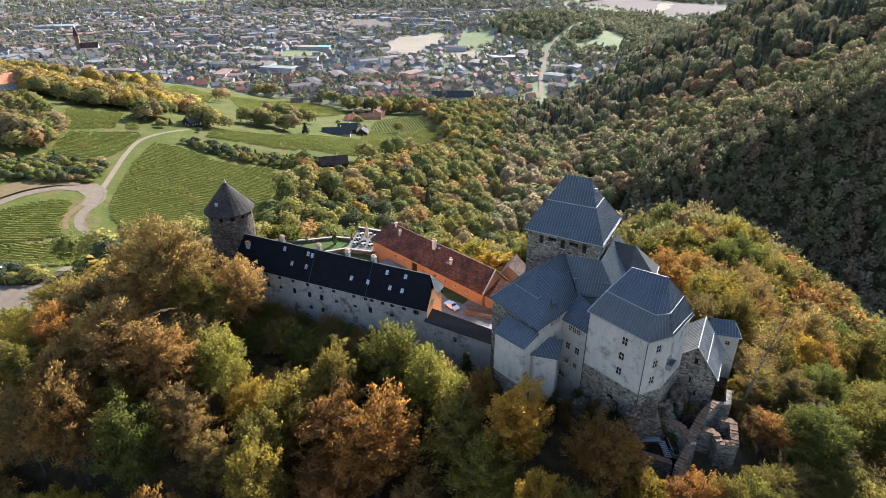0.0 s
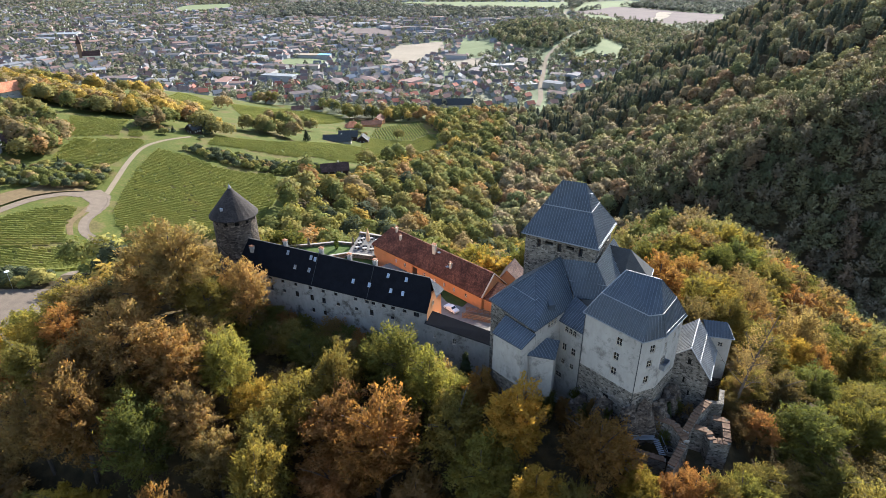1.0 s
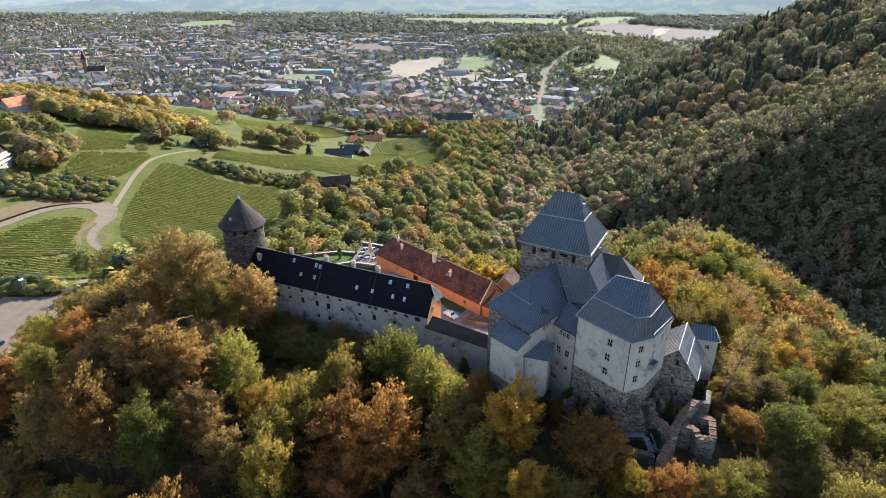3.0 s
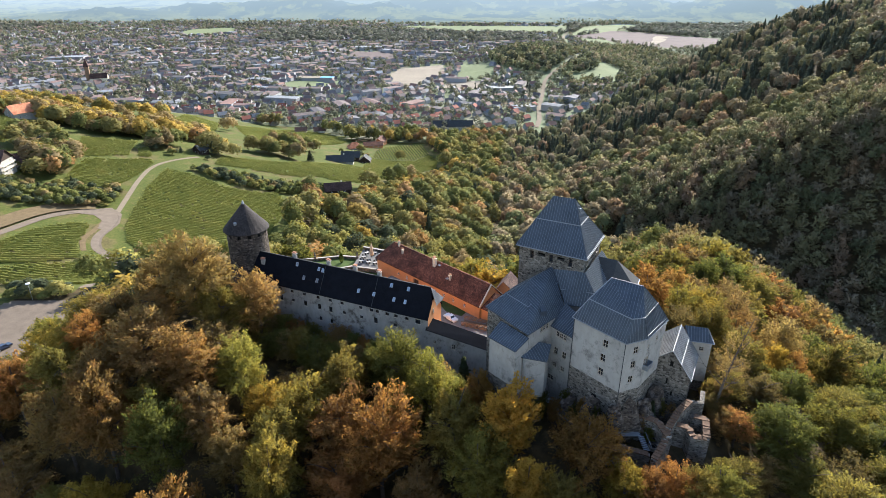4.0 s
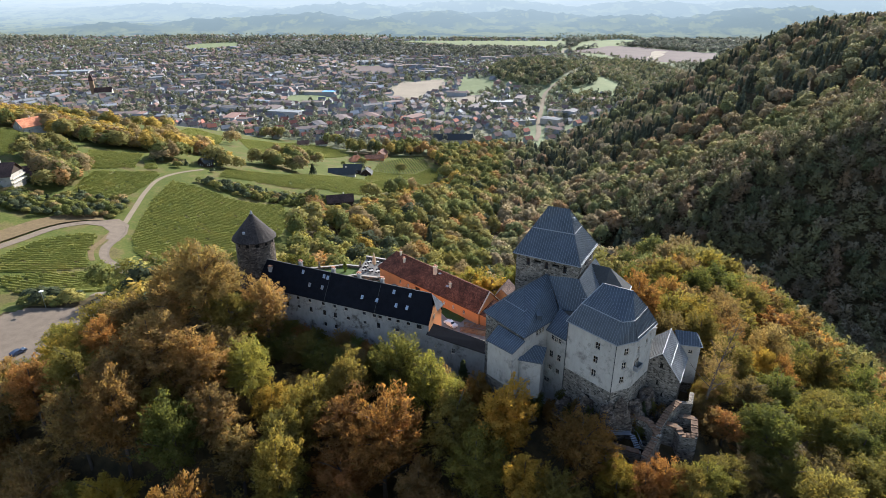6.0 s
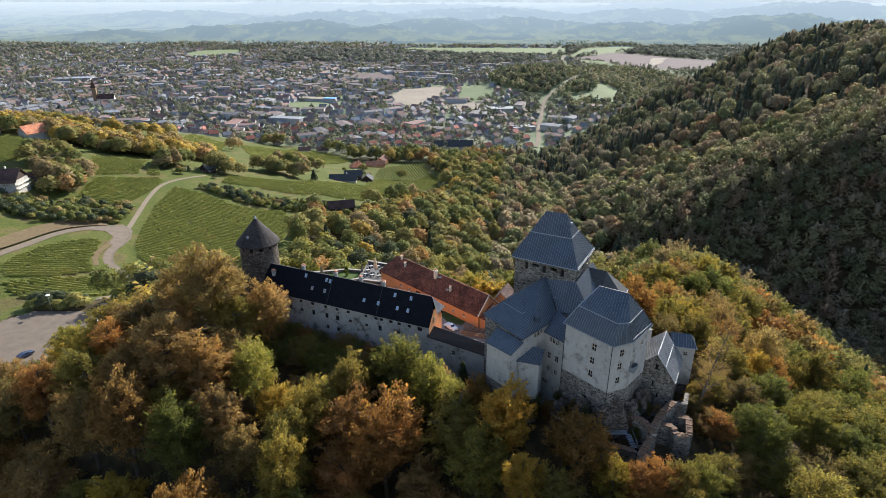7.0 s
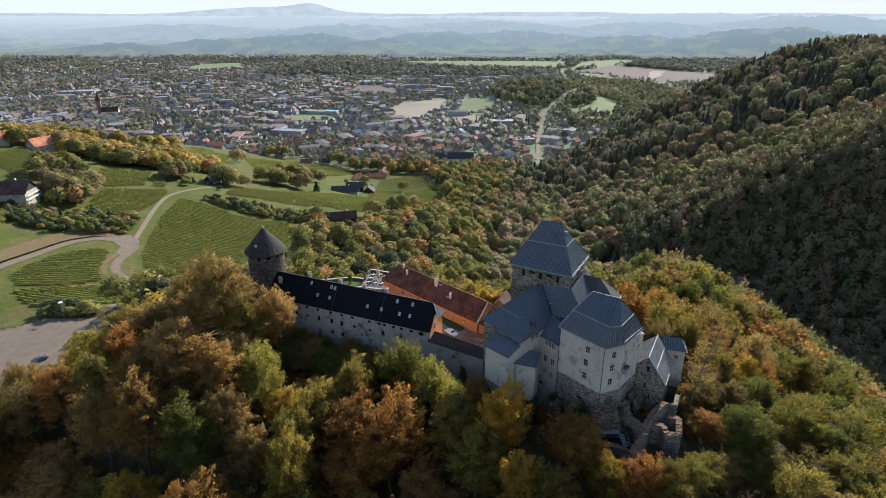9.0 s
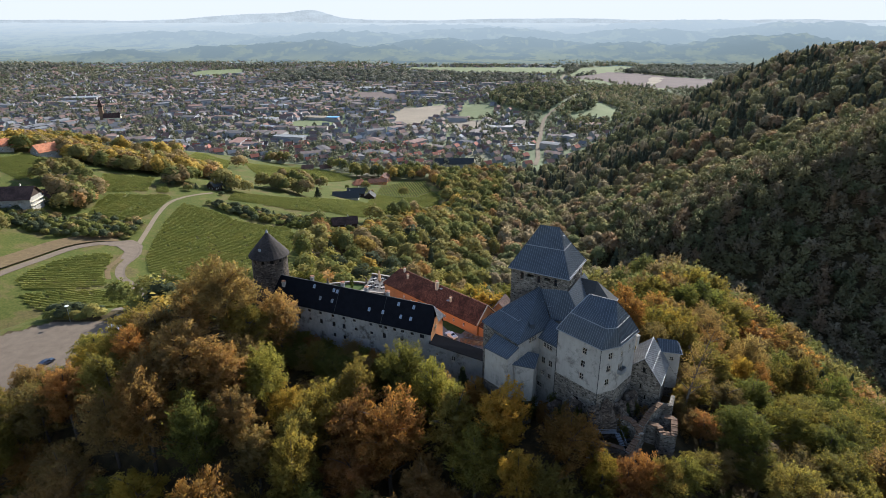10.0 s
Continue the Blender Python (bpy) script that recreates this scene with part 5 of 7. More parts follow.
def tree(x, y, tall, wide, tint, seed, behind=False):
    """A tree of its own, tall and wide in metres; tint names its leaf colour."""
    r = random.Random(seed)
    fir = tint == "dark green"
    key = ("fir", seed % len(FIR)) if fir else ("far", seed % len(FAR_BROAD)) if behind else ("broad", seed % len(BROAD))
    crown, stem = {"fir": FIR, "far": FAR_BROAD, "broad": BROAD}[key[0]][key[1]]
    base = float(height(x, y))
    if tall < wide * 2.1:            # young growth low on the slope: only its crown shows
        base, tall = base - (wide * 2.1 - tall), wide * 2.1
    m4 = Matrix.Translation((x, y, base - 0.3)) @ Matrix.Rotation(r.uniform(0, 6.28), 4, "Z") @ Matrix.Diagonal((wide / (3.6 if fir else 5.7), wide / (3.6 if fir else 5.7), tall / (22.0 if fir else 20.0), 1))
    if key not in TEMPLATE:
        t = new("tree")
        for nm, d in (("trunk", stem), ("crown", crown)):
            o2 = new(nm, d)
            o2.parent = t
        TEMPLATE[key] = t
        t.matrix_basis = m4
    else:
        src = TEMPLATE[key]
        old = src.scale.copy()
        src.scale = (1, 1, 1)
        t = copy_thing(src, m4)
        src.scale = old
    col = TINTS[tint]
    j = r.uniform(0.66, 1.0) if behind else r.uniform(0.85, 1.12) if x < 20 else r.uniform(0.62, 0.98)
    for ch in t.children:
        if ch.name.startswith("crown"):
            ch.color = (col[0] * j * r.uniform(0.9, 1.1), col[1] * j, col[2] * j, 1)
    words = {"green": "broadleaf tree still in full green leaf", "olive": "broadleaf tree with dull olive autumn leaves", "yellow-green": "broadleaf tree with yellow-green autumn leaves",
             "yellow": "broadleaf tree with bright yellow autumn leaves", "orange": "broadleaf tree with glowing orange autumn leaves", "russet": "beech with russet autumn leaves",
             "brown": "broadleaf tree with thin brown autumn leaves", "dark green": "slender dark green spruce"}[tint]
    tagged(t, words + " on the castle slope", "tree", "trees round the castle")
    return t


# trees that stand out: x, y, height of the top, width of the crown, tint
WEST_TREES = [(-63.7, 121.2, 159.5, 9.5, "brown"), (-57.5, 120, 144.5, 7.6, "olive"), (-49.5, 124, 146.0, 7.0, "brown"), (-49.5, 104.5, 138.5, 7.2, "yellow-green"), 
              (-42.2, 100.1, 129.0, 6.0, "yellow"), (-10.1, 105.4, 141.0, 6.6, "green"), (-2.6, 98, 138.5, 6.2, "yellow-green"), (-13.5, 86.0, 137.0, 9.0, "orange"), 
              (14.2, 86.5, 139.5, 7.6, "yellow"), (30.0, 81.5, 135.0, 7.4, "orange"), (17.0, 74.5, 131.0, 5.4, "yellow"), (2.5, 88.5, 133.5, 8.0, "olive"), 
              (-24.3, 103.6, 134.8, 6.6, "olive"), (-62.6, 87.7, 134.3, 7.4, "green")]
WING_TREES = [(-37.1, 81.0, 131.0, 7.0, "yellow-green"), (-71.0, 104.0, 147.0, 9.0, "brown"), (-76.0, 90.0, 140.5, 8.4, "russet"), 
              (-56.5, 75.0, 124.5, 7.6, "orange"), (-48.0, 88.0, 126.0, 6.6, "brown"), (-31.2, 74.5, 120.5, 4.4, "green"), (8.5, 99.0, 132.0, 4.6, "orange"), 
              (5.2, 108.5, 129.5, 3.0, "dark green"), (37.0, 74.5, 129.0, 5.2, "yellow"), (41.6, 73.0, 127.4, 4.8, "russet"), (46.0, 74.0, 128.6, 5.2, "orange"), 
              (50.6, 73.5, 128.0, 5.2, "olive"), (55.2, 74.5, 127.0, 5.4, "yellow-green"), (60.5, 77.5, 126.5, 5.2, "olive")]
FRONT_TREES = [(44.0, 64.0, 121.0, 6.6, "brown"), 
               (54.0, 64.0, 120.5, 6.6, "olive"), (34.0, 66.0, 124.0, 6.4, "yellow-green"), (64.0, 68.0, 121.0, 6.8, "green"), (24.0, 72.0, 127.0, 6.4, "olive"), 
               (64.2, 98.5, 130.0, 3.4, "brown"), (67.5, 105.0, 132.0, 4.6, "brown"), (63.0, 92.5, 127.5, 4.4, "brown"), (66.5, 100.0, 131.0, 5.0, "olive"), 
               ]
RUIN_TREES = [(70.0, 108.0, 131.0, 5.4, "brown"), 
              (28.0, 162.0, 133.0, 7.6, "green"), (36.0, 152.0, 134.0, 7.6, "yellow-green"), 
              (-84.0, 118.0, 143.0, 8.4, "brown"), (-90.0, 102.0, 138.0, 8.0, "olive"), (-96.0, 115.5, 136.0, 7.0, "yellow-green"), 
              (-98.0, 134.0, 132.0, 6.0, "brown"), (-104.0, 116.0, 131.5, 7.0, "yellow"), (-111.5, 114.5, 126.8, 6.6, "olive")]
SLOPE_TREES = [(-113.0, 105.0, 128.0, 7.6, "brown"), (-122.5, 105.0, 124.0, 7.4, "olive"), (-104.5, 104.5, 133.0, 8.0, "russet"), 
              (-132.0, 114.0, 117.0, 6.0, "brown"), (-122.0, 95.0, 124.5, 7.8, "yellow-green"), (-133.0, 98.0, 117.0, 7.4, "green"), 
              (-40.0, 124.0, 127.5, 4.6, "green"), (-33.0, 121.0, 127.0, 4.6, "green"), (-26.0, 117.5, 128.5, 4.8, "brown"), (-18.0, 114.0, 128.0, 4.6, "green"), 
              (-1.0, 106.5, 126.5, 4.4, "russet"), (21.5, 97.0, 128.4, 3.2, "green"), (26.0, 94.5, 128.0, 3.0, "russet"), (30.5, 92.5, 128.6, 3.0, "green")]
SCRUB = [(31.0, 92.0, 131.0, 1.7, "brown"), (33.2, 89.2, 131.4, 1.6, "green"), (35.2, 86.6, 130.6, 1.5, "brown"), (28.4, 96.0, 129.6, 1.8, "green"), 
         (43.4, 88.4, 129.6, 1.7, "brown"), (46.0, 90.4, 130.6, 2.0, "dark green"), (48.4, 92.4, 130.4, 1.9, "green"), (50.4, 91.6, 129.0, 1.7, "brown"), (44.6, 86.6, 127.0, 1.5, "green"),
         (60.8, 95.4, 129.0, 2.4, "brown"), (62.2, 98.6, 130.0, 2.6, "olive")]
YARD_TREES = SCRUB + [(35.5, 92.0, 127.4, 2.8, "brown"), (46.5, 94.5, 128.0, 2.8, "green")]
FLANK_TREES = [(74.0, 88.0, 131.5, 8.2, "green"), (117.0, 145.0, 113.0, 8.0, "green"), (87.6, 117.0, 128.5, 5.0, "yellow"), (92.4, 115.0, 126.5, 4.4, "orange"),
               (81.8, 128.0, 131.5, 6.2, "russet"), (71.5, 131.6, 136.5, 7.4, "yellow"), (64.0, 130.0, 139.5, 7.0, "yellow-green"), (76.0, 160.0, 128.5, 6.6, "orange"),
               (74.5, 99.5, 130.0, 5.6, "brown"), (115.0, 178.0, 116.0, 8.2, "olive"), (92.0, 173.0, 125.5, 6.4, "green"), (93.4, 156.0, 124.0, 7.4, "brown"),
               (138.0, 188.0, 101.0, 7.4, "olive"), (137.0, 151.0, 101.0, 4.6, "dark green"), (106.0, 117.0, 115.0, 7.0, "green"), (88.0, 90.0, 129.5, 7.8, "yellow-green"),
               (84.0, 78.0, 126.0, 7.0, "brown"), (66.0, 90.5, 128.0, 5.0, "russet"), (75.0, 78.0, 125.0, 6.2, "olive"), (66.0, 80.0, 124.5, 5.2, "brown"),
               (97.0, 103.0, 123.0, 7.0, "olive"), (85.0, 104.0, 129.0, 6.2, "green"), (103.0, 133.0, 119.0, 7.4, "olive"), (88.0, 140.0, 129.0, 6.6, "brown")]
SPECIAL = WEST_TREES + WING_TREES + FRONT_TREES + RUIN_TREES + SLOPE_TREES + YARD_TREES + FLANK_TREES
THICKET = [(-3, 607), (-26, 553), (-43, 486), (-61, 430), (-78, 401), (-93, 392), (-83, 352), (-60, 372), (-50, 387), (-36, 412), (-21, 457), (-3, 535), (10, 570), (12, 640)]
KEEP_OUT = [THICKET, [(-62, 139), (-2, 112), (10, 100), (36, 83), (59, 86), (65, 104), (52, 128), (26, 150), (20, 156), (-10, 180), (-24, 198), (-46, 192), (-52, 160), (-68, 156)],
            [(-176, 112), (-176, 150), (-160, 172), (-110, 176), (-104, 146), (-116, 122), (-130, 118), (-140, 110)],
            [(-94, 396), (-66, 396), (-66, 436), (-94, 436)], [(-22, 840), (50, 840), (50, 880), (-22, 880)],
            [(36, 76), (60, 78), (65, 92), (36, 92)]]
rng = np.random.default_rng(11)


def scatter(n, x0, x1, y0, y1, gap, taken, mask):
    """Places no nearer to each other than gap, where mask allows."""
    cell, out = {}, []
    for t in taken:
        cell.setdefault((int(t[0] // gap), int(t[1] // gap)), []).append(t[:2])
    P = np.stack([rng.uniform(x0, x1, n), rng.uniform(y0, y1, n)], -1)
    P = P[mask(P[:, 0], P[:, 1])]
    for x, y in P:
        c0, c1 = int(x // gap), int(y // gap)
        if all((x - a) ** 2 + (y - b) ** 2 > gap * gap for i in (-1, 0, 1) for j in (-1, 0, 1) for a, b in cell.get((c0 + i, c1 + j), ())):
            cell.setdefault((c0, c1), []).append((x, y))
            out.append((x, y))
    return out


def off_road(x, y, line, gap):
    return along(x, y, line, [0] * len(line))[0] > gap


def woods(x, y):
    ok = np.abs(x) < 0.86 * (y + 50) + 30
    for poly in KEEP_OUT + MEADOWS:
        ok &= ~inside(x, y, poly)
    return ok & off_road(x, y, ROAD, 7) & off_road(x, y, FAR_ROAD, 9) & (height(x, y) > 3)


def sight(x, y):
    """The highest tree that leaves the castle's walls in view."""
    wing_side = (x > -52) & (x < 12) & (y < 145)
    return np.where(wing_side & (y > 100), 126.5, np.where((x > 8) & (x < 64) & (y < 100), 122.0, 400.0))


def pick(tints, weights):
    return tints[int(rng.choice(len(tints), p=np.array(weights) / sum(weights)))]


NEAR_TINTS = (["olive", "brown", "russet", "yellow-green", "green", "orange", "yellow"], [30, 20, 6, 15, 22, 5, 3])
EAST_TINTS = (["olive", "brown", "russet", "green", "yellow-green", "orange"], [34, 28, 5, 23, 8, 3])
BELT = (["olive", "brown", "russet", "yellow-green", "green", "orange", "yellow", "dark green"], [27, 8, 2, 14, 34, 5, 7, 8])
WEST_TINTS = (["olive", "brown", "russet", "yellow-green", "orange", "yellow"], [26, 31, 13, 14, 12, 4])
count = 0
for i, (x, y, top, wide, tint) in enumerate(SPECIAL):
    tree(x, y, top - float(height(x, y)) + 0.3, wide, tint, i * 7 + 3)
for i in range(15):
    k = (i + 0.5) / 15
    x, y = -56 + 60 * k + rng.normal() * 1.0, 130 - 25 * k - 3.5 + rng.normal() * 1.2
    tree(x, y, 130.2 + rng.uniform(-1.4, 1.4) - float(height(x, y)), rng.uniform(4.2, 5.8), ("green", "olive", "green", "brown", "dark green")[i % 5] if i % 5 < 4 else "olive", 300 + i)
    SPECIAL.append((x, y))
for i in range(13):
    k = (i + 0.5) / 13
    x, y = -57 + 50 * k + rng.normal() * 0.7, 134.6 - 22 * k + rng.normal() * 0.7
    tree(x, y, 129.9 + rng.uniform(-1.3, 1.0) - 1.6 * k - float(height(x, y)), rng.uniform(3.2, 4.4), ("green", "olive", "brown", "green", "russet")[i % 5], 340 + i)
    SPECIAL.append((x, y))


def bare_tree(x, y, lean, tall, seed):
    """A tall half-bare tree: a leaning trunk, forked limbs and a thin veil of leaves."""
    r = random.Random(seed)
    z = float(height(x, y)) - 0.4
    t = thing("tree", "tall half-bare tree with a leaning grey trunk beside the ruin", "tree", "trees round the castle")

    def limb(bm, a, b, r0, r1, bend):
        ring = None
        side = (b - a).orthogonal().normalized()
        other = (b - a).normalized().cross(side)
        for i in range(6):
            k = i / 5
            c = a.lerp(b, k) + bend * math.sin(k * math.pi)
            w = r0 + (r1 - r0) * k
            now = [bm.verts.new(c + (side * math.cos(j * math.tau / 5) + other * math.sin(j * math.tau / 5)) * w) for j in range(5)]
            if ring:
                for j in range(5):
                    bm.faces.new((ring[j], ring[(j + 1) % 5], now[(j + 1) % 5], now[j]))
            ring = now
    foot, tip = Vector((x, y, z)), Vector((x + lean, y + 0.4 * lean, z + tall))
    bm = bmesh.new()
    limb(bm, foot, tip, 0.42, 0.06, Vector((-0.5, 0.2, 0.3)))
    trunk = part("trunk", bm, MAT["bark"], t)
    for i in range(15):
        k = 0.3 + 0.66 * i / 15
        a = foot.lerp(tip, k) + Vector((-0.5, 0.2, 0.3)) * math.sin(k * math.pi)
        way = i * 2.4 + r.uniform(-0.4, 0.4)
        far = r.uniform(3.2, 5.4) * (1.15 - 0.7 * k)
        b = a + Vector((math.cos(way) * far, math.sin(way) * far, far * r.uniform(0.6, 1.1)))
        bm = bmesh.new()
        limb(bm, a, b, 0.14 * (1.3 - k), 0.03, Vector((0, 0, -0.2)))
        for j in range(7):
            q = a.lerp(b, r.uniform(0.3, 1.0))
            limb(bm, q, q + Vector((r.uniform(-1, 1), r.uniform(-1, 1), r.uniform(0.2, 1.3))) * far * 0.36, 0.035, 0.012, Vector((0, 0, 0.1)))
        part("limb", bm, MAT["bark"], t)
    crown = part("crown", bmesh.new(), MAT["leaf"], t)
    crown.data = crown_mesh("crown", seed, 1500, 4.6, tall, tall * 0.34, 120, 0.2)
    crown.matrix_basis = Matrix.Translation(foot) @ Matrix.Shear("XY", 4, (lean / tall, 0.4 * lean / tall))
    crown.color = (*TINTS["brown"], 1)


bare_tree(61.8, 95.0, 6.0, 26.0, 77)
SPECIAL.append((64, 96))
near = scatter(9000, -140, 140, 62, 128, 8.4, SPECIAL, woods)
near.sort(key=lambda p: p[1])
for i, (x, y) in enumerate(near):
    g0 = float(height(x, y))
    tall = min(rng.uniform(15, 26), float(sight(x, y)) - g0)
    if tall < 3:
        continue
    tree(x, y, tall, min(rng.uniform(6.2, 9.0), tall * 0.55), pick(*(WEST_TINTS if x < -15 else NEAR_TINTS if x < 58 else EAST_TINTS)), 500 + i)
    count += 1
behind = scatter(9000, -60, 150, 128, 205, 9.0, SPECIAL + near, woods)
for i, (x, y) in enumerate(behind):
    tree(x, y, rng.uniform(12, 19), rng.uniform(5.6, 8.2), pick(*(EAST_TINTS if x > 45 else BELT)), 900 + i, True)


# ---- woodland farther off ----
def wood(name, places, variants, label, tints, tall, wide, size_seed, dull=0.0, leaf="leaf_far"):
    """Many trees as one mesh, each with its own tint; dull: how much grey-blue haze is painted into it."""
    rs = np.random.default_rng(size_seed)
    V, N, C, Q, total = [], [], [], [], 0
    for (x, y), z in zip(places, height(*np.array(places).T)):
        (v, nor), fir = variants[rs.integers(len(variants))]
        a = rs.uniform(0, 6.283)
        h, w = rs.uniform(*tall), rs.uniform(*wide)
        t = np.array(TINTS[tints[0][int(rs.choice(len(tints[0]), p=np.array(tints[1]) / sum(tints[1])))]])
        if fir:
            t, w = np.array(TINTS["dark green"]), w * 0.78
            h *= 1.02
        # haze painted into the leaf colour: tint drawn towards a cool grey
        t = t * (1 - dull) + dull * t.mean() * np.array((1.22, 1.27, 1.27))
        ca, sa = math.cos(a), math.sin(a)
        p = v * np.array((w, w, h))
        V.append(np.stack([p[:, 0] * ca - p[:, 1] * sa + x, p[:, 0] * sa + p[:, 1] * ca + y, p[:, 2] + z - 0.3], -1))
        N.append(np.stack([nor[:, 0] * ca - nor[:, 1] * sa, nor[:, 0] * sa + nor[:, 1] * ca, nor[:, 2]], -1))
        C.append(np.tile(np.array((*(t * rs.uniform(0.8, 1.2)), 1.0), np.float32), (len(v), 1)))
        total += len(v)
    V, C, N = np.concatenate(V), np.concatenate(C), np.concatenate(N)
    wm = grid_mesh(name, V, np.arange(total).reshape(-1, 3))
    wm.polygons.foreach_set("use_smooth", np.ones(total // 3, bool))
    set_facing(wm, N)
    wm.attributes.new("tint", "FLOAT_COLOR", "POINT").data.foreach_set("color", C.ravel())
    wm.materials.append(MAT[leaf])
    return tagged(new(name, wm), label, "woodland", kind="stuff")


def unit(seed, n, size, lobes=14, conifer=False, base=0.18, jitter=0.3):
    """A crown one metre tall and wide, of drooping boughs covered in leaf sprays."""
    rs = np.random.default_rng(seed)
    scale3 = np.array((5.5, 5.5, 17))
    p, out, lead = crown_points(rs, n, 5.5, 17.0, base * 17, lobes, conifer, 0.7)
    v, nor = sprays(rs, p, out, size, jitter, lead)
    return v.reshape(-1, 3) / scale3, np.repeat(nor, 3, 0)


MIDDLE = [(unit(200 + i, 900, 0.64, 30 + 2 * i), False) for i in range(10)]
MIDDLE = MIDDLE * 2 + [(unit(230, 900, 0.6, 1, True), True)]
ROUND = [(unit(300 + i, 560, 0.86, 30 + 2 * i), False) for i in range(8)]
SPRUCE = [(unit(330 + i, 300, 1.15, 1, True), True) for i in range(2)]
FARTHER = ROUND * 2 + SPRUCE[:1]
STEEP, CREST = ROUND * 3 + SPRUCE, ROUND + SPRUCE * 6
GORGE = [(unit(280 + i, 620, 0.8, 70 + 4 * i), False) for i in range(6)]
DISTANT = [(unit(400 + i, 60, 2.1, 9, False, 0.05, 0.15), False) for i in range(6)] + [(unit(430, 30, 2.6, 1, True), True)]
DARK = (["olive", "brown", "russet", "green", "yellow-green", "orange"], [40, 30, 8, 17, 3, 2])
belt = scatter(16000, -300, 330, 124, 330, 8.4, near + behind + SPECIAL, woods)
deep = scatter(12000, 110, 420, 270, 470, 6.4, [p for p in belt if p[0] < 130], lambda x, y: woods(x, y) & (height(x, y) > 3) & (x > 128 + 0.1 * (y - 270)))
belt = [p for p in belt if not (p[0] > 128 + 0.1 * (p[1] - 270) and p[1] >= 270)]
gorge = scatter(40000, -420, 620, 330, 960, 8.9, belt, lambda x, y: woods(x, y) & (x > -112 - 0.3 * (y - 330)) & ((height(x, y) > 6)) & ~((y < 470) & (x < 420) & (x > 128 + 0.1 * (y - 270))))
east = [p for p in belt if p[0] > 45 and p[1] < 270]
FLANKING = [(unit(260 + i, 1300, 0.6, 105 + 4 * i), False) for i in range(7)]
wood("woodland", east, FLANKING * 2 + MIDDLE[-1:], "olive and brown woodland on the flank beyond the castle", EAST_TINTS, (11, 19), (5.4, 8.2), 31, 0.08, "leaf_belt")
wood("woodland", [p for p in belt if p not in set(east)], MIDDLE, "mixed autumn woodland behind the castle", BELT, (11, 19), (5.4, 8.2), 1, 0.04, "leaf_belt")
high = [p for p in gorge if height(*p) + 25 * math.sin(p[0] / 70) * math.sin(p[1] / 55) > 118 or p[1] > 600 and p[0] > 96 + 18 * math.sin(p[1] / 23)]
low = [p for p in gorge if p not in set(high)]
west = [p for p in low if p[0] < 30 + 0.12 * (p[1] - 330)]
wood("woodland", west, FARTHER, "mixed autumn woodland below the vineyards", BELT, (12, 20), (5.6, 8.4), 22, 0.1, "leaf_belt")
low = [p for p in low if p not in set(west)]
wood("woodland", low, STEEP, "dense autumn woodland on the steep gorge slopes", DARK, (13, 20), (5.8, 8.4), 2, 0.22)
wood("woodland", high, CREST, "dark spruce and beech wood along the hill's crest", DARK, (13, 20), (5.4, 7.8), 12, 0.34)
wood("woodland", deep, GORGE, "dense brown beech wood in the shaded gorge", DARK, (14, 21), (5.0, 7.0), 41, 0.34)
# copses and hedges among the vineyards
RIDGE_COPSES = [(-246, 350, 13, 11, 18), (-262, 368, 12, 11, 14), (-222, 452, 10, 11, 14), (-345, 500, 40, 22, 70), (-300, 478, 40, 18, 80), (-262, 480, 30, 20, 60), (-240, 520, 34, 20, 50), (-372, 470, 30, 20, 14), (-200, 436, 14, 10, 14), 
                (-186, 462, 16, 12, 16), (-150, 520, 30, 16, 22), (-150, 600, 26, 20, 20), (-262, 352, 16, 14, 12), (-285, 395, 14, 14, 14), (-300, 330, 22, 18, 14), 
                (-318, 300, 26, 26, 26), (-285, 262, 30, 26, 30), (-262, 215, 24, 22, 22), (-262, 175, 26, 24, 24)]
EDGE_COPSES = [(-74, 628, 7, 7, 6), (-62, 432, 12, 10, 8), (-129, 184, 4, 4, 4), (-100, 410, 10, 8, 10), (-400, 600, 60, 40, 40), 
               (-200, 690, 60, 40, 14), (-90, 660, 20, 26, 10), (-300, 640, 60, 40, 30), (-112, 238, 10, 12, 8), (-92, 252, 20, 10, 10), (-60, 520, 16, 20, 14), 
               (-40, 640, 20, 30, 16)]
COPSES = RIDGE_COPSES + EDGE_COPSES
CLEAR = [(-103, 556, 26), (-90, 588, 22), (-111, 712, 16), (-90, 742, 18), (-80, 410, 15), (-276, 326, 17), (-336, 454, 20), (-193, 446, 9), (-372, 446, 14)]   # open ground before the farms
SHRUBBY = [[(-152, 168), (-141, 168), (-128, 172), (-122, 177), (-126, 181), (-138, 175), (-152, 174)],
           [(-300, 300), (-262, 304), (-243, 298), (-226, 298), (-212, 306), (-198, 316), (-196, 331), (-202, 342), (-213, 334), (-231, 337), (-240, 324), (-300, 330)],
           [(-182, 401), (-161, 406), (-141, 407), (-120, 408), (-97, 417), (-94, 398), (-117, 390), (-138, 387), (-160, 390)]]
small, big = [], []
for poly in SHRUBBY:
    px, py = [p[0] for p in poly], [p[1] for p in poly]
    small += scatter(4000, min(px), max(px), min(py), max(py), 3.3, [], lambda x, y: inside(x, y, poly) & off_road(x, y, ROAD, 6) & off_road(x, y, TRACK, 5))
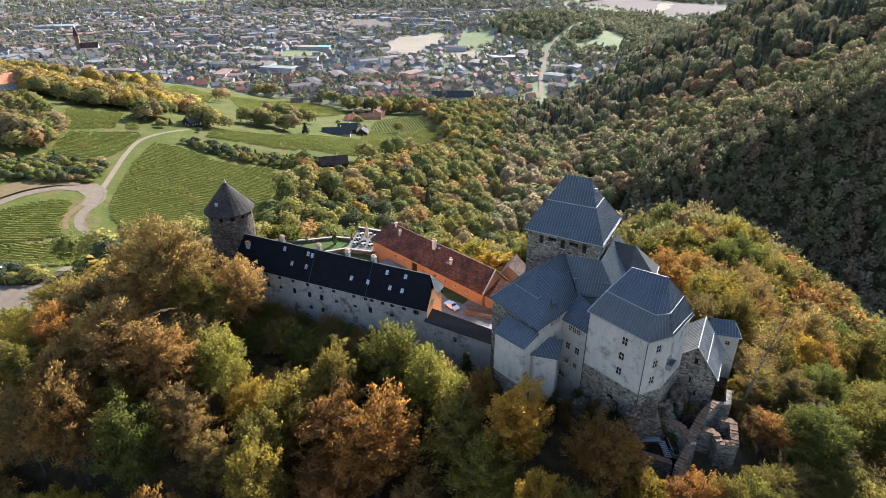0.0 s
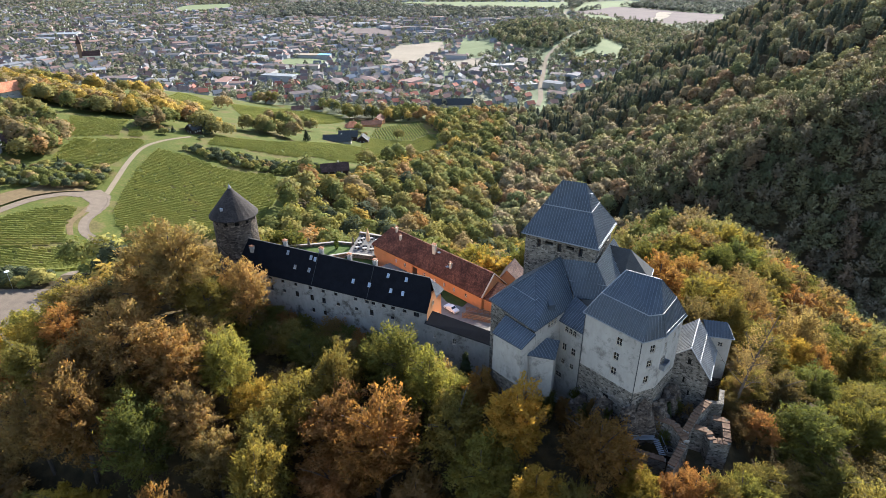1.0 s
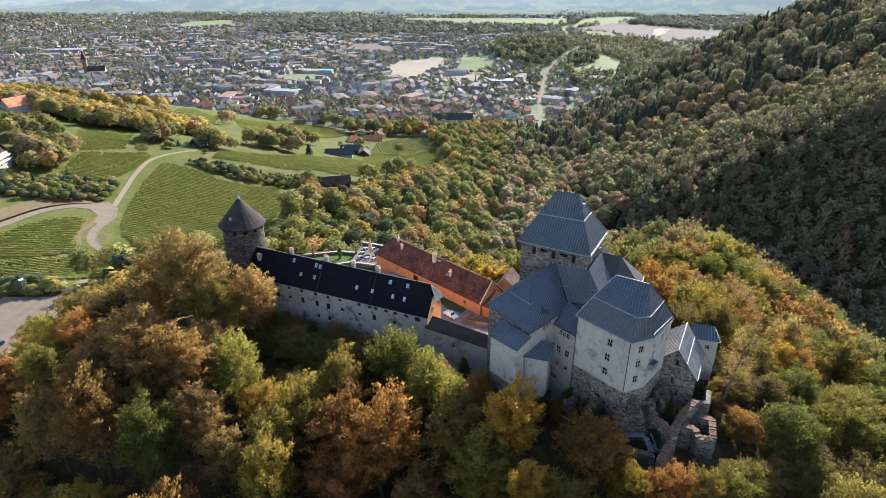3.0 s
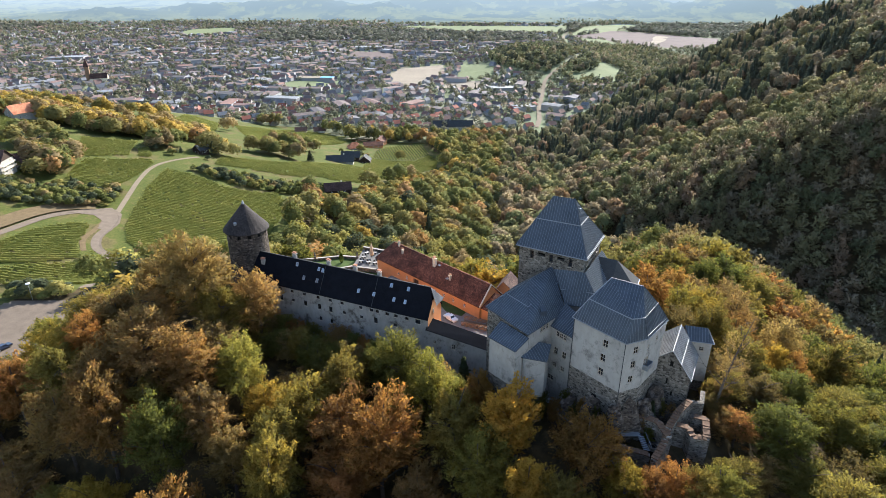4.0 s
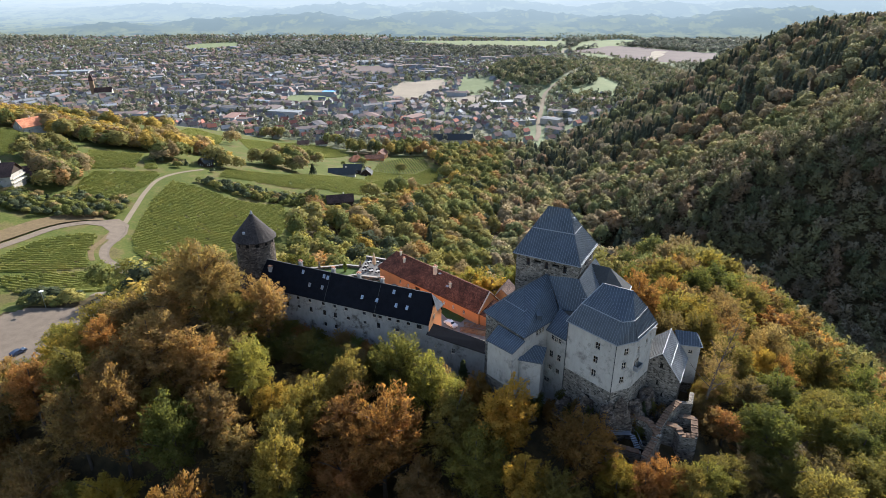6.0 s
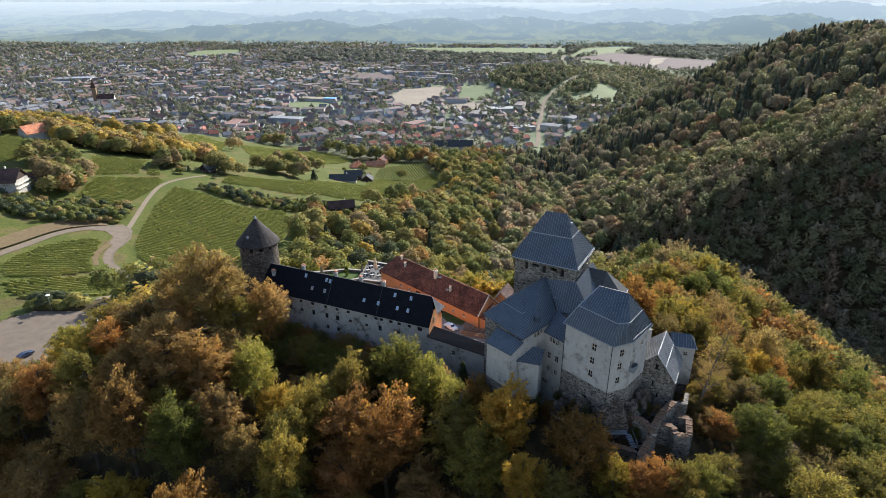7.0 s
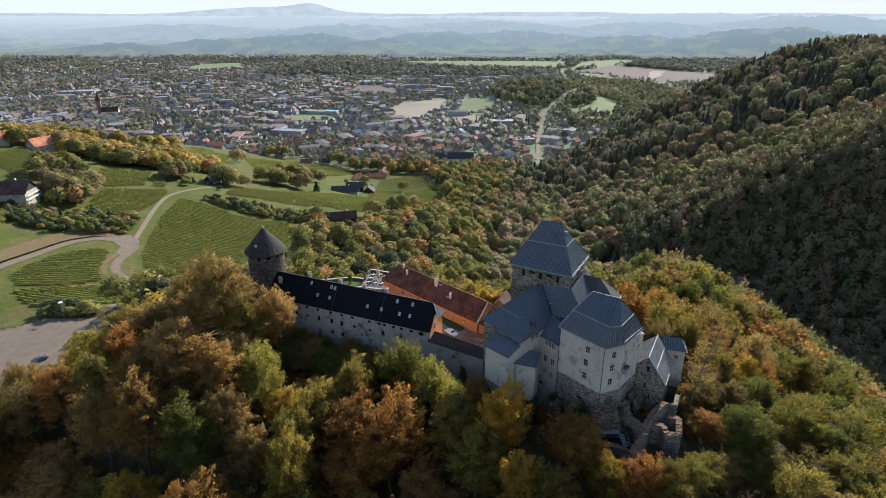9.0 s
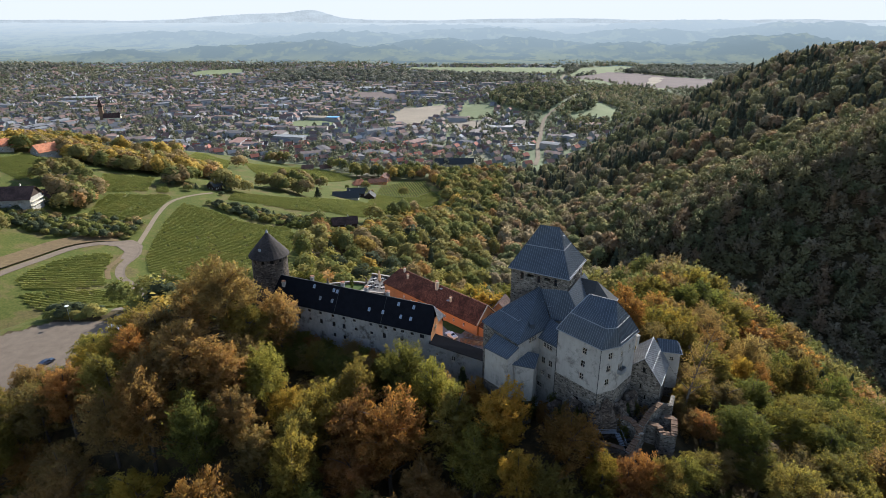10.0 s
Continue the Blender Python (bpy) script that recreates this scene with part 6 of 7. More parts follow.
for cx2, cy2, sx, sy, n in COPSES:
    for _ in range(n):
        q = (cx2 + rng.normal() * sx * 0.55, cy2 + rng.normal() * sy * 0.55)
        if along(q[0], q[1], ROAD, [0] * len(ROAD))[0] > 6 and along(q[0], q[1], TRACK, [0] * len(TRACK))[0] > 4 and not any(inside(q[0], q[1], v[0]) for v in VINES) and all(np.hypot(q[0] - fx, q[1] - fy) > fr for fx, fy, fr in CLEAR):
            (big if n > 12 and sy > 10 else small).append(q)
thicket = scatter(5000, -95, 14, 350, 642, 4.2, [], lambda x, y: inside(x, y, THICKET) & ~inside(x, y, [(-94, 398), (-66, 398), (-66, 432), (-94, 432)]))
wood("thicket", thicket, ROUND, "low golden thicket along the vineyard's foot", (["yellow", "orange", "olive", "brown", "green"], [24, 16, 30, 14, 16]), (3.5, 7.5), (3.0, 4.6), 56, 0.05, "leaf_belt")
golden = [p for p in big if p[1] > 462 and p[0] < -222]
wood("copse", golden, ROUND, "copse of golden-brown trees along the ridge", (["yellow", "brown", "olive", "russet"], [34, 34, 26, 6]), (10, 17), (5.4, 7.8), 55, 0.05, "leaf_belt")
big = [p for p in big if p not in set(golden)]
wood("copse", big, FARTHER, "copses of autumn trees between the vineyards", (["orange", "olive", "green", "yellow", "brown"], [3, 34, 32, 4, 30]), (10, 17), (5.4, 7.8), 5, 0.1, "leaf_belt")
wood("hedge", small, FARTHER, "bushes and hedges along the vineyard edges", (["olive", "green", "brown", "dark green"], [16, 42, 8, 40]), (2.6, 6.0), (2.2, 3.6), 6, 0.0)
# woods of the valley floor
hillwood = [p for p in scatter(9000, 60, 460, 1250, 1800, 9.5, [], lambda x, y: ((x - 245) / 130) ** 2 + ((y - 1520) / 215) ** 2 < 1) if off_road(p[0], p[1], FAR_ROAD, 9)]
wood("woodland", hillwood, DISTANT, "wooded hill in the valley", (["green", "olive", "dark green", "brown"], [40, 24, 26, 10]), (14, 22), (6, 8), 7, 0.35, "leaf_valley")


# ---- the town on the plain ----
def gable(V, Fw, Fr, x, y, z, lx, ly, h, rise, a):
    """A gabled house: its wall and roof faces, added to shared lists."""
    ca, sa = math.cos(a), math.sin(a)
    at = lambda u, v, w: (x + u * ca - v * sa, y + u * sa + v * ca, z + w)
    n = len(V)
    V += [at(-lx, -ly, -2), at(lx, -ly, -2), at(lx, ly, -2), at(-lx, ly, -2), at(-lx, -ly, h), at(lx, -ly, h), at(lx, ly, h), at(-lx, ly, h), at(-lx, 0, h + rise), at(lx, 0, h + rise)]
    Fw += [(n, n + 1, n + 5, n + 4), (n + 2, n + 3, n + 7, n + 6), (n + 1, n + 2, n + 6, n + 5), (n + 3, n, n + 4, n + 7), (n + 5, n + 6, n + 9, n + 9), (n + 7, n + 4, n + 8, n + 8)]
    n = len(V)
    o = 0.5
    dz = rise * o / ly
    V += [at(-lx - o, -ly - o, h - dz), at(lx + o, -ly - o, h - dz), at(lx + o, 0, h + rise + 0.15), at(-lx - o, 0, h + rise + 0.15), at(lx + o, ly + o, h - dz), at(-lx - o, ly + o, h - dz)]
    Fr += [(n, n + 1, n + 2, n + 3), (n + 3, n + 2, n + 4, n + 5)]


m = Mat("town_render", 0.85, 0, 0.35)
m.colour(m.ramp(m.island(), (0.0, (0.26, 0.26, 0.27)), (0.5, (0.34, 0.34, 0.35)), (0.85, (0.34, 0.31, 0.27)), (1.0, (0.5, 0.5, 0.5))))
MAT["town_wall"] = m.m
m = Mat("town_roofing", 0.85, 0, 0.15)
m.colour(m.ramp(m.island(), (0.0, (0.09, 0.085, 0.085)), (0.3, (0.15, 0.115, 0.105)), (0.55, (0.21, 0.125, 0.1)), (0.75, (0.16, 0.13, 0.12)), (0.9, (0.14, 0.14, 0.145)), (0.97, (0.18, 0.18, 0.19)), (1.0, (0.3, 0.31, 0.33))))
MAT["town_roof"] = m.m


def quarter(x, y):
    """How thickly the plain is built on."""
    c = 1.15 * np.exp(-((x + 720) / 420) ** 2 - ((y - 1350) / 420) ** 2) + 0.75 * np.exp(-((x + 330) / 330) ** 2 - ((y - 1250) / 380) ** 2)
    c = c + 0.85 * np.exp(-((x - 30) / 130) ** 2 - ((y - 1080) / 95) ** 2) + 0.6 * np.exp(-((x + 150) / 130) ** 2 - ((y - 940) / 60) ** 2)
    c = c + 0.45 * np.exp(-((x + 700) / 800) ** 2 - ((y - 2000) / 500) ** 2) + 0.35 * np.exp(-((x + 250) / 500) ** 2 - ((y - 2000) / 400) ** 2) + 0.12 * (x < 500)
    return np.clip(c, 0, 1)


def free(x, y):
    ok = (height(x, y) < 45) & (y > 780)
    for _, o, _ in FIELDS:
        ok &= ~inside(x, y, o)
    ok &= ((x - 245) / 140) ** 2 + ((y - 1520) / 225) ** 2 > 1
    ok &= ~inside(x, y, MEADOWS[0])
    return ok & off_road(x, y, FAR_ROAD, 9)


rng = np.random.default_rng(21)
sites = scatter(26000, -1900, 480, 870, 3000, 17, [], lambda x, y: free(x, y) & (np.abs(x) < 0.8 * y + 60) & (rng.random(len(x)) < quarter(x, y)))
sites.sort(key=lambda p: p[1])
turn_of = lambda x, y: 0.5 + 0.9 * math.sin(x / 160 + 1) * math.cos(y / 190) + (math.pi / 2 if (int(x // 23) + int(y // 29)) % 3 == 0 else 0)
V, Fw, Fr = [], [], []
KINDS = {}
ROOFS = {"dark": (0.09, 0.075, 0.075), "red": (0.26, 0.1, 0.07), "brown": (0.16, 0.1, 0.085), "grey": (0.15, 0.155, 0.165)}
for k2, c2 in ROOFS.items():
    MAT["roof_" + k2] = plain(k2 + "_house_roof", c2, 0.85, 0, 0.12, 0.25, 0.2)
for i, (x, y) in enumerate(sites):
    z = float(height(x, y))
    a = turn_of(x, y) + rng.normal() * 0.06
    big_one = rng.random() < (0.14 if quarter(np.array(x), np.array(y)) > 0.7 else 0.05)
    lx, ly, h = rng.uniform(5.5, 8.5), rng.uniform(4.4, 5.6), rng.uniform(4.2, 6.8)
    rise = rng.uniform(3.2, 4.8)
    if big_one:
        lx, ly, h, rise = rng.uniform(11, 24), rng.uniform(7, 12), rng.uniform(6, 11), rng.uniform(0.3, 2.5)
    if i < 240 and not big_one:
        kind2 = ("dark", "red", "brown", "grey", "red", "brown")[int(rng.integers(6))] if x > 0 or x < -280 else ("red", "red", "brown", "red")[int(rng.integers(4))]
        m4 = Matrix.Translation((x, y, z)) @ Matrix.Rotation(a, 4, "Z")
        if kind2 not in KINDS:
            hv, hw, hr = [], [], []
            gable(hv, hw, hr, 0, 0, 0, 6.6, 5.0, 5.2, 4.0, 0)
            hs = thing("house", {"dark": "pale rendered house with a dark tiled gable roof", "red": "pale rendered house with a red tiled gable roof",
                                 "brown": "pale rendered house with a brown tiled gable roof", "grey": "pale rendered house with a grey sheet roof"}[kind2], "house", "houses of the town")
            bm = bmesh.new()
            for f in hw:
                face(bm, [hv[j] for j in dict.fromkeys(f)])
            part("wall", bm, MAT["house_wall"], hs)
            bm = bmesh.new()
            for f in hr:
                p = [Vector(hv[j]) for j in f]
                face(bm, p)
                face(bm, [q - Vector((0, 0, 0.3)) for q in reversed(p)])
                for j in range(4):
                    face(bm, [p[j], p[j] - Vector((0, 0, 0.3)), p[(j + 1) % 4] - Vector((0, 0, 0.3)), p[(j + 1) % 4]])
            rf = part("roof", bm, MAT["roof_" + kind2], hs)
            bm = bmesh.new()
            box(bm, (2.2, 0.8, 9.2), (0.8, 0.8, 2.2))
            part("chimney", bm, MAT["house_wall"], rf)
            for s2 in (-1, 1):
                for u in (-4, -1.4, 1.4, 4):
                    bm = bmesh.new()
                    box(bm, (u, s2 * 5.0, 3.4), (1.1, 0.12, 1.4))
                    part("window", bm, MAT["glass"], hs)
            hs.matrix_basis = m4
            KINDS[kind2] = hs
        else:
            copy_thing(KINDS[kind2], m4)
    else:
        gable(V, Fw, Fr, x, y, z, lx, ly, h, rise, a)


def mixed_mesh(name, V, F, material, label, category):
    om = bpy.data.meshes.new(name)
    om.from_pydata(V, [], [tuple(dict.fromkeys(f)) for f in F])
    om.materials.append(material)
    return tagged(new(name, om), label, category, kind="stuff")


mixed_mesh("town_walls", V, Fw, MAT["town_wall"], "pale walls of the small town on the plain", "town")
mixed_mesh("town_roofs", V, Fr, MAT["town_roof"], "red, brown and grey roofs of the small town on the plain", "town")
greens = scatter(90000, -2200, 900, 780, 3100, 9.5, sites, lambda x, y: free(x, y) & (np.abs(x) < 0.85 * y + 60) & (rng.random(len(x)) < 0.22 + 0.6 * (np.sin(x / 110) * np.sin(y / 90 + 1) > 0.1)))
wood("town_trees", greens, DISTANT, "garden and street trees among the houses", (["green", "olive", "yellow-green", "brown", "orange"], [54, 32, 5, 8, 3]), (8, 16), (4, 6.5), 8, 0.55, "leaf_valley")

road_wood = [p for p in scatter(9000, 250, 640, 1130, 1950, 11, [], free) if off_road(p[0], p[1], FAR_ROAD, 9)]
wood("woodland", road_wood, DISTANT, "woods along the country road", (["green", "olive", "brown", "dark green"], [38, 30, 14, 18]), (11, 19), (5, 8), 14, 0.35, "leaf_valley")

# church with its tower
church = thing("church", "old town church with a tall square tower", "church")
cx3, cy3 = -752.0, 1282.0
cz = float(height(cx3, cy3))
bm = bmesh.new()
box(bm, (cx3, cy3, cz + 16), (8, 8, 36), 0.3)
part("tower", bm, MAT["wood"], church, "tall tower of brown stone")
bm = bmesh.new()
bmesh.ops.create_cone(bm, segments=4, radius1=7.2, radius2=0.3, depth=18, cap_ends=True, matrix=Matrix.Translation((cx3, cy3, cz + 43)) @ Matrix.Rotation(0.3 + math.pi / 4, 4, "Z"))
part("spire", bm, MAT["brown_tile"], church)
hv, hw, hr = [], [], []
gable(hv, hw, hr, cx3 + 20, cy3 + 4, cz, 17, 8, 11, 9, 0.3)
bm = bmesh.new()
for f in hw:
    face(bm, [hv[j] for j in dict.fromkeys(f)])
part("nave", bm, MAT["cream"], church)
bm = bmesh.new()
for f in hr:
    face(bm, [hv[j] for j in f])
part("roof", bm, MAT["brown_tile"], church)


def hall_building(x, y, lx, ly, h, turn, roof_mat, label):
    z = float(height(x, y))
    t = thing("hall", label, "hall")
    bm = bmesh.new()
    box(bm, (x, y, z + h / 2 - 1), (lx, ly, h + 2), turn)
    part("wall", bm, MAT["house_wall"], t)
    bm = bmesh.new()
    box(bm, (x, y, z + h + 0.4), (lx + 1, ly + 1, 0.8), turn, bevel=0.2)
    part("roof", bm, roof_mat, t)


hall_building(-290, 1075, 62, 22, 10, -0.25, MAT["metal_light"], "long flat-roofed school with a pale roof")
hall_building(-395, 1290, 46, 30, 8, -0.2, MAT["metal_light"], "low industrial hall with a pale roof")
hall_building(-285, 1310, 62, 26, 9, -0.15, MAT["field_tan"], "low hall with a pale flat roof")
MAT["blue_sheet"] = plain("blue_sheet", (0.12, 0.3, 0.55), 0.5, 0, 0.4, 0.1)
hall_building(-250, 1300, 26, 18, 10, -0.15, MAT["blue_sheet"], "low hall clad in blue sheet")
hall_building(135, 1010, 40, 24, 7, 0.3, MAT["metal_light"], "low industrial hall with a pale roof")
hall_building(120, 1175, 60, 26, 8, 0.1, MAT["metal_light"], "low industrial hall with a pale roof")
hall_building(-1010, 1650, 90, 40, 10, 0.2, MAT["metal_light"], "large industrial hall with a pale roof")
hall_building(-860, 1500, 70, 34, 10, 0.5, MAT["town_roof"], "large flat-roofed hall in the town")
hall_building(-230, 1900, 80, 40, 8, 0.1, MAT["metal_light"], "greenhouse-like hall with a bright roof")


# ---- far woods, hills and the hazy distance ----
far_spots = scatter(9000, -3200, 2600, 2100, 2790, 13, [], lambda x, y: (np.abs(x) < 0.85 * y + 60) & np.array([not any(inside(a, b, o) for _, o, _ in FIELDS) for a, b in zip(x, y)], bool)
                    & ((np.sin(x / 330 + 2) * np.sin(y / 260 + x / 900) > 0.05) | (height(x, y) > 40)))
FAR_TINTS = (["green", "olive", "brown"], [50, 34, 14])
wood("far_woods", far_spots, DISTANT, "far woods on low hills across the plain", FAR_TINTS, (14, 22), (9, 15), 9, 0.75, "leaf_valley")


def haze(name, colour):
    """A glowing surface for far-off hills: haze painted into the colour, palest at the foot."""
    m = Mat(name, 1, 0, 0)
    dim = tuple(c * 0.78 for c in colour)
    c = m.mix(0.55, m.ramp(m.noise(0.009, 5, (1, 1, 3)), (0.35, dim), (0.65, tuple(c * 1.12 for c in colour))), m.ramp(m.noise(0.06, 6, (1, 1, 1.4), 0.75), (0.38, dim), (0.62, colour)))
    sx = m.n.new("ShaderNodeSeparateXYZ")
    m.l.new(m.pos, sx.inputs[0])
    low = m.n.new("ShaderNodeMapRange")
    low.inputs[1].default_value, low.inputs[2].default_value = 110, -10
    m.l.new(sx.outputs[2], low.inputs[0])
    # low parts painted paler, as thicker haze would make them
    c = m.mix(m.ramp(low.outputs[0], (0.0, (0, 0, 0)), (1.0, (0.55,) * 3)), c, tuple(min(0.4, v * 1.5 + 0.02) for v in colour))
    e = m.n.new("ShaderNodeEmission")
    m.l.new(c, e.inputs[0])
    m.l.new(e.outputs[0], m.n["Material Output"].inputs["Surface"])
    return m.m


def ridge(y, base, wob, peaks, colour, label):
    """A line of distant hills: wob is the unevenness, peaks list (x, rise, width)."""
    xs = np.linspace(-4300, 4300, 900)
    top = base + wob * (np.sin(xs / 310 + y) + 0.6 * np.sin(xs / 127 + 2 * y) + 0.3 * np.sin(xs / 61)) + 0.25 * wob * np.random.default_rng(int(y)).normal(size=900)
    for px, h, w in peaks:
        top = top + h * np.exp(-((xs - px) / w) ** 2)
    V = [(x, y, -30) for x in xs] + [(x, y, t) for x, t in zip(xs, top)]
    n = len(xs)
    rm = grid_mesh("backdrop", np.array(V), np.array([(i, i + 1, n + i + 1, n + i) for i in range(n - 1)]))
    rm.materials.append(haze("painted_far_haze", colour))
    tagged(new("backdrop", rm), label, "backdrop", kind="structure")


def far_land():
    """The land between the plain and the sky: low wooded hills, fields and villages, their glow paled with distance as
    painted haze.
    """
    ys = np.linspace(2760, 4790, 170)
    xs = np.linspace(-4300, 4300, 300)
    k = ((ys - 2760) / 2030)[:, None]
    XX, YY = np.meshgrid(xs, ys)
    hills = np.zeros(XX.shape)
    for hx, hy, sx, sy, rise in FAR_HILLS:
        hills = np.maximum(hills, rise * np.exp(-((XX - hx) / sx) ** 2 - ((YY - hy) / sy) ** 2))
    rough = np.sin(XX / 97 + YY / 61) * np.sin(XX / 141 - YY / 83) + 0.6 * np.sin(XX / 43 + 1) * np.sin(YY / 37 + XX / 71)
    ZZ = 4 + 172 * k ** 1.35 + 5 * np.sin(XX / 420 + YY / 130) * np.sin(YY / 170 + XX / 900) * np.clip(4 * k, 0, 1) * (1 - 0.6 * k) + hills * (1 + 0.1 * rough) + 1.5 * rough * np.clip(4 * k, 0, 1)
    ZZ = ZZ + np.abs(np.random.default_rng(8).normal(size=XX.shape)) * (2 + 5 * np.clip(hills / 26, 0, 1)) * np.clip(4 * k, 0, 1)
    ii = np.arange(XX.size).reshape(XX.shape)
    fm = grid_mesh("backdrop", np.stack([XX, YY, ZZ], -1).reshape(-1, 3), np.stack([ii[:-1, :-1], ii[:-1, 1:], ii[1:, 1:], ii[1:, :-1]], -1).reshape(-1, 4))
    fm.attributes.new("wooded", "FLOAT", "POINT").data.foreach_set("value", np.clip(hills / 26, 0, 1).astype(np.float32).ravel())
    m = Mat("far_land_painted_haze", 1, 0, 0)
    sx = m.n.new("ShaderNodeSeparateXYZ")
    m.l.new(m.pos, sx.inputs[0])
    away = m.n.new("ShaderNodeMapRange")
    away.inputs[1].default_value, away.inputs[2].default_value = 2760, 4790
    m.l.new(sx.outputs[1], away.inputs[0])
    # haze put into the emission: colours turn paler and bluer farther off
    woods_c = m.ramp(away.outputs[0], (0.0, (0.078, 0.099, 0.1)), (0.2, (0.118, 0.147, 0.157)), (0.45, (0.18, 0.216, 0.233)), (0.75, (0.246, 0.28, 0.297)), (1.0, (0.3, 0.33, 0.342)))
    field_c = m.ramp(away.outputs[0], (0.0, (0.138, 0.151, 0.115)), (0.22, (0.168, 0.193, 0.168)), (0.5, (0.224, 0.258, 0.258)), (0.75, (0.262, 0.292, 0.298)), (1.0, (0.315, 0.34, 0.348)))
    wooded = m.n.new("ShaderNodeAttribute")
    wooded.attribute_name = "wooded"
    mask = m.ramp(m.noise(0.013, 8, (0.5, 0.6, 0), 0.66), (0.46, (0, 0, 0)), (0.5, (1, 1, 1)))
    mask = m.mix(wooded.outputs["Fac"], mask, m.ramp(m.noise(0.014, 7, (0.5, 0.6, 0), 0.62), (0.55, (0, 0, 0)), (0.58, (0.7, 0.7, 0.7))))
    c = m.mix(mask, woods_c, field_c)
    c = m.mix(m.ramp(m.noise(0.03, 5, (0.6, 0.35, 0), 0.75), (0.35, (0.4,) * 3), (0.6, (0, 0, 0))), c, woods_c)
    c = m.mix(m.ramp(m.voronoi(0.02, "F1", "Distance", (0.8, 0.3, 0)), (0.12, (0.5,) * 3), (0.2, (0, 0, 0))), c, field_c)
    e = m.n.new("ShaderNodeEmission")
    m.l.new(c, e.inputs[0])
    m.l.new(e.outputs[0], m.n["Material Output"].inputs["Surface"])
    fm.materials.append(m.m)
    tagged(new("backdrop", fm), "glowing sheet of far hills, fields and woods paling into painted haze", "backdrop", kind="structure")


# x, y, half-widths along and away, rise
FAR_HILLS = [(-1650, 3150, 320, 130, 34), (-1150, 3250, 300, 130, 44), (-760, 3300, 380, 150, 62), (-380, 3240, 260, 120, 44), (-60, 3420, 300, 160, 58), (420, 3500, 420, 150, 52),
             (1000, 3350, 380, 150, 46), (1750, 3300, 520, 220, 90), (-600, 3750, 520, 160, 56), (250, 3900, 600, 160, 60), (1250, 3850, 520, 170, 66), (2300, 3900, 700, 220, 96),
             (-1700, 3900, 600, 160, 40), (1700, 4350, 700, 160, 62), (-100, 4300, 700, 140, 40), (-1100, 4450, 500, 130, 34)]
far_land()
ridge(4800, 198, 3, [(-1250, 38, 420), (-1000, 42, 170), (-1700, 20, 300), (900, 10, 600)], (0.292, 0.318, 0.328), "pale glowing far mountains with haze painted in")


# ---- ruined outer bailey below the great block ----
def ruin_wall(line, tops, base, thick, label, caps=True):
    """A rubble wall along a line whose top steps down, with a row of brick cap slabs."""
    t = thing("ruined_wall", label, "wall", "ruined walls of the outer bailey")
    bm = bmesh.new()
    for (ax, ay), (bx, by), za, zb in zip(line, line[1:], tops, tops[1:]):
        a, b = Vector((ax, ay)), Vector((bx, by))
        d = (b - a).normalized()
        s = Vector((-d.y, d.x)) * thick / 2
        a2, b2 = a - d * thick * 0.3, b + d * thick * 0.3
        q = [(a2 - s, za), (a2 + s, za), (b2 + s, zb), (b2 - s, zb)]
        top = [bm.verts.new((*p, z)) for p, z in q]
        low = [bm.verts.new((*p, base)) for p, z in q]
        bm.faces.new(top)
        for i in range(4):
            bm.faces.new((low[i], low[(i + 1) % 4], top[(i + 1) % 4], top[i]))
    part("masonry", bm, MAT["stone"], t)
    if caps:
        for (ax, ay), (bx, by), za, zb in zip(line, line[1:], tops, tops[1:]):
            a, b = Vector((ax, ay, za)), Vector((bx, by, zb))
            n = max(2, int((b - a).length / 0.75))
            flat = (b - a).copy()
            flat.z = 0
            for i in range(n):
                c = a.lerp(b, (i + 0.5) / n)
                me2 = CAPS[(i + n) % 3]
                o = new("cap_slab", me2)
                o.parent = t
                o.matrix_basis = Matrix.Translation((c.x, c.y, c.z + 0.1)) @ Matrix.Rotation(math.atan2(flat.y, flat.x) + (i * 37 % 7 - 3) * 0.012, 4, "Z") @ Matrix.Diagonal((flat.length / n * 0.93, thick + 0.25, 1, 1))
    return t


CAPS = []
for k in range(3):
    bm = bmesh.new()
    box(bm, (0, 0, 0), (1, 1, 0.2 + 0.05 * k))
    for v in bm.verts:
        if v.co.z > 0:
            v.co.z += (0.05, -0.04, 0.0)[k] * (1 if v.co.x > 0 else -1)
    cm = bpy.data.meshes.new("cap_slab")
    bm.to_mesh(cm)
    bm.free()
    cm.materials.append(MAT["cap_brick"])
    CAPS.append(cm)
ruin_wall([(41.7, 89.3), (46.2, 86.7), (47.4, 83.4)], [128.3, 128.0, 127.0], 113, 1.3, "broken rubble wall with brick cap slabs")
ruin_wall([(54.7, 91.8), (51.0, 88.7), (47.9, 85.1), (46.3, 82.4), (43.2, 78.7)], [129.6, 129.0, 127.8, 126.0, 125.2], 110, 1.2, "curved rubble wall stepping down with brick cap slabs")
ruin_wall([(35.6, 84.4), (39.7, 82.8), (43.2, 81.7)], [124.2, 124.0, 123.6], 110, 1.1, "low rubble wall with brick cap slabs")
ruin_wall([(50.4, 86.9), (52.6, 86.0), (52.9, 83.9), (55.4, 83.1), (57.3, 88.6), (55.2, 89.6)], [127.2, 127.0, 126.4, 126.8, 127.2, 127.0], 108, 1.2, "ruined square bastion of rubble with brick cap slabs")
ruin_wall([(59.6, 96.4), (57.5, 92.0), (54.8, 91.9)], [128.4, 128.8, 129.4], 112, 1.0, "low rubble wall beside the chapel", False)

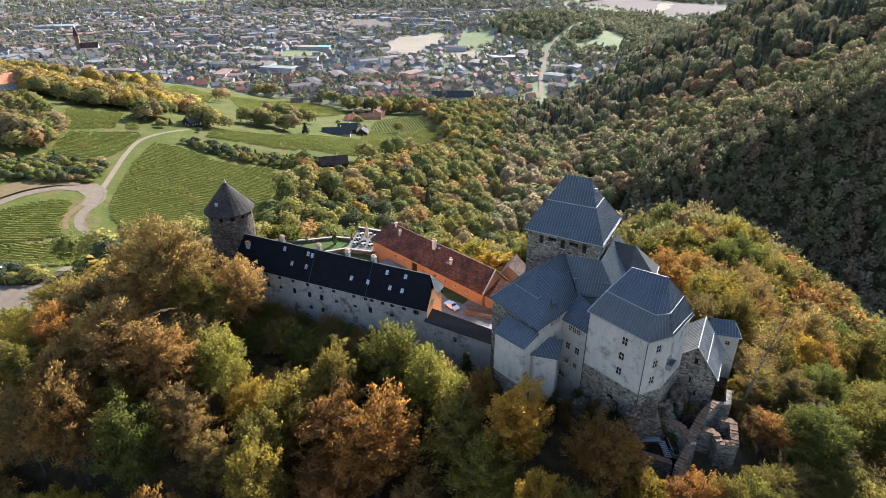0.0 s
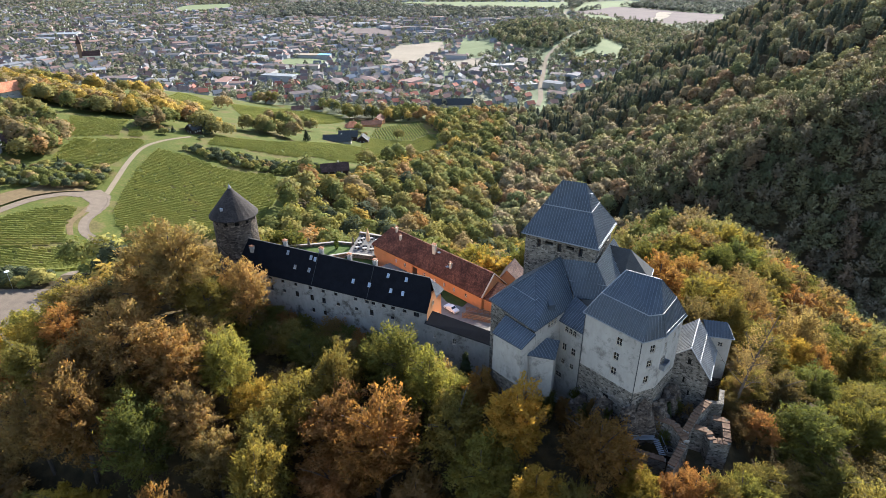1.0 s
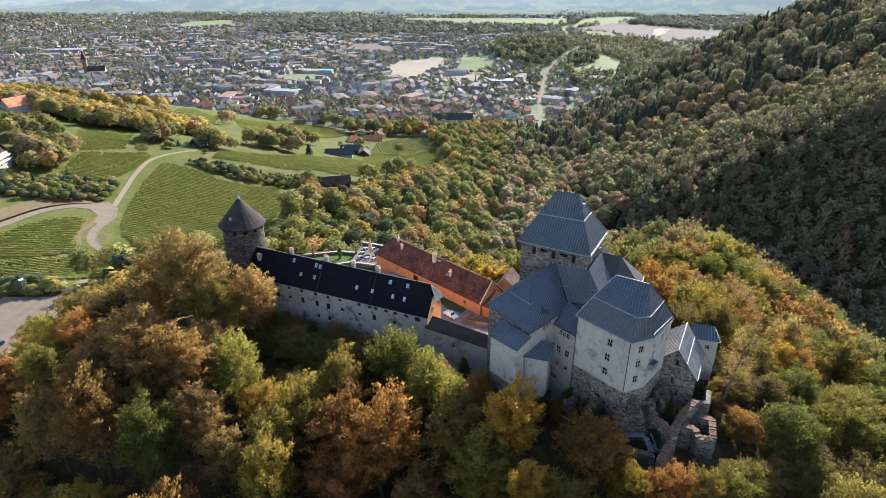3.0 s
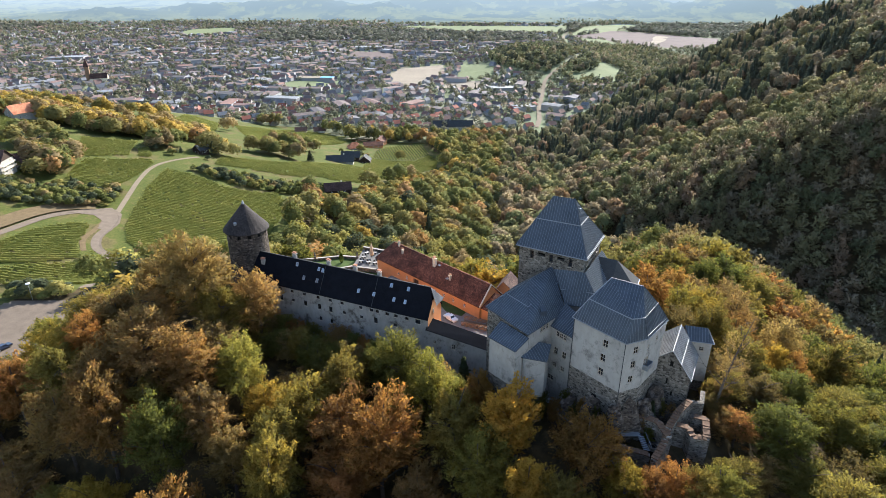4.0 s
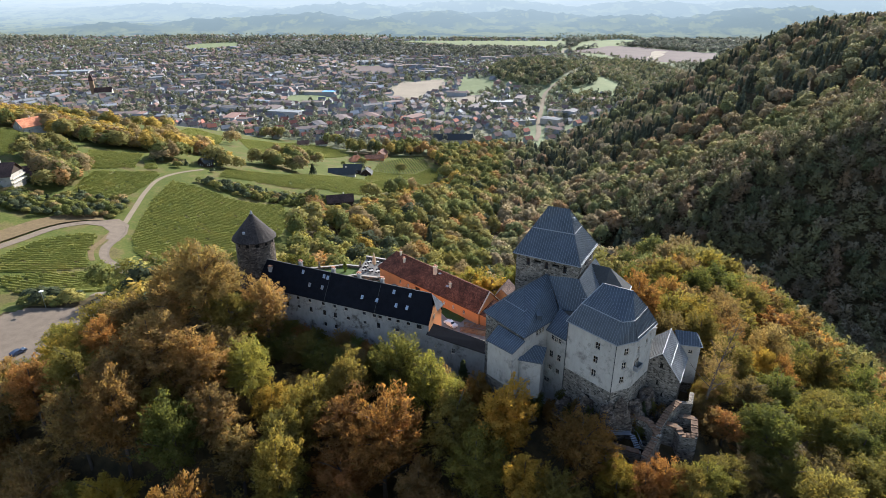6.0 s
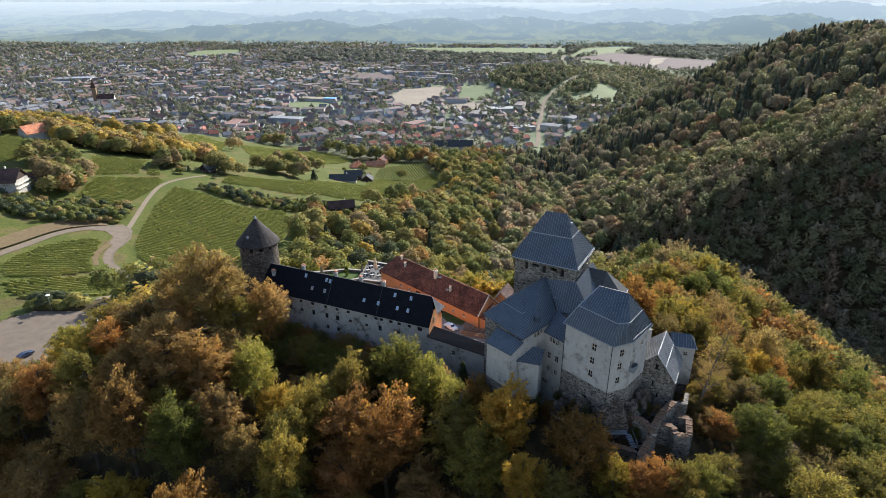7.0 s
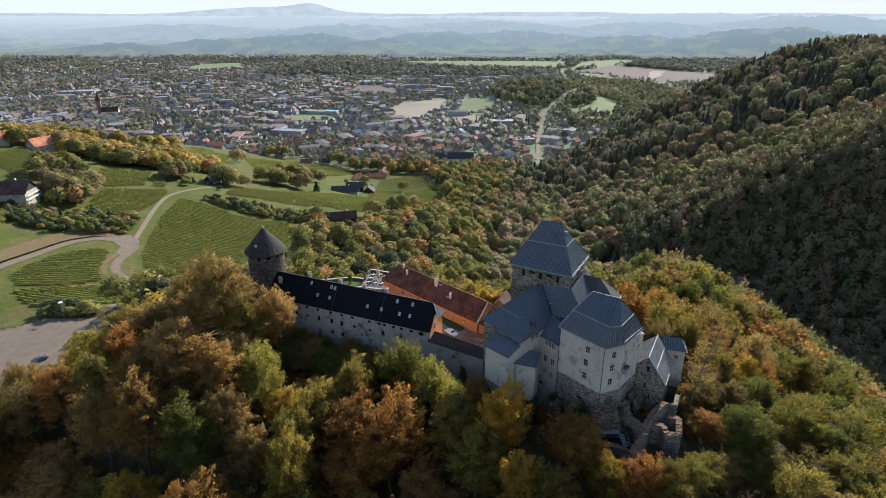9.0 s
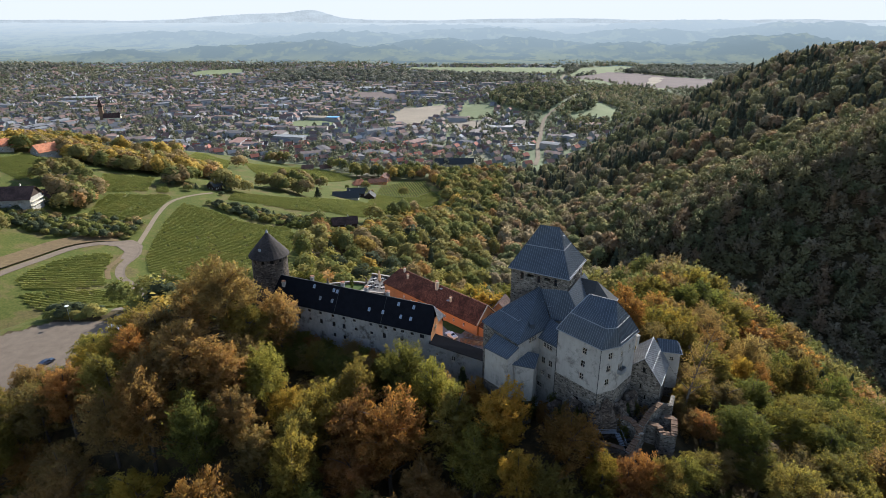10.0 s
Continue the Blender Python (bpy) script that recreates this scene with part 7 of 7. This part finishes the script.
gang = thing("steel_walkway", "galvanised steel walkway with railings and stairs", "walkway")
bm = bmesh.new()
box(bm, (39.6, 86.2, 125.2), (5.4, 1.5, 0.14), 0.0)
part("deck", bm, MAT["steel"], gang)
for k in range(8):
    bm = bmesh.new()
    box(bm, (42.6 + 0.1 * k, 85.6 - 0.33 * k, 125.0 - 0.22 * k), (1.3, 0.32, 0.05), -0.25)
    part("step", bm, MAT["steel"], gang)
for y2, x0, x1 in ((85.5, 36.9, 42.0), (86.95, 36.9, 42.8)):
    bm = bmesh.new()
    bar(bm, (x0, y2, 126.3), (x1, y2, 126.3), 0.07)
    bar(bm, (x0, y2, 125.8), (x1, y2, 125.8), 0.04)
    for k in range(5):
        bar(bm, (x0 + (x1 - x0) * k / 4, y2, 125.2), (x0 + (x1 - x0) * k / 4, y2, 126.3), 0.05)
    part("railing", bm, MAT["steel"], gang)
bm = bmesh.new()
for s2 in (0, 1.4):
    bar(bm, (42.0 + s2, 85.6, 126.2), (42.8 + s2, 83.0, 124.4), 0.06)
part("handrail", bm, MAT["steel"], gang)
ramp = thing("access_ramp", "grey steel ramp along the foot of the castle wall", "walkway")
bm = bmesh.new()
bar(bm, (23.6, 98.2, 124.9), (31.4, 93.6, 124.7), 1.5, 0.15)
part("deck", bm, MAT["steel"], ramp)
bm = bmesh.new()
for s2 in (-0.7, 0.7):
    o2 = Vector((0.5, 0.86, 0)) * s2
    bar(bm, Vector((23.6, 98.2, 126.0)) + o2, Vector((31.4, 93.6, 125.8)) + o2, 0.06)
    for k in range(6):
        p = Vector((23.6, 98.2, 124.9)).lerp(Vector((31.4, 93.6, 124.7)), k / 5) + o2
        bar(bm, p, p + Vector((0, 0, 1.1)), 0.05)
part("railing", bm, MAT["steel"], ramp)


def rock(x, y, z, s, seed):
    bm = bmesh.new()
    bmesh.ops.create_icosphere(bm, subdivisions=3, radius=1)
    for v in bm.verts:
        n = noise.fractal(v.co * 1.3 + Vector((seed, 0, 0)), 1.0, 2.0, 4)
        v.co = Vector((v.co.x * s[0], v.co.y * s[1], v.co.z * s[2])) * (1 + 0.45 * n) + Vector((x, y, z))
    tagged(part("rock", bm, MAT["stone_dark"]), "dark mossy rock outcrop below the castle wall", "rock", "rocks below the castle")


for i, (x, y, z, s) in enumerate(((33.0, 90.2, 126.6, (2.4, 1.7, 5.0)), (36.4, 86.6, 127.2, (2.3, 1.3, 5.0)), (39.6, 87.3, 127.6, (2.4, 1.0, 5.0)), (28.8, 94.8, 124.2, (2.6, 2.0, 4.0)), (43.6, 89.8, 126.4, (2.4, 1.8, 5.0)), (47.0, 92.8, 126.6, (2.6, 2.0, 4.8)),
                                  (26.5, 96.8, 121.8, (2.2, 1.8, 3.2)), (50.6, 91.6, 124.4, (2.0, 1.6, 3.2)))):
    rock(x, y, z, s, i * 3.7)

cistern = thing("cistern", "octagonal stone cistern ring beside the steel stairs", "cistern")
for k in range(8):
    a0, a1 = math.pi / 4 * k + 0.2, math.pi / 4 * (k + 1) + 0.2
    bm = bmesh.new()
    bar(bm, (45.0 + 1.0 * math.cos(a0), 84.2 + 1.0 * math.sin(a0), 123.4), (45.0 + 1.0 * math.cos(a1), 84.2 + 1.0 * math.sin(a1), 123.4), 0.28, 0.9)
    part("kerb", bm, MAT["stone"], cistern)
# near-black disc fills the ring, standing in for the shade down the pit
bm = bmesh.new()
lathe(bm, (45.0, 84.2), [(0.95, 119.0), (0.95, 123.1), (0.0, 123.1)], 8)
part("cover", bm, MAT["void"], cistern, "near-black disc in place of the shade inside the pit")

# ---- castle yard, terrace and lawn ----


MAT["terrace_paving"] = plain("grey_terrace_slabs", (0.13, 0.12, 0.11), 0.9, 0, 0.2, 0.3, 1.0, 0.02)


def slab(name, outline, z0, z1, top, side, label, category):
    bm = bmesh.new()
    face(bm, lift(outline, z1), 0)
    for a, b in zip(outline, outline[1:] + outline[:1]):
        face(bm, [(*a, z0), (*b, z0), (*b, z1), (*a, z1)], 1)
    return tagged(part(name, bm, [MAT[top], MAT[side]]), label, category, kind="structure")


slab("courtyard", [(-26, 156), (-12, 143), (2, 127), (15, 126), (15, 137), (-14, 168)], 110, 122.9, "paving", "stone", "pale paved castle yard", "yard")
slab("lawn", [(-3.0, 148.5), (1.0, 141.0), (5.4, 138.3), (6.9, 140.6), (1.0, 147.0)], 122.8, 123.05, "lawn", "stone", "small mown lawn in the castle yard", "lawn")
slab("terrace", [(-31.6, 171.3), (-22.2, 169.0), (-20.3, 182.2), (-29.3, 185.8)], 100, 123.0, "terrace_paving", "stone", "raised paved cafe terrace on a rubble wall", "terrace")
slab("terrace", [(-53.6, 166.5), (-31.6, 171.2), (-30.1, 178.5), (-36.4, 180.1), (-53.6, 177.0)], 98, 122.2, "lawn", "stone", "raised garden lawn on a rubble wall", "terrace")
slab("terrace", [(-42.1, 149.3), (-24.9, 156.0), (-22.2, 168.9), (-31.6, 171.1), (-53.6, 166.4), (-51.7, 151.2)], 98, 121.6, "lawn", "stone", "castle garden lawn behind the long wing", "terrace")


MAT["coping"] = plain("weathered_coping", (0.3, 0.27, 0.23), 0.9, 0, 0.2, 0.25, 1.5, 0.01)
MAT["table_top"] = plain("pale_table_top", (0.34, 0.32, 0.29), 0.6, 0, 0.3, 0.12)


def parapet(line, z, h, label, w=0.6):
    t = thing("parapet", label, "wall", "garden walls of the castle")
    for i, (a, b) in enumerate(zip(line, line[1:])):
        bm = bmesh.new()
        bar(bm, (*a, z + h / 2), (*b, z + h / 2), w, h)
        part("masonry", bm, MAT["stone"], t)
        bm = bmesh.new()
        bar(bm, (*a, z + h + 0.08), (*b, z + h + 0.08), w + 0.2, 0.16)
        part("coping", bm, MAT["coping"], t, "pale stone coping")


parapet([(-52.6, 166.9), (-38.8, 168.6), (-31.6, 171.3), (-23.0, 169.0)], 122.0, 1.1, "pale-coped garden wall beside the terrace")
parapet([(-53.6, 176.7), (-45.9, 177.6), (-36.4, 179.9), (-30.2, 178.6)], 122.0, 1.0, "curved pale-coped garden wall")
parapet([(-29.3, 185.7), (-20.5, 182.2)], 123.0, 0.9, "low pale-coped parapet of the terrace")


def parasol(x, y, z):
    t = thing("parasol", "closed sand-coloured parasol on the terrace", "parasol")
    bm = bmesh.new()
    lathe(bm, (x, y), [(0.06, z), (0.06, z + 1.4)], 8)
    part("pole", bm, MAT["wood"], t)
    bm = bmesh.new()
    lathe(bm, (x, y), [(0.6, z + 1.0), (0.75, z + 1.4), (0.55, z + 3.6), (0.12, z + 5.6), (0.0, z + 5.7)], 10)
    part("canopy", bm, MAT["cloth"], t)


parasol(-25.5, 178.4, 123.0)
parasol(-43.5, 164.1, 121.6)


def table(x, y, z, turn):
    t = thing("terrace_table", "white cafe table on the terrace", "table", "tables on the terrace")
    bm = bmesh.new()
    box(bm, (0, 0, 0.74), (1.5, 0.85, 0.05), bevel=0.02)
    part("tabletop", bm, MAT["table_top"], t)
    for u in (-0.65, 0.65):
        for v in (-0.35, 0.35):
            bm = bmesh.new()
            box(bm, (u, v, 0.36), (0.06, 0.06, 0.72))
            part("leg", bm, MAT["steel"], t)
    t.matrix_basis = pose(x, y, z, 0, 0, turn)
    return t


def chair(x, y, z, turn):
    t = thing("terrace_chair", "dark metal cafe chair on the terrace", "chair", "chairs on the terrace")
    bm = bmesh.new()
    box(bm, (0, 0, 0.45), (0.48, 0.48, 0.05), bevel=0.02)
    part("seat", bm, MAT["rubber"], t)
    bm = bmesh.new()
    box(bm, (0, 0.23, 0.72), (0.48, 0.05, 0.5), bevel=0.02)
    part("backrest", bm, MAT["rubber"], t)
    for u in (-0.2, 0.2):
        for v in (-0.2, 0.2):
            bm = bmesh.new()
            box(bm, (u, v, 0.22), (0.04, 0.04, 0.44))
            part("leg", bm, MAT["steel"], t)
    t.matrix_basis = pose(x, y, z, 0, 0, turn)
    return t


tb, chr_ = None, None
for i, (x, y) in enumerate(((-28.7, 174.6), (-26.2, 173.8), (-23.7, 173.2), (-28.3, 178.0), (-23.0, 176.7), (-27.6, 181.4), (-24.9, 181.4), (-22.6, 180.1))):
    m4 = pose(x, y, 123.0, 0, 0, 15 + 8 * (i % 3))
    tb = copy_thing(tb, m4) if tb else table(x, y, 123.0, 15)
    for k, (u, v, r) in enumerate(((-0.5, 0.95, 0), (0.5, 0.95, 0), (-0.5, -0.95, 180), (0.5, -0.95, 180))):
        m4c = pose(x + u, y + v, 123.0, 0, 0, r + 10)
        chr_ = copy_thing(chr_, m4c) if chr_ else chair(x + u, y + v, 123.0, r + 10)


def statue(x, y, z, h):
    bm = bmesh.new()
    lathe(bm, (x, y), [(0.45, z), (0.45, z + 0.9), (0.28, z + 1.0), (0.34, z + 1.5), (0.25, z + h - 0.5), (0.16, z + h - 0.35), (0.18, z + h - 0.1), (0.0, z + h)], 12)
    tagged(part("statue", bm, MAT["stone"]), "small weathered stone statue on the garden wall", "statue")


statue(-45.6, 177.4, 123.0, 2.6)
statue(-30.6, 178.0, 123.0, 2.6)


def cypress(x, y, z, h, r):
    rs = np.random.default_rng(int(x * 10) % 97)
    n = 520
    k = rs.random(n)
    a = rs.uniform(0, 6.283, n)
    rr = r * np.sin(np.clip(k, 0.05, 1) * np.pi) ** 0.6 * rs.uniform(0.7, 1.05, n)
    p = np.stack([x + rr * np.cos(a), y + rr * np.sin(a), z + k * h], -1)
    v = sprays(rs, p, np.stack([np.cos(a), np.sin(a), 0.3 + 0 * a], -1), 0.2)[0]
    cm = grid_mesh("shrub", v.reshape(-1, 3), np.arange(n * 3).reshape(-1, 3))
    cm.materials.append(MAT["leaf"])
    o = new("shrub", cm)
    o.color = (0.06, 0.085, 0.02, 1)
    tagged(o, "clipped green garden shrub", "shrub", "shrubs of the castle garden")


for x, y, z, h, r in ((-36.0, 176, 122.2, 3.6, 0.8), (-42, 164.6, 121.6, 2.2, 1.6), (-39.7, 163.6, 121.6, 2.2, 1.5), (-21.0, 156.5, 122.9, 2.6, 1.3), (-19.0, 155, 122.9, 2.0, 1.2)):
    cypress(x, y, z, h, r)

# timber bridge over the inner ditch
bridge = thing("timber_bridge", "weathered timber bridge with plank railings", "bridge")
b0, b1 = Vector((5.8, 134.6)), Vector((13.6, 131.6))
bd = (b1 - b0).normalized()
bs = Vector((-bd.y, bd.x))
for k in range(11):
    bm = bmesh.new()
    c = b0.lerp(b1, (k + 0.5) / 11)
    box(bm, (*c, 123.0), ((b1 - b0).length / 11 * 0.92, 3.2, 0.12), math.atan2(bd.y, bd.x))
    part("plank", bm, MAT["wood"], bridge)
for s2 in (-1.6, 1.6):
    for z2 in (123.5, 123.95, 124.4):
        bm = bmesh.new()
        bar(bm, (*(b0 + bs * s2), z2), (*(b1 + bs * s2), z2), 0.08, 0.2)
        part("rail", bm, MAT["wood"], bridge)
    for k in range(6):
        bm = bmesh.new()
        c = b0.lerp(b1, k / 5) + bs * s2
        box(bm, (*c, 123.6), (0.16, 0.16, 1.8))
        part("post", bm, MAT["wood"], bridge)


# ---- cars ----
def car(x, y, turn, paint, label, pickup=False, floor=None):
    z = floor or float(height(x, y)) + 0.2
    t = thing("car", label, "car", "parked cars")
    bm = bmesh.new()
    prof = [(-2.3, 0.35), (2.3, 0.35), (2.35, 0.75), (2.2, 0.95), (1.1, 1.05), (0.5, 1.55), (-0.6, 1.6), (-0.9, 1.05 if pickup else 1.58), (-2.2, 1.0 if pickup else 1.15), (-2.35, 0.7)]
    loops = []
    for w in (-0.9, 0.9):
        loops.append([bm.verts.new((px, w * (0.82 if pz > 1.2 else 1.0), pz)) for px, pz in prof])
    bm.faces.new(loops[0])
    bm.faces.new(list(reversed(loops[1])))
    for i in range(len(prof)):
        j = (i + 1) % len(prof)
        bm.faces.new((loops[0][i], loops[1][i], loops[1][j], loops[0][j]))
    bmesh.ops.recalc_face_normals(bm, faces=bm.faces)
    part("body", bm, paint, t)
    for s2 in (-1, 1):
        bm = bmesh.new()
        face(bm, [(-0.5, 0.83 * s2, 1.12), (0.85, 0.86 * s2, 1.12), (0.45, 0.755 * s2, 1.5), (-0.5, 0.755 * s2, 1.5)])
        part("side_window", bm, MAT["glass"], t)
        for px in (-1.45, 1.45):
            bm = bmesh.new()
            bmesh.ops.create_cone(bm, segments=16, radius1=0.34, radius2=0.34, depth=0.24, cap_ends=True, matrix=Matrix.Translation((px, 0.84 * s2, 0.34)) @ Matrix.Rotation(math.pi / 2, 4, "X"))
            wh = part("wheel", bm, MAT["rubber"], t)
            bm = bmesh.new()
            bmesh.ops.create_cone(bm, segments=12, radius1=0.2, radius2=0.2, depth=0.02, cap_ends=True, matrix=Matrix.Translation((px, 0.97 * s2, 0.34)) @ Matrix.Rotation(math.pi / 2, 4, "X"))
            part("rim", bm, MAT["steel"], wh)
        bm = bmesh.new()
        box(bm, (2.28, 0.62 * s2, 0.78), (0.1, 0.36, 0.16), bevel=0.03)
        part("headlight", bm, MAT["white_paint"], t)
        bm = bmesh.new()
        box(bm, (-2.3, 0.66 * s2, 0.85), (0.08, 0.26, 0.18), bevel=0.03)
        part("tail_light", bm, MAT["red_tile"], t)
    bm = bmesh.new()
    face(bm, [(1.06, -0.72, 1.1), (1.06, 0.72, 1.1), (0.55, 0.62, 1.52), (0.55, -0.62, 1.52)])
    for v in bm.verts:
        v.co.x += 0.03
    part("windscreen", bm, MAT["glass"], t)
    t.matrix_basis = pose(x, y, z, 0, 0, turn)


car(2.3, 136.6, -50, MAT["car_paint"], "white pickup parked in the castle yard", True, 122.9)
MAT["car_dark"] = plain("dark_blue_car_paint", (0.03, 0.04, 0.07), 0.25, 0, 0.5, 0.05)
MAT["car_silver"] = plain("silver_car_paint", (0.4, 0.41, 0.43), 0.3, 0.4, 0.5, 0.05)
car(-119.0, 158.2, 20, MAT["car_paint"], "white car parked at the edge of the car park")
car(-122.6, 161.0, 20, MAT["car_silver"], "silver car parked at the edge of the car park")
car(-133.0, 137.0, 65, MAT["car_dark"], "dark blue car parked under the trees")
car(-116.5, 153.0, 30, MAT["car_silver"], "silver car parked under the trees")


def street_lamp(x, y):
    z = float(height(x, y))
    t = thing("street_lamp", "white street lamp with a flat round head on a thin pole", "street lamp")
    bm = bmesh.new()
    lathe(bm, (x, y), [(0.09, z - 0.3), (0.06, z + 6.4)], 10)
    part("pole", bm, MAT["steel"], t)
    bm = bmesh.new()
    lathe(bm, (x, y), [(0.0, z + 6.75), (0.7, z + 6.6), (0.75, z + 6.45), (0.3, z + 6.35), (0.0, z + 6.35)], 14)
    part("head", bm, MAT["white_paint"], t)


street_lamp(-143.0, 167.0)


def sign_board(x, y, turn):
    z = float(height(x, y))
    t = thing("sign_board", "pale notice board on two posts beside the car park", "sign")
    for k in (-1, 1):
        bm = bmesh.new()
        box(bm, (k * 1.1, 0, 1.0), (0.12, 0.12, 2.6))
        part("post", bm, MAT["wood"], t)
    bm = bmesh.new()
    box(bm, (0, -0.08, 1.9), (2.7, 0.08, 1.5), bevel=0.02)
    part("board", bm, MAT["coping"], t, "pale grey board")
    t.matrix_basis = pose(x, y, z, 0, 0, turn)


sign_board(-123.5, 167.5, 20)


# ---- farms and houses on the vineyard hill ----
def farmhouse(x, y, lx, ly, h, rise, turn, walls, tiles, label, balcony=False, hip=False, windows=3):
    z = float(height(x, y))
    t = thing("farmhouse", label, "house", "farms among the vineyards")
    a = radians(turn)
    ex, ey = Vector((math.cos(a), math.sin(a))), Vector((-math.sin(a), math.cos(a)))
    at = lambda u, v, w: (x + ex.x * u + ey.x * v, y + ex.y * u + ey.y * v, z + w)
    cs = [(-lx, -ly), (lx, -ly), (lx, ly), (-lx, ly)]
    for i in range(4):
        p, q = at(*cs[i], 0)[:2], at(*cs[(i + 1) % 4], 0)[:2]
        n = (Vector(q) - Vector(p)).length
        holes = []
        k = windows if i % 2 == 0 else max(1, windows - 1)
        floors = [1.0, 3.8] if h > 5 else [1.2]
        for fl in floors:
            if h > fl + 1.5:
                holes += [(n * (j + 1) / (k + 1), z + fl, 1.1, 1.3) for j in range(k)]
        wall(t, p, q, z - 3, z + h, MAT[walls], holes, deep=0.25)
        for hh in holes:
            window(t, p, q, hh, 0.12, frame_mat="white_paint")
    o = 0.9
    dz = rise * o / ly
    r0, r1 = (at(-lx - o + (lx * 0.7 if hip else 0), 0, h + rise), at(lx + o - (lx * 0.7 if hip else 0), 0, h + rise))
    e = [at(-lx - o, -ly - o, h - dz), at(lx + o, -ly - o, h - dz), at(lx + o, ly + o, h - dz), at(-lx - o, ly + o, h - dz)]
    faces = [[e[0], e[1], r1, r0], [e[2], e[3], r0, r1]]
    if hip:
        faces += [[e[1], e[2], r1], [e[3], e[0], r0]]
    else:
        for s2 in (-1, 1):
            bm = bmesh.new()
            face(bm, [at(s2 * lx, -ly, h), at(s2 * lx, ly, h), at(s2 * lx, 0, h + rise - 0.1)])
            part("gable", bm, MAT["dark_wood" if balcony else walls], t)
    rf = roof(t, faces, MAT[tiles], thick=0.2)
    bm = bmesh.new()
    box(bm, at(lx * 0.3, ly * 0.2, h + rise), (0.8, 0.8, 2.0), a)
    part("chimney", bm, MAT["cream"], rf)
    if balcony:
        for fl in (2.9, 5.4):
            bm = bmesh.new()
            box(bm, at(lx + 0.6, 0, fl), (1.3, ly * 1.9, 0.15), a)
            box(bm, at(lx + 1.2, 0, fl + 0.5), (0.08, ly * 1.9, 0.9), a)
            part("balcony", bm, MAT["cream"], t, "pale timber balcony")


farmhouse(-103, 562, 13, 6, 2.6, 4.6, 4, "white", "dark_grey_roof", "long black-roofed farm barn with white walls beside a vineyard")
farmhouse(-97, 592, 9, 5.5, 4.6, 4.6, 4, "dark_wood", "dark_grey_roof", "black timber barn with a dark roof")
farmhouse(-82, 590, 5, 5.5, 3.8, 4.4, 88, "dark_wood", "dark_grey_roof", "small black timber barn with a dark roof")
farmhouse(-111, 715, 8, 6.5, 3.6, 5.4, 20, "white", "orange_tile", "farm shed with a bright hipped tile roof", hip=True)
farmhouse(-91, 742, 12, 6, 4, 3.4, 10, "orange", "red_tile", "long farmhouse with a red tile roof")
farmhouse(-84, 762, 10, 6, 6.4, 4.2, 80, "orange", "red_tile", "red-roofed farmhouse with orange walls")
farmhouse(-80, 415, 9.5, 4.4, 3.6, 4.2, 14, "dark_wood", "brown_tile", "brown-roofed timber barn at the wood's edge")
farmhouse(-276, 333, 12, 8, 8.2, 6.2, 8, "white", "brown_tile", "large white farmhouse with a brown roof and white balconies", True)
farmhouse(-268, 354, 6.5, 5, 3.8, 4.0, 8, "white", "brown_tile", "low white farm wing with a brown roof")
farmhouse(-340, 466, 8.5, 7, 5.4, 5.4, 62, "white", "orange_tile", "small house with a bright orange tile roof")
farmhouse(-372, 456, 8.5, 6, 5.4, 4.6, 62, "white", "orange_tile", "house with a bright orange tile roof")
farmhouse(-388, 455, 6, 5, 4, 3.8, 12, "white", "brown_tile", "small white house with a brown roof")
farmhouse(14, 866, 29, 7.5, 8, 7, 2, "white", "dark_grey_roof", "long white house with a dark gable roof at the wood's edge", windows=8)
farmhouse(-196, 456, 4.2, 4.4, 4.2, 3.4, 60, "dark_wood", "dark_grey_roof", "small dark timber chalet among trees", True)
farmhouse(-281, 392, 6, 5, 3.4, 3.6, 20, "white", "dark_grey_roof", "low white house with a dark roof")
farmhouse(-205, 835, 8, 6, 4, 4, 10, "cream", "brown_tile", "brown-roofed house below the vineyard")
farmhouse(-180, 842, 8, 6, 4, 4, 14, "cream", "brown_tile", "brown-roofed house below the vineyard")
